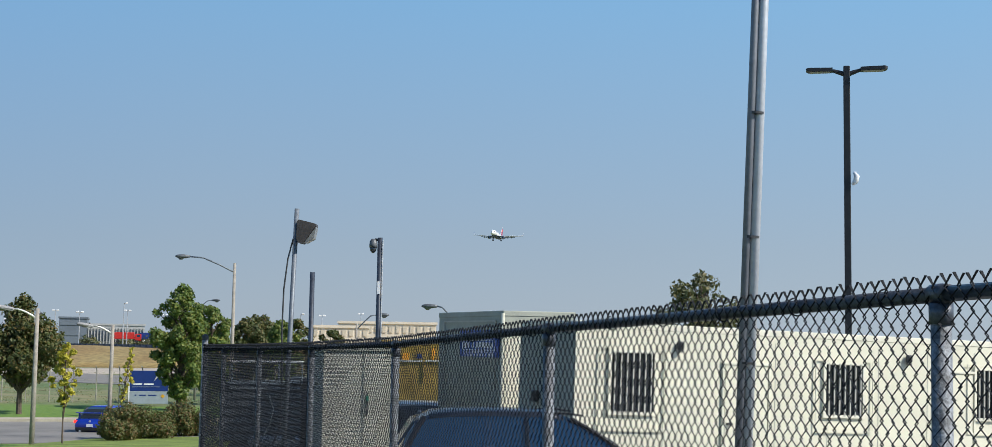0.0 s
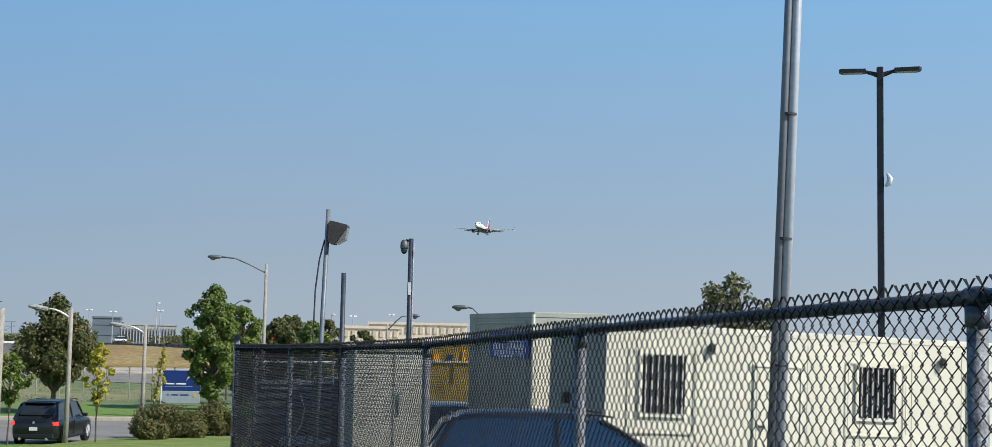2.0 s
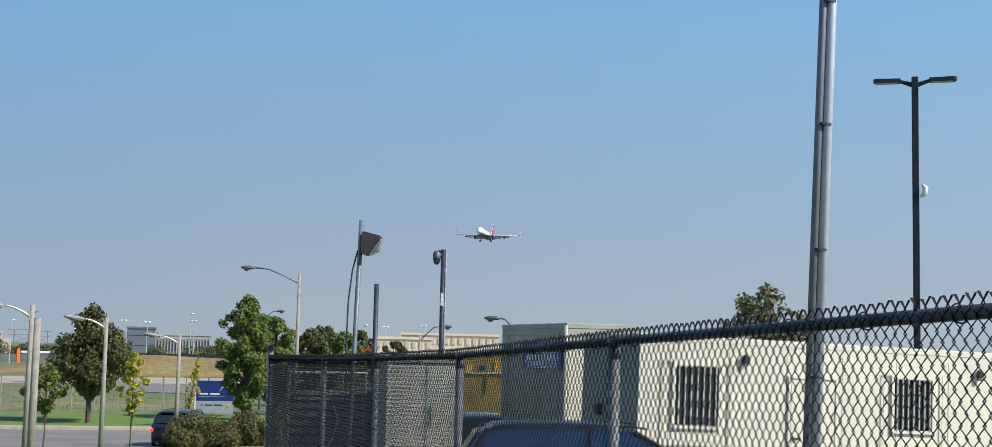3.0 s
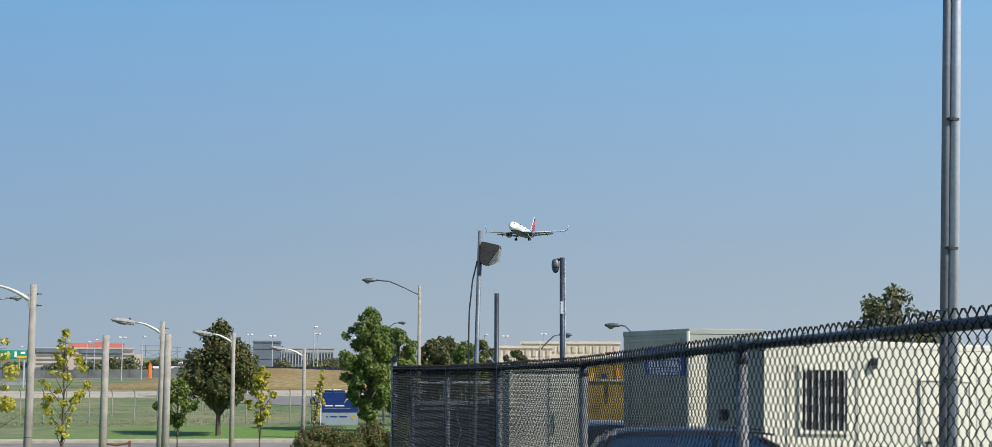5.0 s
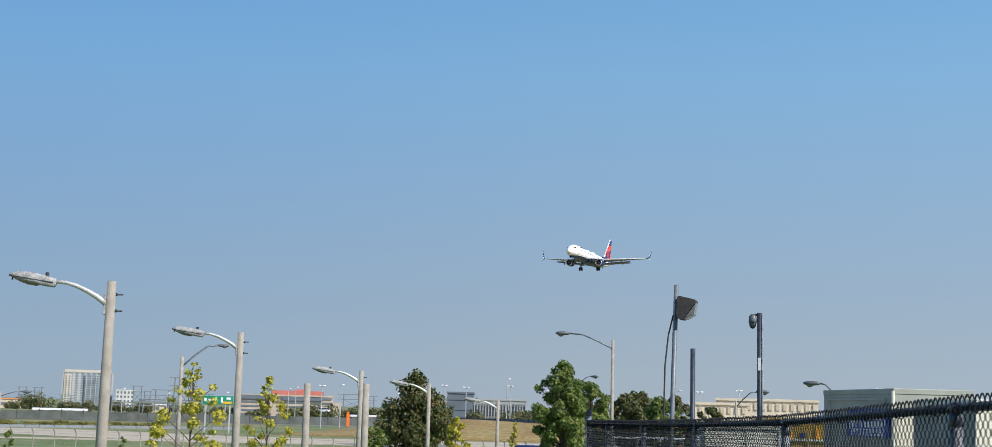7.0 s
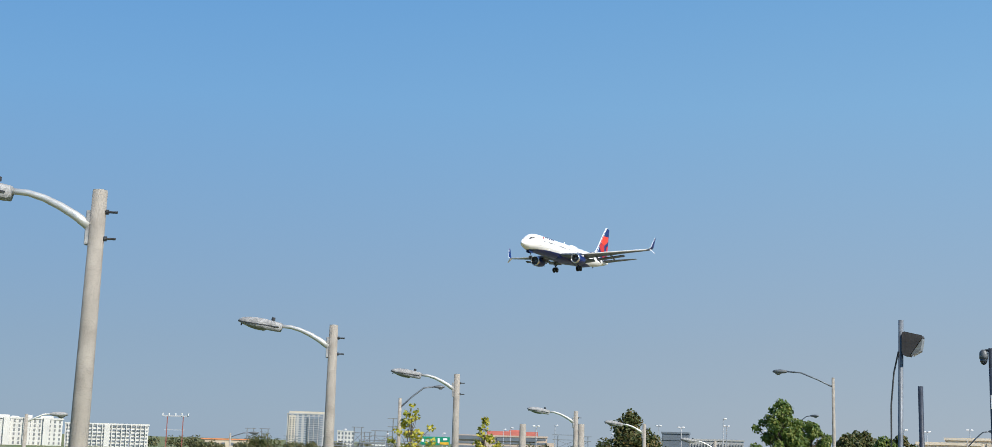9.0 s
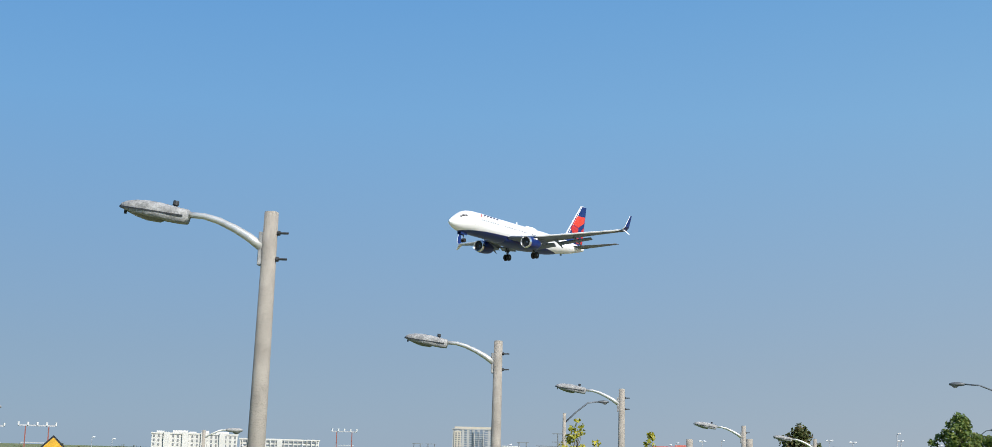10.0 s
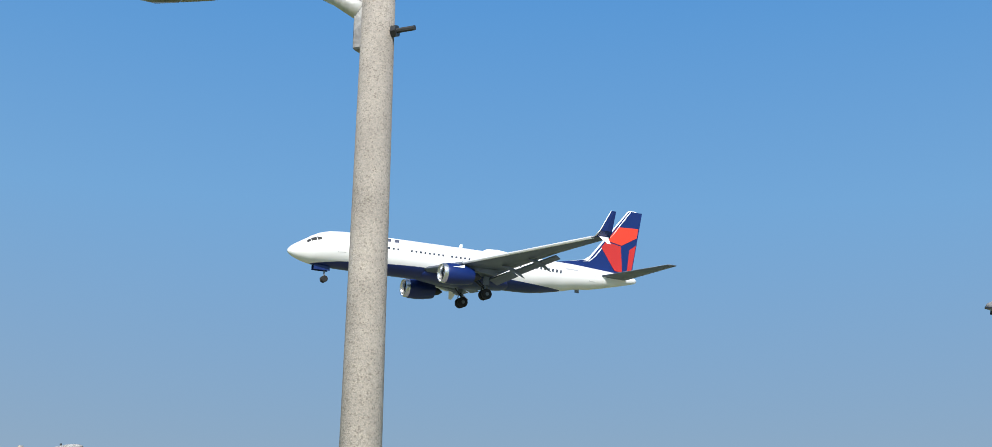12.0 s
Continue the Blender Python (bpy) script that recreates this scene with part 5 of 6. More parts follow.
for b, e in ((31.7, 0.45), (29.9, 0.3), (24.9, 0.62), (24.6, 0.7), (20.3, 0.55), (32.6, 0.15), (27.5, 0.4), (40.5, 0.2), (43.0, 0.1), (48.2, 0.25), (49.0, 0.3)):
    far_lamp(b, 360, e, False)

x, y = spot(22.36, 330)
tank = thing("orange_beacon", pose(x, y, -3.6, 0, 0, 22), "orange roadside barrier column", "beacon")
part("column", boxes(((0, 0, 1.6), (0.85, 0.7, 3.2)), bevel=0.12), ORANGE, tank)
part("cap", boxes(((0, 0, 3.4), (0.6, 0.5, 0.45)), bevel=0.12), ORANGE, tank)


def timber_rail():
    x, y = spot(23.55, 55)
    ob = thing("timber_rail", grounded(x, y, 18), "low red-brown timber hitching rail", "rail")
    for s in (-0.5, 0.5):
        part("post", boxes(((s, 0, 0.55), (0.09, 0.09, 1.1)), bevel=0.01), TIMBER, ob)
    part("rail", tube([(-0.5, 0, 1.0), (0, 0, 0.93), (0.5, 0, 1.0)], 0.045, 8), TIMBER, ob)


timber_rail()


# ---- aircraft ----
JET_WHITE = material("jet_white", (0.88, 0.88, 0.88), 0.3, 0, 0.02, 0.4, 0, coat=0.3)
JET_BLUE = material("jet_blue", (0.003, 0.019, 0.13), 0.4, 0, 0.05, 0.4, 0, coat=0.1)
JET_PANE = material("jet_cabin_pane", (0.07, 0.085, 0.12), 0.25, 0, 0.05, 2, 0)
JET_SCARLET = material("jet_scarlet", (0.78, 0.05, 0.02), 0.45, 0, 0.05, 0.4, 0)
JET_RED = material("jet_red", (0.52, 0.026, 0.022), 0.5, 0, 0.05, 0.4, 0)
JET_GREY = material("jet_grey", (0.15, 0.18, 0.235), 0.5, 0.0, 0.08, 0.5, 0)
JET_SLAT = material("jet_slat", (0.72, 0.73, 0.74), 0.35, 0.2, 0.04, 1, 0)
JET_METAL = material("jet_metal", (0.7, 0.71, 0.72), 0.25, 0.9, 0.05, 1, 0)
JET_LETTER = material("jet_lettering", (0.20, 0.22, 0.34), 0.4, 0, 0.05, 2, 0)
JET_SEAM = material("jet_seam", (0.42, 0.43, 0.46), 0.5, 0, 0.05, 2, 0)
JET_DARK = material("jet_dark", (0.02, 0.022, 0.025), 0.6, 0, 0.1, 2, 0)


def wing_sections(spans):
    """Sections (x of leading edge, chord, y, z, thickness) as closed airfoils."""
    out = []
    for le, ch, y, z, t in spans:
        prof = [(0, 0), (0.05, 0.5), (0.2, 0.9), (0.4, 1.0), (0.7, 0.6), (1, 0.02), (0.7, -0.35), (0.4, -0.55), (0.2, -0.55), (0.05, -0.35)]
        out.append([(le - u * ch, y, z + v * t * ch) for u, v in prof])
    return out


def jetliner():
    ob = thing("jetliner", Matrix(), "white twin-jet airliner with blue belly and red tail, wheels down", "aircraft")
    nose = ((0.0, 0.03, -0.66), (0.05, 0.17, -0.66), (0.15, 0.29, -0.65), (0.35, 0.46, -0.63), (0.7, 0.67, -0.59), (1.2, 0.91, -0.53), (1.8, 1.16, -0.44), (2.4, 1.4, -0.31), (3.2, 1.63, -0.16), (4.2, 1.79, -0.05), (5.6, 1.87, 0), (7, 1.9, 0))
    st = []
    for (xa, ra, za), (xb, rb, zb) in zip(nose, nose[1:]):
        n = max(1, int((xb - xa) / 0.14))
        st += [(xa + (xb - xa) * k / n, ra + (rb - ra) * k / n, za + (zb - za) * k / n) for k in range(n)]
    st.append(nose[-1])
    st += [(7 + k * 0.5, 1.9, 0) for k in range(1, 39)]
    st += [(27.5, 1.87, 0.03), (29, 1.78, 0.12), (31, 1.6, 0.28), (33, 1.36, 0.48), (35, 1.2, 0.52), (37, 0.95, 0.66), (39, 0.66, 0.8), (40.3, 0.44, 0.88), (41.0, 0.3, 0.92), (41.25, 0.14, 0.93)]
    def at_station(d):
        """Radius and centre height of the hull, d metres behind the nose."""
        for (xa, ra, za), (xb, rb, zb) in zip(st, st[1:]):
            if d <= xb:
                k = (d - xa) / (xb - xa)
                return ra + (rb - ra) * k, za + (zb - za) * k
        return st[-1][1], st[-1][2]
    # the blue of the belly meets the white along a drawn line (metres behind the nose, height)
    line = ((2.4, -1.75), (3.4, -1.62), (5.0, -1.42), (8.0, -1.18), (13.0, -1.0), (22.0, -0.98), (25.5, -1.12), (28.0, -1.25), (31.0, -1.30), (33.6, -1.12))
    secs = []
    for x, r, z in st:
        low = -1.52
        if line[0][0] < x < line[-1][0]:
            for (xa, za), (xb, zb) in zip(line, line[1:]):
                if xa <= x <= xb:
                    v = (za + (zb - za) * (x - xa) / (xb - xa) - z) / (r * 1.04)
                    low = math.asin(max(-0.998, v))
        ring = [low + (math.pi - 2 * low) * k / 60 for k in range(60)] + [math.pi - low + (math.pi + 2 * low) * k / 24 for k in range(24)]
        secs.append([(-x, r * math.cos(a), z + r * 1.04 * math.sin(a)) for a in ring])
    bm = loft(secs)
    for f in bm.faces:
        c = f.calc_center_median()
        if len(f.verts) == 4 and -33.6 < c.x < -2.4:
            d = -c.x
            edge = next(za + (zb - za) * (d - xa) / (xb - xa) for (xa, za), (xb, zb) in zip(line, line[1:]) if xa <= d <= xb)
            f.material_index = int(c.z < edge - 0.004)
    hull = part("fuselage", bm, [JET_WHITE, JET_BLUE], ob, smooth=True)

    def hull_patch(name, s, x0, x1, low, high, mat, parent, label=""):
        """A pane that follows the hull, between two slanting lines (height at x0, height at x1)."""
        outer, inner = [], []
        for k in range(5):
            d = x0 + (x1 - x0) * k / 4
            r, zc = at_station(d)
            for j in range(3):
                lo, hi = low[0] + (low[1] - low[0]) * k / 4, high[0] + (high[1] - high[0]) * k / 4
                v = (lo + (hi - lo) * j / 2 - zc) / (r * 1.04)
                a = math.asin(max(-1, min(1, v)))
                for out, grow in ((outer, 0.018), (inner, -0.03)):
                    out.append((-d, s * (r + grow) * math.cos(a), zc + (r + grow) * 1.04 * math.sin(a)))
        q = bmesh.new()
        vo, vi = [q.verts.new(p) for p in outer], [q.verts.new(p) for p in inner]
        for k in range(4):
            for j in range(2):
                i = k * 3 + j
                q.faces.new((vo[i], vo[i + 1], vo[i + 4], vo[i + 3]))
                q.faces.new((vi[i + 3], vi[i + 4], vi[i + 1], vi[i]))
        rim = [0, 3, 6, 9, 12, 13, 14, 11, 8, 5, 2, 1]
        for i, j in zip(rim, rim[1:] + rim[:1]):
            q.faces.new((vo[i], vo[j], vi[j], vi[i]))
        bmesh.ops.recalc_face_normals(q, faces=q.faces)
        return part(name, q, mat, parent, label)

    for s in (1, -1):
        for x0, x1, low, high in ((1.72, 2.06, (0.16, 0.34), (0.40, 0.66)), (2.12, 2.62, (0.37, 0.48), (0.68, 0.86)), (2.68, 3.1, (0.5, 0.56), (0.88, 0.84))):
            hull_patch("cockpit_window", s, x0, x1, low, high, JET_DARK, hull, "dark cockpit pane")
    part("belly_fairing", loft([[(x, w * math.cos(a), -1.35 + h * math.sin(a)) for a in (2 * math.pi * k / 20 for k in range(20))] for x, w, h in ((-13, 0.3, 0.2), (-14.5, 1.5, 0.65), (-17, 2.0, 0.95), (-21, 2.0, 0.95), (-24, 1.4, 0.7), (-26, 0.3, 0.2))]), JET_BLUE, ob, smooth=True)
    for s in (-1, 1):
        wing = part("wing", loft(wing_sections([(-14.2, 7.9, s * 1.6, -1.15, 0.075), (-17.2, 5.4, s * 5.8, -0.75, 0.065), (-21.5, 3.1, s * 11.8, 0.05, 0.055), (-25.4, 1.7, s * 17.0, 0.8, 0.05)])), JET_GREY, ob, smooth=True)
        part("slat", loft([[(le + 0.10, s * yy, z - 0.02), (le - 0.06, s * yy, z + 0.13), (le - 0.42, s * yy, z + 0.2), (le - 0.36, s * yy, z - 0.1), (le, s * yy, z - 0.14)]
                           for le, yy, z in ((-16.9, 5.4, -0.79), (-17.2, 5.8, -0.75), (-21.5, 11.8, 0.05), (-25.2, 16.7, 0.76))]), JET_SLAT, wing, "bright leading edge slat")
        part("winglet", loft([[(-25.4 - u * 1.75, s * (17.0 + v), 0.8 + v * 0.3) for u, v in ((0, 0), (0.5, 0.05), (1, 0), (0.5, -0.03))],
                              [(-25.75 - u * 1.35, s * (17.55 + v), 1.35) for u, v in ((0, 0), (0.5, 0.07), (1, 0), (0.5, -0.05))],
                              [(-26.75 - u * 0.55, s * (17.95 + v), 3.35) for u, v in ((0, 0), (0.5, 0.04), (1, 0), (0.5, -0.03))]]), JET_BLUE, wing, "blue upturned winglet")
        part("winglet_edge", tube([(-25.5, s * 17.1, 0.86), (-25.74, s * 17.55, 1.36), (-26.74, s * 17.95, 3.34)], [0.07, 0.06, 0.04], 8), JET_WHITE, wing, "white winglet leading edge", smooth=True)
        part("lower_winglet", loft([[(-25.8 - u * 1.1, s * (17.15 + v), 0.85) for u, v in ((0, 0), (0.5, 0.05), (1, 0), (0.5, -0.04))],
                                    [(-26.25 - u * 0.4, s * (18.05 + v), -0.02) for u, v in ((0, 0), (0.5, 0.04), (1, 0), (0.5, -0.03))]]), JET_WHITE, wing)
        # flaps lowered behind the wing, with their track fairings
        for y0, y1, x0, x1, ch in ((2.2, 5.6, -21.6, -22.4, 1.15), (6.2, 12.0, -22.6, -24.0, 0.8)):
            za, zb = (-1.35, -1.0) if y0 < 4 else (-0.95, -0.3)
            part("flap", loft([[(x0, s * y0, za), (x0 - ch * 0.8, s * y0, za - ch * 0.55), (x0 - ch * 0.75, s * y0, za - ch * 0.6), (x0 + 0.1, s * y0, za - 0.2)],
                               [(x1, s * y1, zb), (x1 - ch * 0.7, s * y1, zb - ch * 0.45), (x1 - ch * 0.65, s * y1, zb - ch * 0.5), (x1 + 0.1, s * y1, zb - 0.15)]]), JET_GREY, wing)
        for y0, x0, z0 in ((6.9, -20.6, -0.95), (9.6, -22.2, -0.55)):
            part("flap_fairing", tube([(x0, s * y0, z0), (x0 - 0.8, s * y0, z0 - 0.12), (x0 - 1.7, s * y0, z0 - 0.45), (x0 - 2.6, s * y0, z0 - 1.0)], [0.1, 0.22, 0.2, 0.04], 10), JET_GREY, wing, smooth=True)
        # engine
        ey, ez = s * 4.83, -1.85
        nac = [(-12.6, 0.9), (-12.75, 1.0), (-13.2, 1.1), (-14.0, 1.13), (-14.9, 1.06), (-15.6, 0.93), (-16.0, 0.84)]
        eng = part("engine", loft([[(x, ey + r * math.cos(a), ez + r * 0.97 * math.sin(a)) for a in (2 * math.pi * k / 28 for k in range(28))] for x, r in nac], caps=False), JET_BLUE, ob, "blue engine with bare metal lip", smooth=True)
        eng.location = (-2.2, 0, -0.15)
        part("chine", prism([(-13.4, ez + 0.55), (-14.7, ez + 0.55), (-14.7, ez + 0.85)], 0.03), JET_WHITE, eng, "white nacelle chine").location = (0, ey + s * 0.98, 0)
        part("intake_lip", loft([[(x, ey + r * math.cos(a), ez + r * 0.97 * math.sin(a)) for a in (2 * math.pi * k / 28 for k in range(28))] for x, r in ((-13.0, 0.8), (-12.62, 0.86), (-12.5, 0.93), (-12.58, 1.0), (-12.95, 1.065))], caps=False), JET_METAL, eng, smooth=True)
        part("fan", tube([(-13.05, ey, ez), (-13.15, ey, ez)], [0.82, 0.82], 24), JET_DARK, eng)
        part("spinner", tube([(-12.75, ey, ez), (-12.95, ey, ez), (-13.1, ey, ez)], [0.03, 0.16, 0.24], 12), JET_GREY, eng, smooth=True)
        part("core_nozzle", tube([(-15.2, ey, ez), (-16.0, ey, ez), (-16.7, ey, ez), (-17.1, ey, ez)], [0.72, 0.52, 0.36, 0.08], 16), JET_DARK, eng, smooth=True)
        part("pylon", loft([[(-13.9, ey - 0.12, ez + 0.95), (-13.9, ey + 0.12, ez + 0.95), (-18.5, ey + 0.12, ez + 0.35), (-18.5, ey - 0.12, ez + 0.35)], [(-14.6, ey - 0.12, ez + 1.25), (-14.6, ey + 0.12, ez + 1.25), (-19.5, ey + 0.12, ez + 0.9), (-19.5, ey - 0.12, ez + 0.9)]]), JET_GREY, eng)
        part("stabiliser", loft(wing_sections([(-35.6, 3.9, s * 0.5, 0.75, 0.05), (-40.7, 1.3, s * 7.2, 1.6, 0.045)])), JET_GREY, ob, smooth=True)
        # main wheels
        gear = part("main_gear", tube([(-19.9, s * 2.6, -1.3), (-19.9, s * 2.86, -3.2)], [0.16, 0.12], 10), JET_GREY, ob)
        gear.location = (-0.85, 0, 0)
        part("brace", tube([(-19.6, s * 1.5, -1.5), (-19.9, s * 2.8, -2.6)], 0.07, 6), JET_GREY, gear)
        part("gear_door", boxes(((-19.9, s * 3.1, -1.9), (0.7, 0.05, 0.9)), bevel=0.02), JET_GREY, gear)
        part("torque_link", tube([(-19.75, s * 2.8, -2.3), (-19.45, s * 2.83, -2.75), (-19.78, s * 2.86, -3.15)], 0.05, 6), JET_DARK, gear)
        part("drag_stay", tube([(-19.85, s * 2.8, -2.7), (-18.4, s * 2.2, -1.45)], 0.07, 6), JET_DARK, gear)
        for o in (-0.34, 0.34):
            tyre = bmesh.new()
            tube([(-19.9, s * 2.86 + o - 0.2, -3.3), (-19.9, s * 2.86 + o - 0.14, -3.3), (-19.9, s * 2.86 + o + 0.14, -3.3), (-19.9, s * 2.86 + o + 0.2, -3.3)], [0.42, 0.56, 0.56, 0.42], 22, tyre)
            wh = part("wheel", tyre, RUBBER, gear)
            part("hub", tube([(-19.9, s * 2.86 + o - 0.207, -3.3), (-19.9, s * 2.86 + o + 0.207, -3.3)], 0.2, 14), DARKCAST, wh)
    # cabin windows share one mesh
    win = None
    skip = {10, 11, 20, 26, 27}
    for s in (1, -1):
        for k in range(48):
            if k in skip:
                continue
            x = -6.6 - k * 0.508
            if win is None:
                win = part("cabin_window", boxes(((0, 0, 0), (0.21, 0.05, 0.31)), bevel=0.02), JET_PANE, ob)
                o = win
            else:
                o = new("cabin_window", win.data)
                o.parent = ob
            r = 1.9 if x > -27 else 1.9 - (-27 - x) * 0.04
            o.matrix_basis = pose(x, s * (r * math.cos(0.23) - 0.0), r * 1.04 * math.sin(0.23) + (0 if x > -27 else 0.1), -s * 13, 0, 0)
        for d, z, h in ((4.75, -0.55, 1.65), (34.4, 0.0, 1.25)):
            for x0, x1, lo, hi in ((d, d + 0.03, z, z + h), (d + 0.8, d + 0.83, z, z + h), (d, d + 0.83, z + h - 0.03, z + h), (d, d + 0.83, z, z + 0.03)):
                hull_patch("door_outline", s, x0, x1, (lo, lo), (hi, hi), JET_SEAM, hull)
        for d in (17.1, 17.9):
            hull_patch("exit_outline", s, d, d + 0.025, (-0.1, -0.1), (0.85, 0.85), JET_SEAM, hull)
        hull_patch("registration_bar", s, 31.3, 32.9, (0.92, 0.92), (1.06, 1.06), JET_SEAM, hull)
        # lettering on the forward fuselage as plain bars, and a small red emblem
        part("emblem", prism([(-6.3, 1.05), (-6.75, 1.05), (-6.52, 1.5)], 0.05), JET_RED, ob).location = (0, s * 1.6, 0)
        for k in range(5):
            o = part("lettering_bar", boxes(((0, 0, 0), (0.5, 0.03, 0.6))), JET_LETTER, ob)
            o.matrix_basis = pose(-7.5 - k * 0.9, s * 1.9 * math.cos(0.7), 1.9 * 1.04 * math.sin(0.7), -s * 40, 0, 0)
    # fin with blue field, white leading edge and red facets
    fin = part("fin", loft([[(-33.6, -0.16, 1.5), (-33.6, 0.16, 1.5), (-40.6, 0.1, 1.3), (-40.6, -0.1, 1.3)], [(-34.9, -0.16, 2.6), (-34.9, 0.16, 2.6), (-40.8, 0.1, 2.6), (-40.8, -0.1, 2.6)], [(-40.3, -0.08, 9.0), (-40.3, 0.08, 9.0), (-42.05, 0.05, 9.0), (-42.05, -0.05, 9.0)]]), JET_BLUE, ob)
    part("dorsal_fin", loft([[(-29.5, -0.02, 1.75), (-29.5, 0.02, 1.75), (-29.6, 0.02, 1.7), (-29.6, -0.02, 1.7)], [(-33.0, -0.13, 2.35), (-33.0, 0.13, 2.35), (-34.2, 0.16, 1.4), (-34.2, -0.16, 1.4)], [(-34.95, -0.13, 2.7), (-34.95, 0.13, 2.7), (-36, 0.16, 1.4), (-36, -0.16, 1.4)]]), JET_BLUE, fin)
    part("leading_edge", loft([[(-32.6, -0.06, 2.32), (-32.6, 0.06, 2.32), (-33.3, 0.17, 2.36), (-33.3, -0.17, 2.36)], [(-34.3, -0.1, 2.62), (-34.3, 0.1, 2.62), (-35.0, 0.17, 2.5), (-35.0, -0.17, 2.5)], [(-35.2, -0.1, 3.2), (-35.2, 0.1, 3.2), (-35.75, 0.165, 3.1), (-35.75, -0.165, 3.1)], [(-40.15, -0.06, 9.02), (-40.15, 0.06, 9.02), (-40.6, 0.09, 9.02), (-40.6, -0.09, 9.02)]]), JET_WHITE, fin)
    part("tip_cap", loft([[(-40.2, -0.07, 9.0), (-40.2, 0.07, 9.0), (-41.3, 0.07, 9.0), (-41.3, -0.07, 9.0)], [(-40.4, -0.04, 9.1), (-40.4, 0.04, 9.1), (-41.1, 0.04, 9.1), (-41.1, -0.04, 9.1)]]), JET_WHITE, fin)
    for s in (1, -1):
        for tri, mt in (([(-38.75, 6.96), (-41.52, 7.1), (-41.3, 5.96), (-39.23, 4.84), (-37.25, 5.2)], JET_SCARLET), ([(-37.15, 5.08), (-39.16, 4.74), (-39.3, 1.75), (-38.3, 1.8), (-36.55, 4.3)], JET_RED), ([(-41.2, 5.1), (-40.3, 4.45), (-39.95, 1.75), (-40.5, 1.8), (-41.1, 4.64)], JET_RED)):
            facet = loft([[(u, s * (0.16 - (v - 2.6) * 0.0125 - max(0.0, -36 - u) * 0.006) + o, v) for u, v in tri] for o in (-0.02, 0.02)])
            part("tail_facet", facet, mt, fin, "red facet of the tail")
    # nose wheel
    ng = part("nose_gear", tube([(-4.0, 0, -1.7), (-4.0, 0, -3.1)], [0.1, 0.08], 8), JET_GREY, ob)
    for s in (-1, 1):
        part("gear_door", boxes(((-3.6, s * 0.35, -2.05), (1.7, 0.04, 0.5))), JET_BLUE, ng)
        part("wheel", tube([(-4.0, s * 0.1, -3.15), (-4.0, s * 0.14, -3.15), (-4.0, s * 0.28, -3.15), (-4.0, s * 0.32, -3.15)], [0.24, 0.34, 0.34, 0.24], 18), RUBBER, ng)
    # antennas on the crown
    part("radome_hump", loft([[(x, w * math.cos(a), 1.9 + h * math.sin(a)) for a in (2 * math.pi * k / 12 for k in range(12))] for x, w, h in ((-21.6, 0.1, 0.05), (-22.2, 0.5, 0.38), (-23.5, 0.55, 0.46), (-24.7, 0.4, 0.34), (-25.8, 0.08, 0.05))]), JET_WHITE, ob, smooth=True)
    part("blade_antenna", loft([[(-18.8, -0.04, 1.9), (-18.8, 0.04, 1.9), (-19.3, 0.04, 1.9), (-19.3, -0.04, 1.9)], [(-19.05, -0.02, 2.4), (-19.05, 0.02, 2.4), (-19.3, 0.02, 2.4), (-19.3, -0.02, 2.4)]]), JET_WHITE, ob)
    part("belly_antenna", loft([[(-9.5, -0.03, -1.9), (-9.5, 0.03, -1.9), (-10.0, 0.03, -1.9), (-10.0, -0.03, -1.9)], [(-9.8, -0.015, -2.25), (-9.8, 0.015, -2.25), (-10.0, 0.015, -2.25), (-10.0, -0.015, -2.25)]]), JET_GREY, ob)
    part("tail_skid", boxes(((-33.5, 0, -1.0), (0.5, 0.1, 0.5))), JET_GREY, ob)
    return ob


JET = jetliner()


# ---- cars ----
def car_body(L, W, H, belt, gap=0.2):
    """Lofted lower body along x, nose to tail, with tucked sills and a rounded shoulder."""
    secs = []
    for u, wf, top, low in ((0.0, 0.70, 0.72, 0.12), (0.015, 0.84, 0.80, 0.06), (0.05, 0.92, 0.86, 0.02), (0.13, 0.97, 0.92, 0), (0.25, 1.0, 0.98, 0), (0.4, 1.0, 1.0, 0), (0.6, 1.0, 1.01, 0), (0.8, 1.0, 1.03, 0), (0.92, 0.97, 1.03, 0.02), (0.975, 0.92, 1.0, 0.06), (1.0, 0.82, 0.9, 0.12)):
        x, w, zt, g = (0.5 - u) * L, W / 2 * wf, top * belt, gap + low
        secs.append([(x, -w * 0.88, g), (x, -w * 0.97, g + 0.1), (x, -w, zt * 0.62), (x, -w * 0.985, zt * 0.86), (x, -w * 0.92, zt), (x, -w * 0.5, zt * 1.02),
                     (x, w * 0.5, zt * 1.02), (x, w * 0.92, zt), (x, w * 0.985, zt * 0.86), (x, w, zt * 0.62), (x, w * 0.97, g + 0.1), (x, w * 0.88, g)])
    return loft(secs)


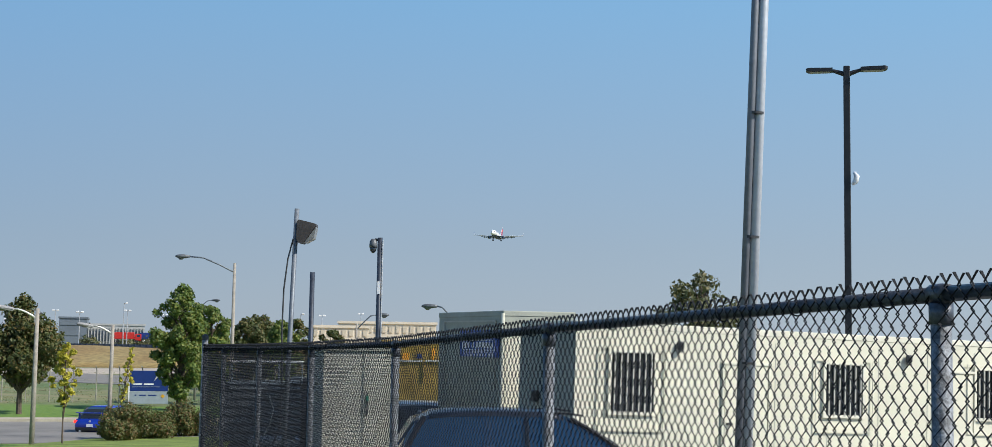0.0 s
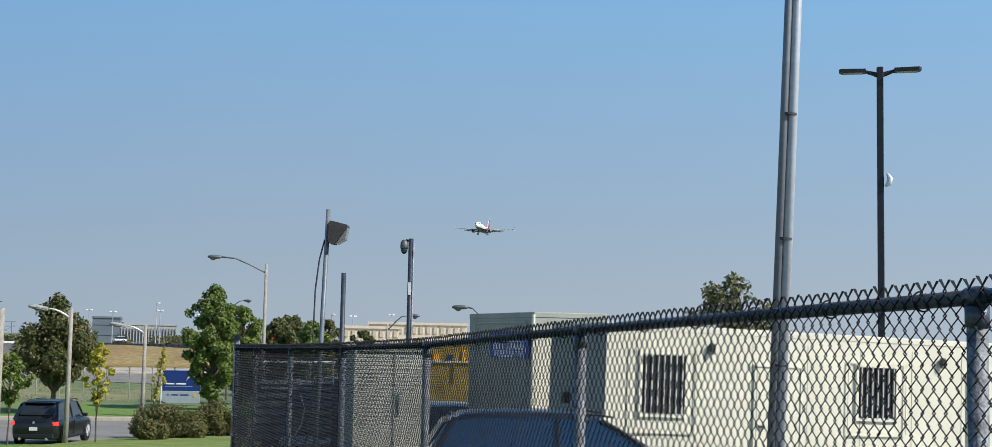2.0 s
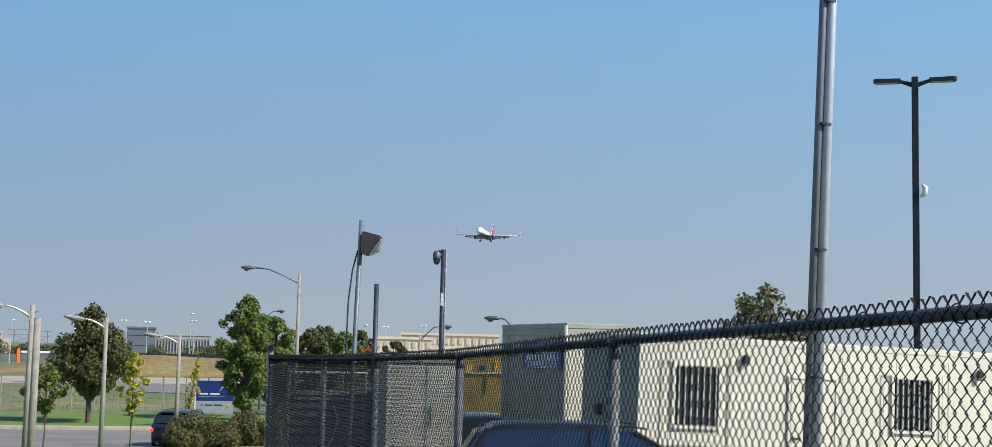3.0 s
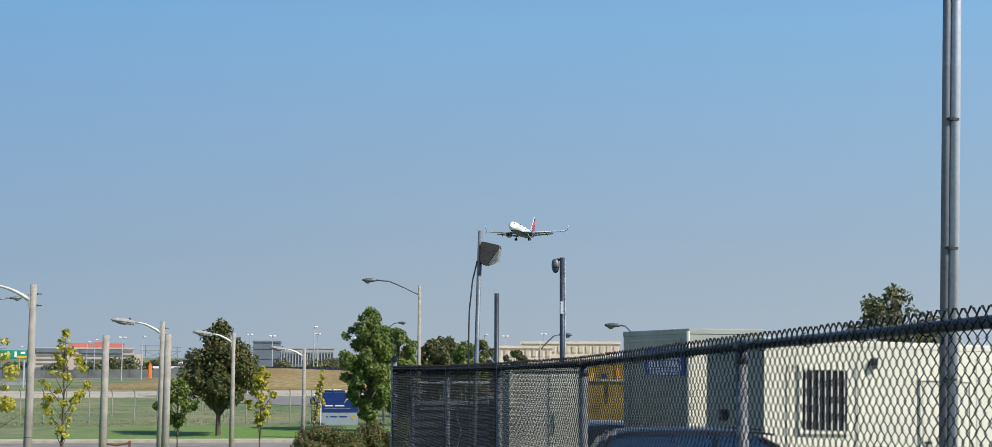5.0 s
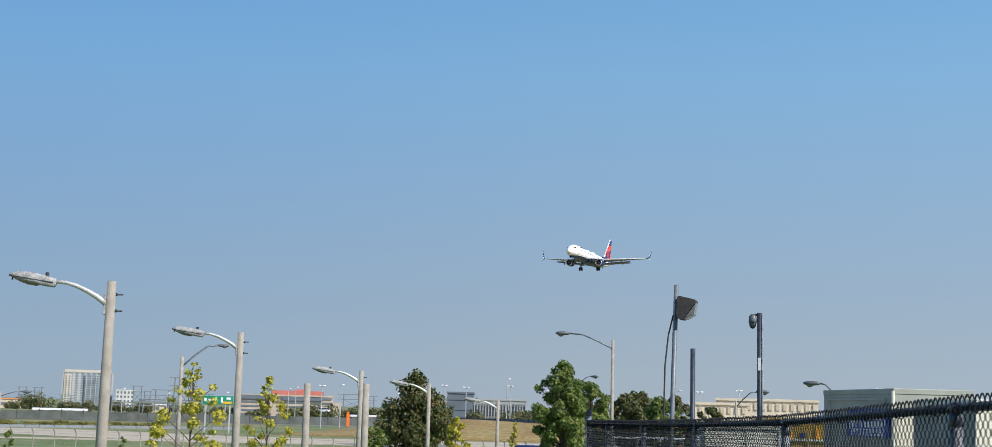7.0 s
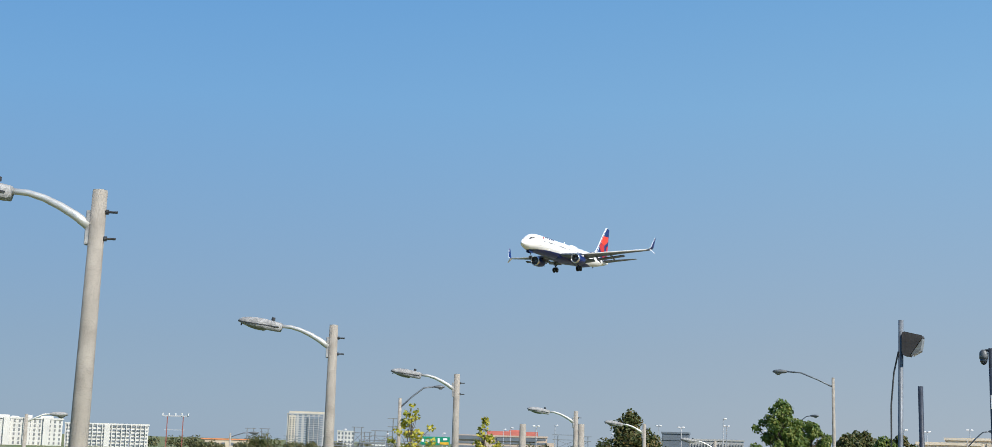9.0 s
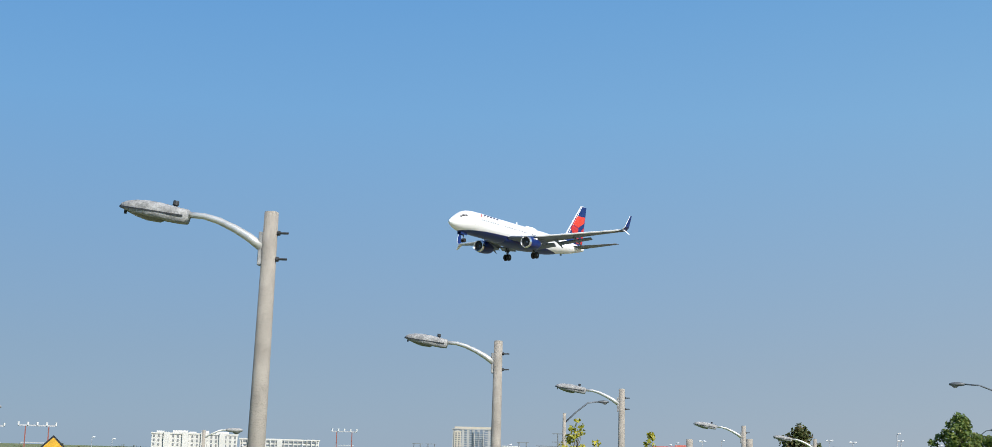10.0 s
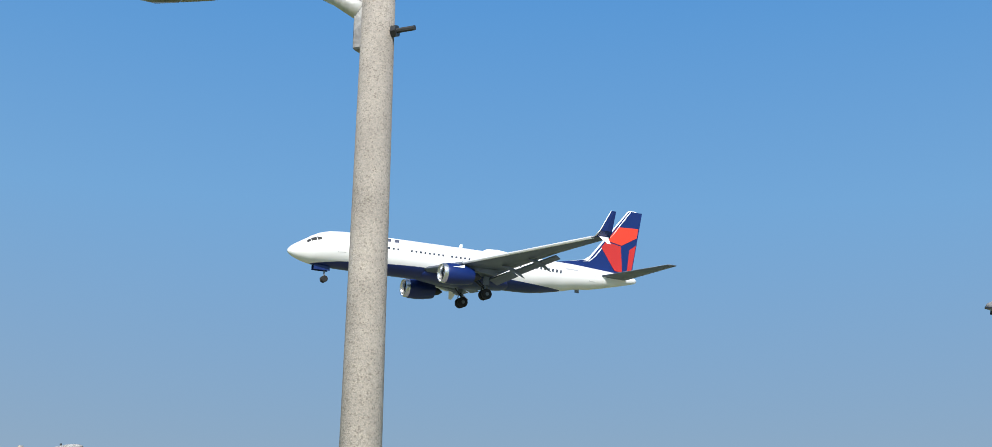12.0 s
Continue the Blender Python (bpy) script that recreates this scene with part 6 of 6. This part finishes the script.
def car(name, L, W, H, paint, label, roof_front=0.33, roof_back=0.86, glass_front=0.22, glass_back=0.97, spoiler=False, group="", glass=None):
    ob = thing(name, Matrix(), label, "car", group)
    belt = 0.585 * H
    part("body", car_body(L, W, H, belt), paint, ob, smooth=True)
    rise, fall = roof_front - glass_front, glass_back - roof_back
    prof = [(glass_front, 0.0), (glass_front + rise * 0.38, 0.42), (roof_front - rise * 0.14, 0.8), (roof_front + 0.02, 0.925), (roof_front + 0.09, 0.985), ((roof_front + roof_back) / 2, 1.0), (roof_back - 0.1, 0.98), (roof_back - 0.02, 0.93), (roof_back + fall * 0.35, 0.78), (roof_back + fall * 0.75, 0.38), (glass_back, 0.0)]

    def ring(u, f, grow=0.0):
        z = belt + (H - belt) * f + grow
        wb, wt = W / 2 * 0.915 + grow, W / 2 * (0.915 - 0.185 * f) + grow
        x = (0.5 - u) * L
        return [(x, -wb, belt - 0.02), (x, -wt, max(belt, z - 0.06)), (x, -wt * 0.86, z), (x, 0, z + 0.012), (x, wt * 0.86, z), (x, wt, max(belt, z - 0.06)), (x, wb, belt - 0.02)]
    part("glasshouse", loft([ring(u, f) for u, f in prof]), glass or GLASS, ob, "dark tinted windows")
    roof = []
    for u, f in prof[3:8]:
        roof.append(ring(u, f, 0.012)[1:6] + [(q[0], q[1] * 0.9, q[2] - 0.05) for q in ring(u, f, 0.012)[5:0:-1]])
    part("roof", loft(roof), paint, ob, smooth=True)
    for s in (-1, 1):
        for u0, u1, r in ((glass_front + 0.005, roof_front, 0.04), (0.56, 0.565, 0.04), (glass_back - 0.01, roof_back, 0.06)):
            part("pillar", tube([((0.5 - u0) * L, s * W / 2 * 0.915, belt), ((0.5 - u0 * 0.4 - u1 * 0.6) * L, s * W / 2 * 0.82, belt + (H - belt) * 0.56), ((0.5 - u1) * L, s * W / 2 * 0.745, belt + (H - belt) * 0.88)], r * 0.75, 6), DARKPAINT, ob)
        part("mirror", boxes(((L * 0.5 - (glass_front + 0.06) * L, s * (W / 2 + 0.06), belt + 0.07), (0.16, 0.2, 0.14)), bevel=0.03), paint, ob)
        lamp = part("tail_light", boxes(((L * -0.482, s * W * 0.355, belt * 0.86), (0.12, W * 0.24, 0.14)), ((L * -0.465, s * W * 0.455, belt * 0.86), (0.2, W * 0.06, 0.15)), bevel=0.02), TAIL_RED, ob, "lit red tail lamp")
        part("reflector", boxes(((L * -0.496, s * W * 0.36, 0.46), (0.03, W * 0.12, 0.05))), TAIL_DULL, lamp)
        part("exhaust", tube([(-L * 0.5 - 0.03, s * W * 0.28, 0.27), (-L * 0.5 + 0.1, s * W * 0.28, 0.27)], 0.05, 10), GALV, ob)
        part("sill", boxes(((0.0, s * W * 0.485, 0.27), (L * 0.5, 0.05, 0.1)), bevel=0.02), BLACKPAINT, ob)
        part("door_handle", boxes((((0.5 - 0.6) * L, s * W * 0.5, belt * 0.86), (0.2, 0.03, 0.04))), paint, ob)
        part("headlight", boxes(((L * 0.47, s * W * 0.35, belt * 0.72), (0.12, W * 0.2, 0.13)), bevel=0.02), LENS, ob)
        part("door_seam", boxes((((0.5 - 0.56) * L, s * W / 2 * 0.998, belt * 0.62), (0.012, 0.02, belt * 0.6))), BLACKPAINT, ob)
        for u in (0.18, 0.80):
            wx, wy, wr = (0.5 - u) * L, s * (W / 2 - 0.1), 0.33 if H < 1.6 else 0.38
            part("wheel_arch", tube([(wx, s * (W / 2 - 0.2), wr), (wx, s * (W / 2 + 0.004), wr)], wr * 1.17, 20), BLACKPAINT, ob)
            wheel = part("wheel", tube([(wx, wy - 0.12, wr), (wx, wy - 0.09, wr), (wx, wy + 0.09, wr), (wx, wy + 0.12, wr)], [wr * 0.88, wr, wr, wr * 0.88], 20), RUBBER, ob)
            rim = tube([(wx, wy + s * 0.115, wr), (wx, wy + s * 0.124, wr)], [wr * 0.66, wr * 0.64], 18)
            for k in range(5):
                q = 2 * math.pi * k / 5
                tube([(wx, wy + s * 0.128, wr), (wx + wr * 0.62 * math.cos(q), wy + s * 0.13, wr + wr * 0.62 * math.sin(q))], 0.03, 5, rim)
            part("rim", rim, GALV, wheel)
    part("rear_window", boxes(((0, 0, 0), (0.03, W * 0.66, (H - belt) * 0.62)), bevel=0.01), glass or GLASS, ob, "dark rear window").matrix_basis = pose((0.5 - (roof_back * 0.45 + glass_back * 0.55)) * L - 0.05, 0, belt + (H - belt) * 0.52, 0, math.degrees(math.atan2(fall * L, (H - belt) * 0.9)), 0)
    part("tailgate_seam", boxes(((-L * 0.5 + 0.01, 0, belt * 0.52), (0.03, W * 0.66, 0.015))), BLACKPAINT, ob)
    part("badge", tube([(-L * 0.5 - 0.01, 0, belt * 0.9), (-L * 0.5 + 0.03, 0, belt * 0.9)], 0.05, 12), GALV, ob)
    part("bumper", boxes(((-L * 0.5 + 0.05, 0, 0.38), (0.14, W * 0.84, 0.2)), bevel=0.04), BLACKPAINT, ob)
    part("number_plate", boxes(((-L * 0.5 - 0.02, 0, belt * 0.66), (0.03, 0.32, 0.14))), SIGNWHITE, ob)
    if spoiler:
        part("spoiler", boxes(((-L * 0.5 + 0.14, 0, belt + 0.33), (0.26, W * 0.84, 0.04)), ((-L * 0.5 + 0.16, -W * 0.34, belt + 0.16), (0.16, 0.04, 0.36)), ((-L * 0.5 + 0.16, W * 0.34, belt + 0.16), (0.16, 0.04, 0.36)), bevel=0.01), paint, ob)
    return ob


TAIL_RED = material("tail_light_red", (0.5, 0.01, 0.01), 0.25, 0, 0.1, 5, 0)
bsdf = TAIL_RED.node_tree.nodes["Principled BSDF"]
bsdf.inputs["Emission Color"].default_value, bsdf.inputs["Emission Strength"].default_value = (1, 0.03, 0.02, 1), 2.2
TAIL_DULL = material("dull_red_reflector", (0.3, 0.02, 0.015), 0.3, 0, 0.1, 5, 0)
BLUEPAINT = material("blue_car_paint", (0.01, 0.04, 0.38), 0.25, 0.2, 0.05, 1, 0, coat=0.6)
DARKPAINT = material("black_car_paint", (0.008, 0.009, 0.014), 0.3, 0.0, 0.1, 1, 0, coat=0.3)
NAVYPAINT = material("dark_blue_car_paint", (0.01, 0.014, 0.028), 0.3, 0.0, 0.1, 1, 0, coat=0.3)
SILVERPAINT = material("silver_car_paint", (0.48, 0.5, 0.53), 0.3, 0.4, 0.05, 1, 0, coat=0.5)
BLUE_CAR = car("saloon_car", 4.6, 1.8, 1.45, BLUEPAINT, "bright blue saloon car with a tall rear spoiler", spoiler=True, roof_front=0.4, roof_back=0.74, glass_front=0.27, glass_back=0.9)
BLACK_SUV = car("sport_utility_car", 4.8, 1.93, 1.74, DARKPAINT, "black sport utility car with lit tail lamps", roof_front=0.36, roof_back=0.87, glass_front=0.25, glass_back=0.965)
part("roof_spoiler", boxes(((-1.85, 0, 1.69), (0.35, 1.25, 0.05)), bevel=0.02), DARKPAINT, BLACK_SUV)
x, y = spot(-2.0, 20.0)
parked = car("parked_car", 4.35, 1.82, 1.56, NAVYPAINT, "dark blue parked hatchback behind the chain-link fence", roof_front=0.42, roof_back=0.9, glass_front=0.2, glass_back=0.985, glass=SKYBLUE_GLASS)
for s in (-1, 1):
    part("roof_rail", tube([(0.9 - 0.28 * k, s * 0.66, 1.72 + 0.05 * (0 < k < 8)) for k in range(9)], 0.02, 6), BLACKPAINT, BLACK_SUV)
parked.matrix_basis = grounded(x, y, 5)
for s in (-1, 1):
    part("roof_rail", tube([(0.55 - 0.22 * k, s * 0.6, 1.515 + 0.03 * (0 < k < 8)) for k in range(9)], 0.016, 6), BLACKPAINT, parked)
x, y = spot(3.1, 34.5)
p2 = car("parked_car", 4.5, 1.85, 1.68, SILVERPAINT, "silver parked car beside the grey office")
p2.matrix_basis = grounded(x, y, 285)


def yellow_machine():
    x, y = spot(3.0, 50)
    ob = thing("yellow_machine", grounded(x, y, 0), "yellow site machine with amber hazard lamps", "machine")
    z = ground_z(x, y)
    top = EYE - z - 0.05
    part("body", boxes(((0, 0, top / 2 + 0.2), (3.6, 1.6, top - 0.4)), bevel=0.08), OCHRE, ob)
    part("rail", boxes(((0, -0.83, top - 0.75), (2.9, 0.06, 0.07))), ALU, ob)
    part("warning_panel", boxes(((-0.62, -0.83, top - 0.6), (0.26, 0.04, 0.26)), bevel=0.02), AMBER, ob, "amber hazard lamp panel")
    part("warning_strip", boxes(((0.38, -0.83, top - 0.52), (0.13, 0.04, 0.46)), bevel=0.02), AMBER, ob, "upright amber hazard lamp")
    part("notice", boxes(((-0.12, -0.83, top - 0.58), (0.2, 0.04, 0.16))), SIGNBLUE, ob, "small blue notice")
    part("red_beam", boxes(((1.2, -0.83, top - 0.12), (0.8, 0.06, 0.1))), DULLRED, ob)
    part("grille", boxes(((1.2, -0.82, top - 1.45), (0.9, 0.05, 0.7)), bevel=0.02), BROWNSTEEL, ob, "dark radiator grille")
    for k in range(5):
        part("grille_bar", boxes(((1.2, -0.86, top - 1.7 + k * 0.13), (0.86, 0.02, 0.03))), DULLSTEEL, ob)
    part("stanchion", boxes(((-1.1, -0.84, top - 0.9), (0.06, 0.05, 1.5)), ((0.05, -0.84, top - 1.1), (0.05, 0.05, 0.8))), OCHRE, ob)


yellow_machine()


def lorry(name, paint, label, length=8.0, h=3.0):
    ob = thing(name, Matrix(), label, "lorry", "far traffic")
    part("load_body", boxes(((-0.8, 0, h / 2 + 0.55), (length - 2.4, 2.4, h - 1.1)), bevel=0.06), paint, ob)
    c = part("cab", boxes(((length / 2 - 1.0, 0, 1.6), (1.9, 2.3, 2.0)), bevel=0.15), paint, ob)
    part("windscreen", boxes(((length / 2 - 0.1, 0, 2.0), (0.08, 2.0, 0.8))), SKYBLUE_GLASS, c)
    for s in (-1, 1):
        part("side_window", boxes(((length / 2 - 0.9, s * 1.15, 2.0), (0.9, 0.04, 0.7))), SKYBLUE_GLASS, c)
        for u in (-0.36, -0.24, 0.34):
            part("wheel", tube([(u * length, s * 1.0 - 0.15, 0.5), (u * length, s * 1.0 + 0.15, 0.5)], 0.5, 14), RUBBER, ob)
    return ob


RED_LORRY = lorry("red_lorry", REDPAINT, "red tipper lorry on the embankment road", 9)
DARK_LORRY = lorry("dark_lorry", SIGNBLUE, "dark blue lorry on the embankment road", 9)
WHITE_VAN = car("pale_van", 4.7, 1.82, 1.68, WHITE, "white van climbing the slip road", roof_front=0.3, roof_back=0.92, glass_front=0.2, glass_back=0.985, group="far traffic")
def lot_truck():
    """Dark stake-bed truck side on: bed with side boards, rack rail on posts, cab with pale mirror, silver bumper."""
    x, y = spot(9.3, 33)
    ob = thing("lot_truck", grounded(x, y, 9.3), "dark flatbed truck with a pale rack rail parked behind the fence", "truck", "parked behind the fence")
    g = ground_z(x, y)

    def up(el):
        return height_at(33, el) - g
    bed = part("bed", boxes(((-0.25, 0.9, (up(-2.0) + 0.75) / 2), (1.9, 1.8, up(-2.0) - 0.75)), bevel=0.03), NAVYPAINT, ob, "dark blue truck bed")
    for k in range(6):
        part("side_board", boxes(((-0.25, -0.02, 0.85 + k * 0.2), (1.86, 0.03, 0.13)), bevel=0.006), DULLSTEEL, bed)
    part("side_stripe", boxes(((-0.2, -0.03, up(-1.88)), (1.7, 0.05, 0.07))), SIGNSHADE, bed, "pale blue side rail")
    part("side_stripe", boxes(((-0.2, -0.03, up(-2.15)), (1.7, 0.05, 0.06))), SIGNSHADE, bed, "pale blue side rail")
    part("rack_rail", tube([(-1.05, 0, up(-1.06)), (0.72, 0, up(-1.05))], 0.028, 8), SIGNWHITE, ob, "pale rack rail")
    for u in (-1.0, -0.42, 0.12, 0.68):
        part("rack_post", tube([(u, 0, up(-2.0)), (u, 0, up(-1.06))], 0.02, 6), SIGNSHADE, ob)
    cab = part("cab", boxes(((0.72, 0.9, (up(-1.75) + 0.5) / 2), (0.62, 1.75, up(-1.75) - 0.5)), bevel=0.06), DARKPAINT, ob, "dark truck cab")
    part("side_window", boxes(((0.72, 0.02, up(-2.6)), (0.42, 0.03, 0.5)), bevel=0.01), SKYBLUE_GLASS, cab)
    mirror = part("mirror", boxes(((0.92, -0.14, up(-2.15)), (0.16, 0.14, 0.26)), bevel=0.03), SIGNWHITE, cab, "pale towing mirror")
    part("lower_mirror", boxes(((0.92, -0.14, up(-2.65)), (0.15, 0.13, 0.2)), bevel=0.03), ALU, mirror)
    part("mirror_arm", tube([(0.9, 0.0, up(-1.9)), (0.93, -0.14, up(-2.2)), (0.9, 0.0, up(-2.9))], 0.015, 6), BROWNSTEEL, mirror)
    part("bumper", boxes(((0.05, -0.2, up(-4.35)), (1.25, 0.25, 0.28)), bevel=0.09), SILVERPAINT, ob, "dented silver bumper")
    part("headlamp", boxes(((0.45, -0.31, up(-4.1)), (0.2, 0.05, 0.2)), bevel=0.03), LENS, ob)
    part("hose", tube([(-0.1, -0.1, up(-2.4)), (0.02, -0.12, up(-3.0)), (-0.06, -0.12, up(-3.7)), (-0.3, -0.12, up(-4.4))], 0.02, 6), ALU, ob, "pale hanging hose")
    for u in (-0.7, 0.55):
        wheel = part("wheel", tube([(u, -0.02, 0.42), (u, 0.02, 0.42), (u, 0.22, 0.42)], [0.36, 0.42, 0.42], 18), RUBBER, ob)
        part("rim", tube([(u, -0.03, 0.42), (u, 0.0, 0.42)], 0.22, 14), GALV, wheel)
    return ob


lot_truck()
WHITE_CAR = car("white_car", 4.5, 1.8, 1.5, WHITE, "white car on the embankment road", group="far traffic")


# ---- what moves ----
# seconds, place of the nose, heading, nose up, bank
FLIGHT = [
    (0.0, -2.58, 906.09, 75.93, 170.00, 3.00, -1.20),
    (0.5, -8.79, 869.50, 74.61, 170.33, 3.00, -1.17),
    (1.0, -15.29, 832.91, 72.48, 170.67, 3.00, -1.13),
    (1.5, -22.43, 796.32, 70.92, 171.00, 3.00, -1.10),
    (2.0, -28.91, 759.73, 68.69, 171.33, 3.00, -1.07),
    (2.5, -35.17, 723.14, 66.63, 171.67, 3.00, -1.03),
    (3.0, -41.90, 685.19, 64.59, 172.00, 3.00, -1.00),
    (5.0, -66.24, 524.22, 54.99, 172.64, 2.68, -0.52),
    (5.5, -71.78, 486.23, 53.39, 172.80, 2.60, -0.40),
    (6.0, -77.15, 448.60, 51.62, 173.10, 2.37, -0.60),
    (6.5, -82.98, 414.30, 50.27, 173.40, 2.13, -0.80),
    (7.0, -88.67, 381.02, 49.52, 173.70, 1.90, -1.00),
    (9.0, -110.13, 243.80, 43.06, 175.40, 0.85, 0.60),
    (9.5, -113.94, 207.75, 41.01, 176.40, 0.75, 0.40),
    (10.0, -118.19, 171.70, 38.86, 177.40, 0.65, 0.20),
    (10.5, -122.43, 136.74, 37.13, 178.70, 0.64, 0.40),
    (11.0, -126.16, 101.59, 35.22, 180.70, 0.62, 0.29),
    (11.5, -127.56, 64.69, 33.18, 182.85, 0.61, 0.12),
    (12.0, -127.93, 27.72, 30.78, 185.60, 0.60, -0.30),
]


def line_rows(p0, p1, t0, t1, turn, z=None):
    """Rows along a straight line from the clip's start to its end."""
    out = []
    for t in (0.0, 3.0, 6.0, 9.0, 12.0):
        k = (t - t0) / (t1 - t0)
        x, y = p0[0] + (p1[0] - p0[0]) * k, p0[1] + (p1[1] - p0[1]) * k
        out.append((t, pose(x, y, ground_z(x, y) + 0.03 if z is None else z, 0, 0, turn)))
    return out


def path_rows(stops, turn):
    """Rows through stops of (seconds, bearing, distance), then straight on."""
    out = []
    for t, b, d in stops:
        x, y = spot(b, d)
        out.append((t, pose(x, y, ground_z(x, y) + 0.06, 0, 0, turn)))
    return out


def motions():
    walk(JET, [(t, pose(x, y, z, 0, 0, heading + 90) @ pose(0, 0, 0, bank, -nose_up, 0)) for t, x, y, z, heading, nose_up, bank in FLIGHT])
    walk(BLUE_CAR, line_rows(spot(16.0, 72.3), spot(14.25, 74.5), 0.0, 0.5, 83))
    walk(BLACK_SUV, path_rows(((0.0, 28.2, 44.0), (1.0, 23.6, 51.5), (1.5, 21.45, 55.3), (2.0, 19.42, 59.2), (2.5, 17.45, 63.0), (3.2, 15.05, 68.5), (4.5, 11.7, 81.0), (7.5, 6.0, 113.0), (12.0, 1.0, 163.0)), 91))
    walk(RED_LORRY, line_rows(spot(15.5, 400), spot(14.2, 400), 0.0, 0.5, 15, -0.75))
    walk(DARK_LORRY, line_rows(spot(14.35, 404), spot(13.05, 404), 0.0, 0.5, 15, -0.75))
    walk(WHITE_CAR, line_rows(spot(14.5, 396), spot(15.4, 396), 0.0, 0.7, 195, -0.75))
    van = ((0.0, -14, 150, 176), (4.4, 12.3, 146.5, 160), (5.3, 16.04, 150, 134), (5.7, 16.8, 156, 126), (6.5, 18.3, 169, 124), (8.0, 20.5, 189, 135), (9.0, 23.0, 193, 160), (12.0, 31.0, 199, 170))
    walk(WHITE_VAN, [row for t, b, d, turn in van for row in path_rows(((t, b, d),), turn)])


motions()
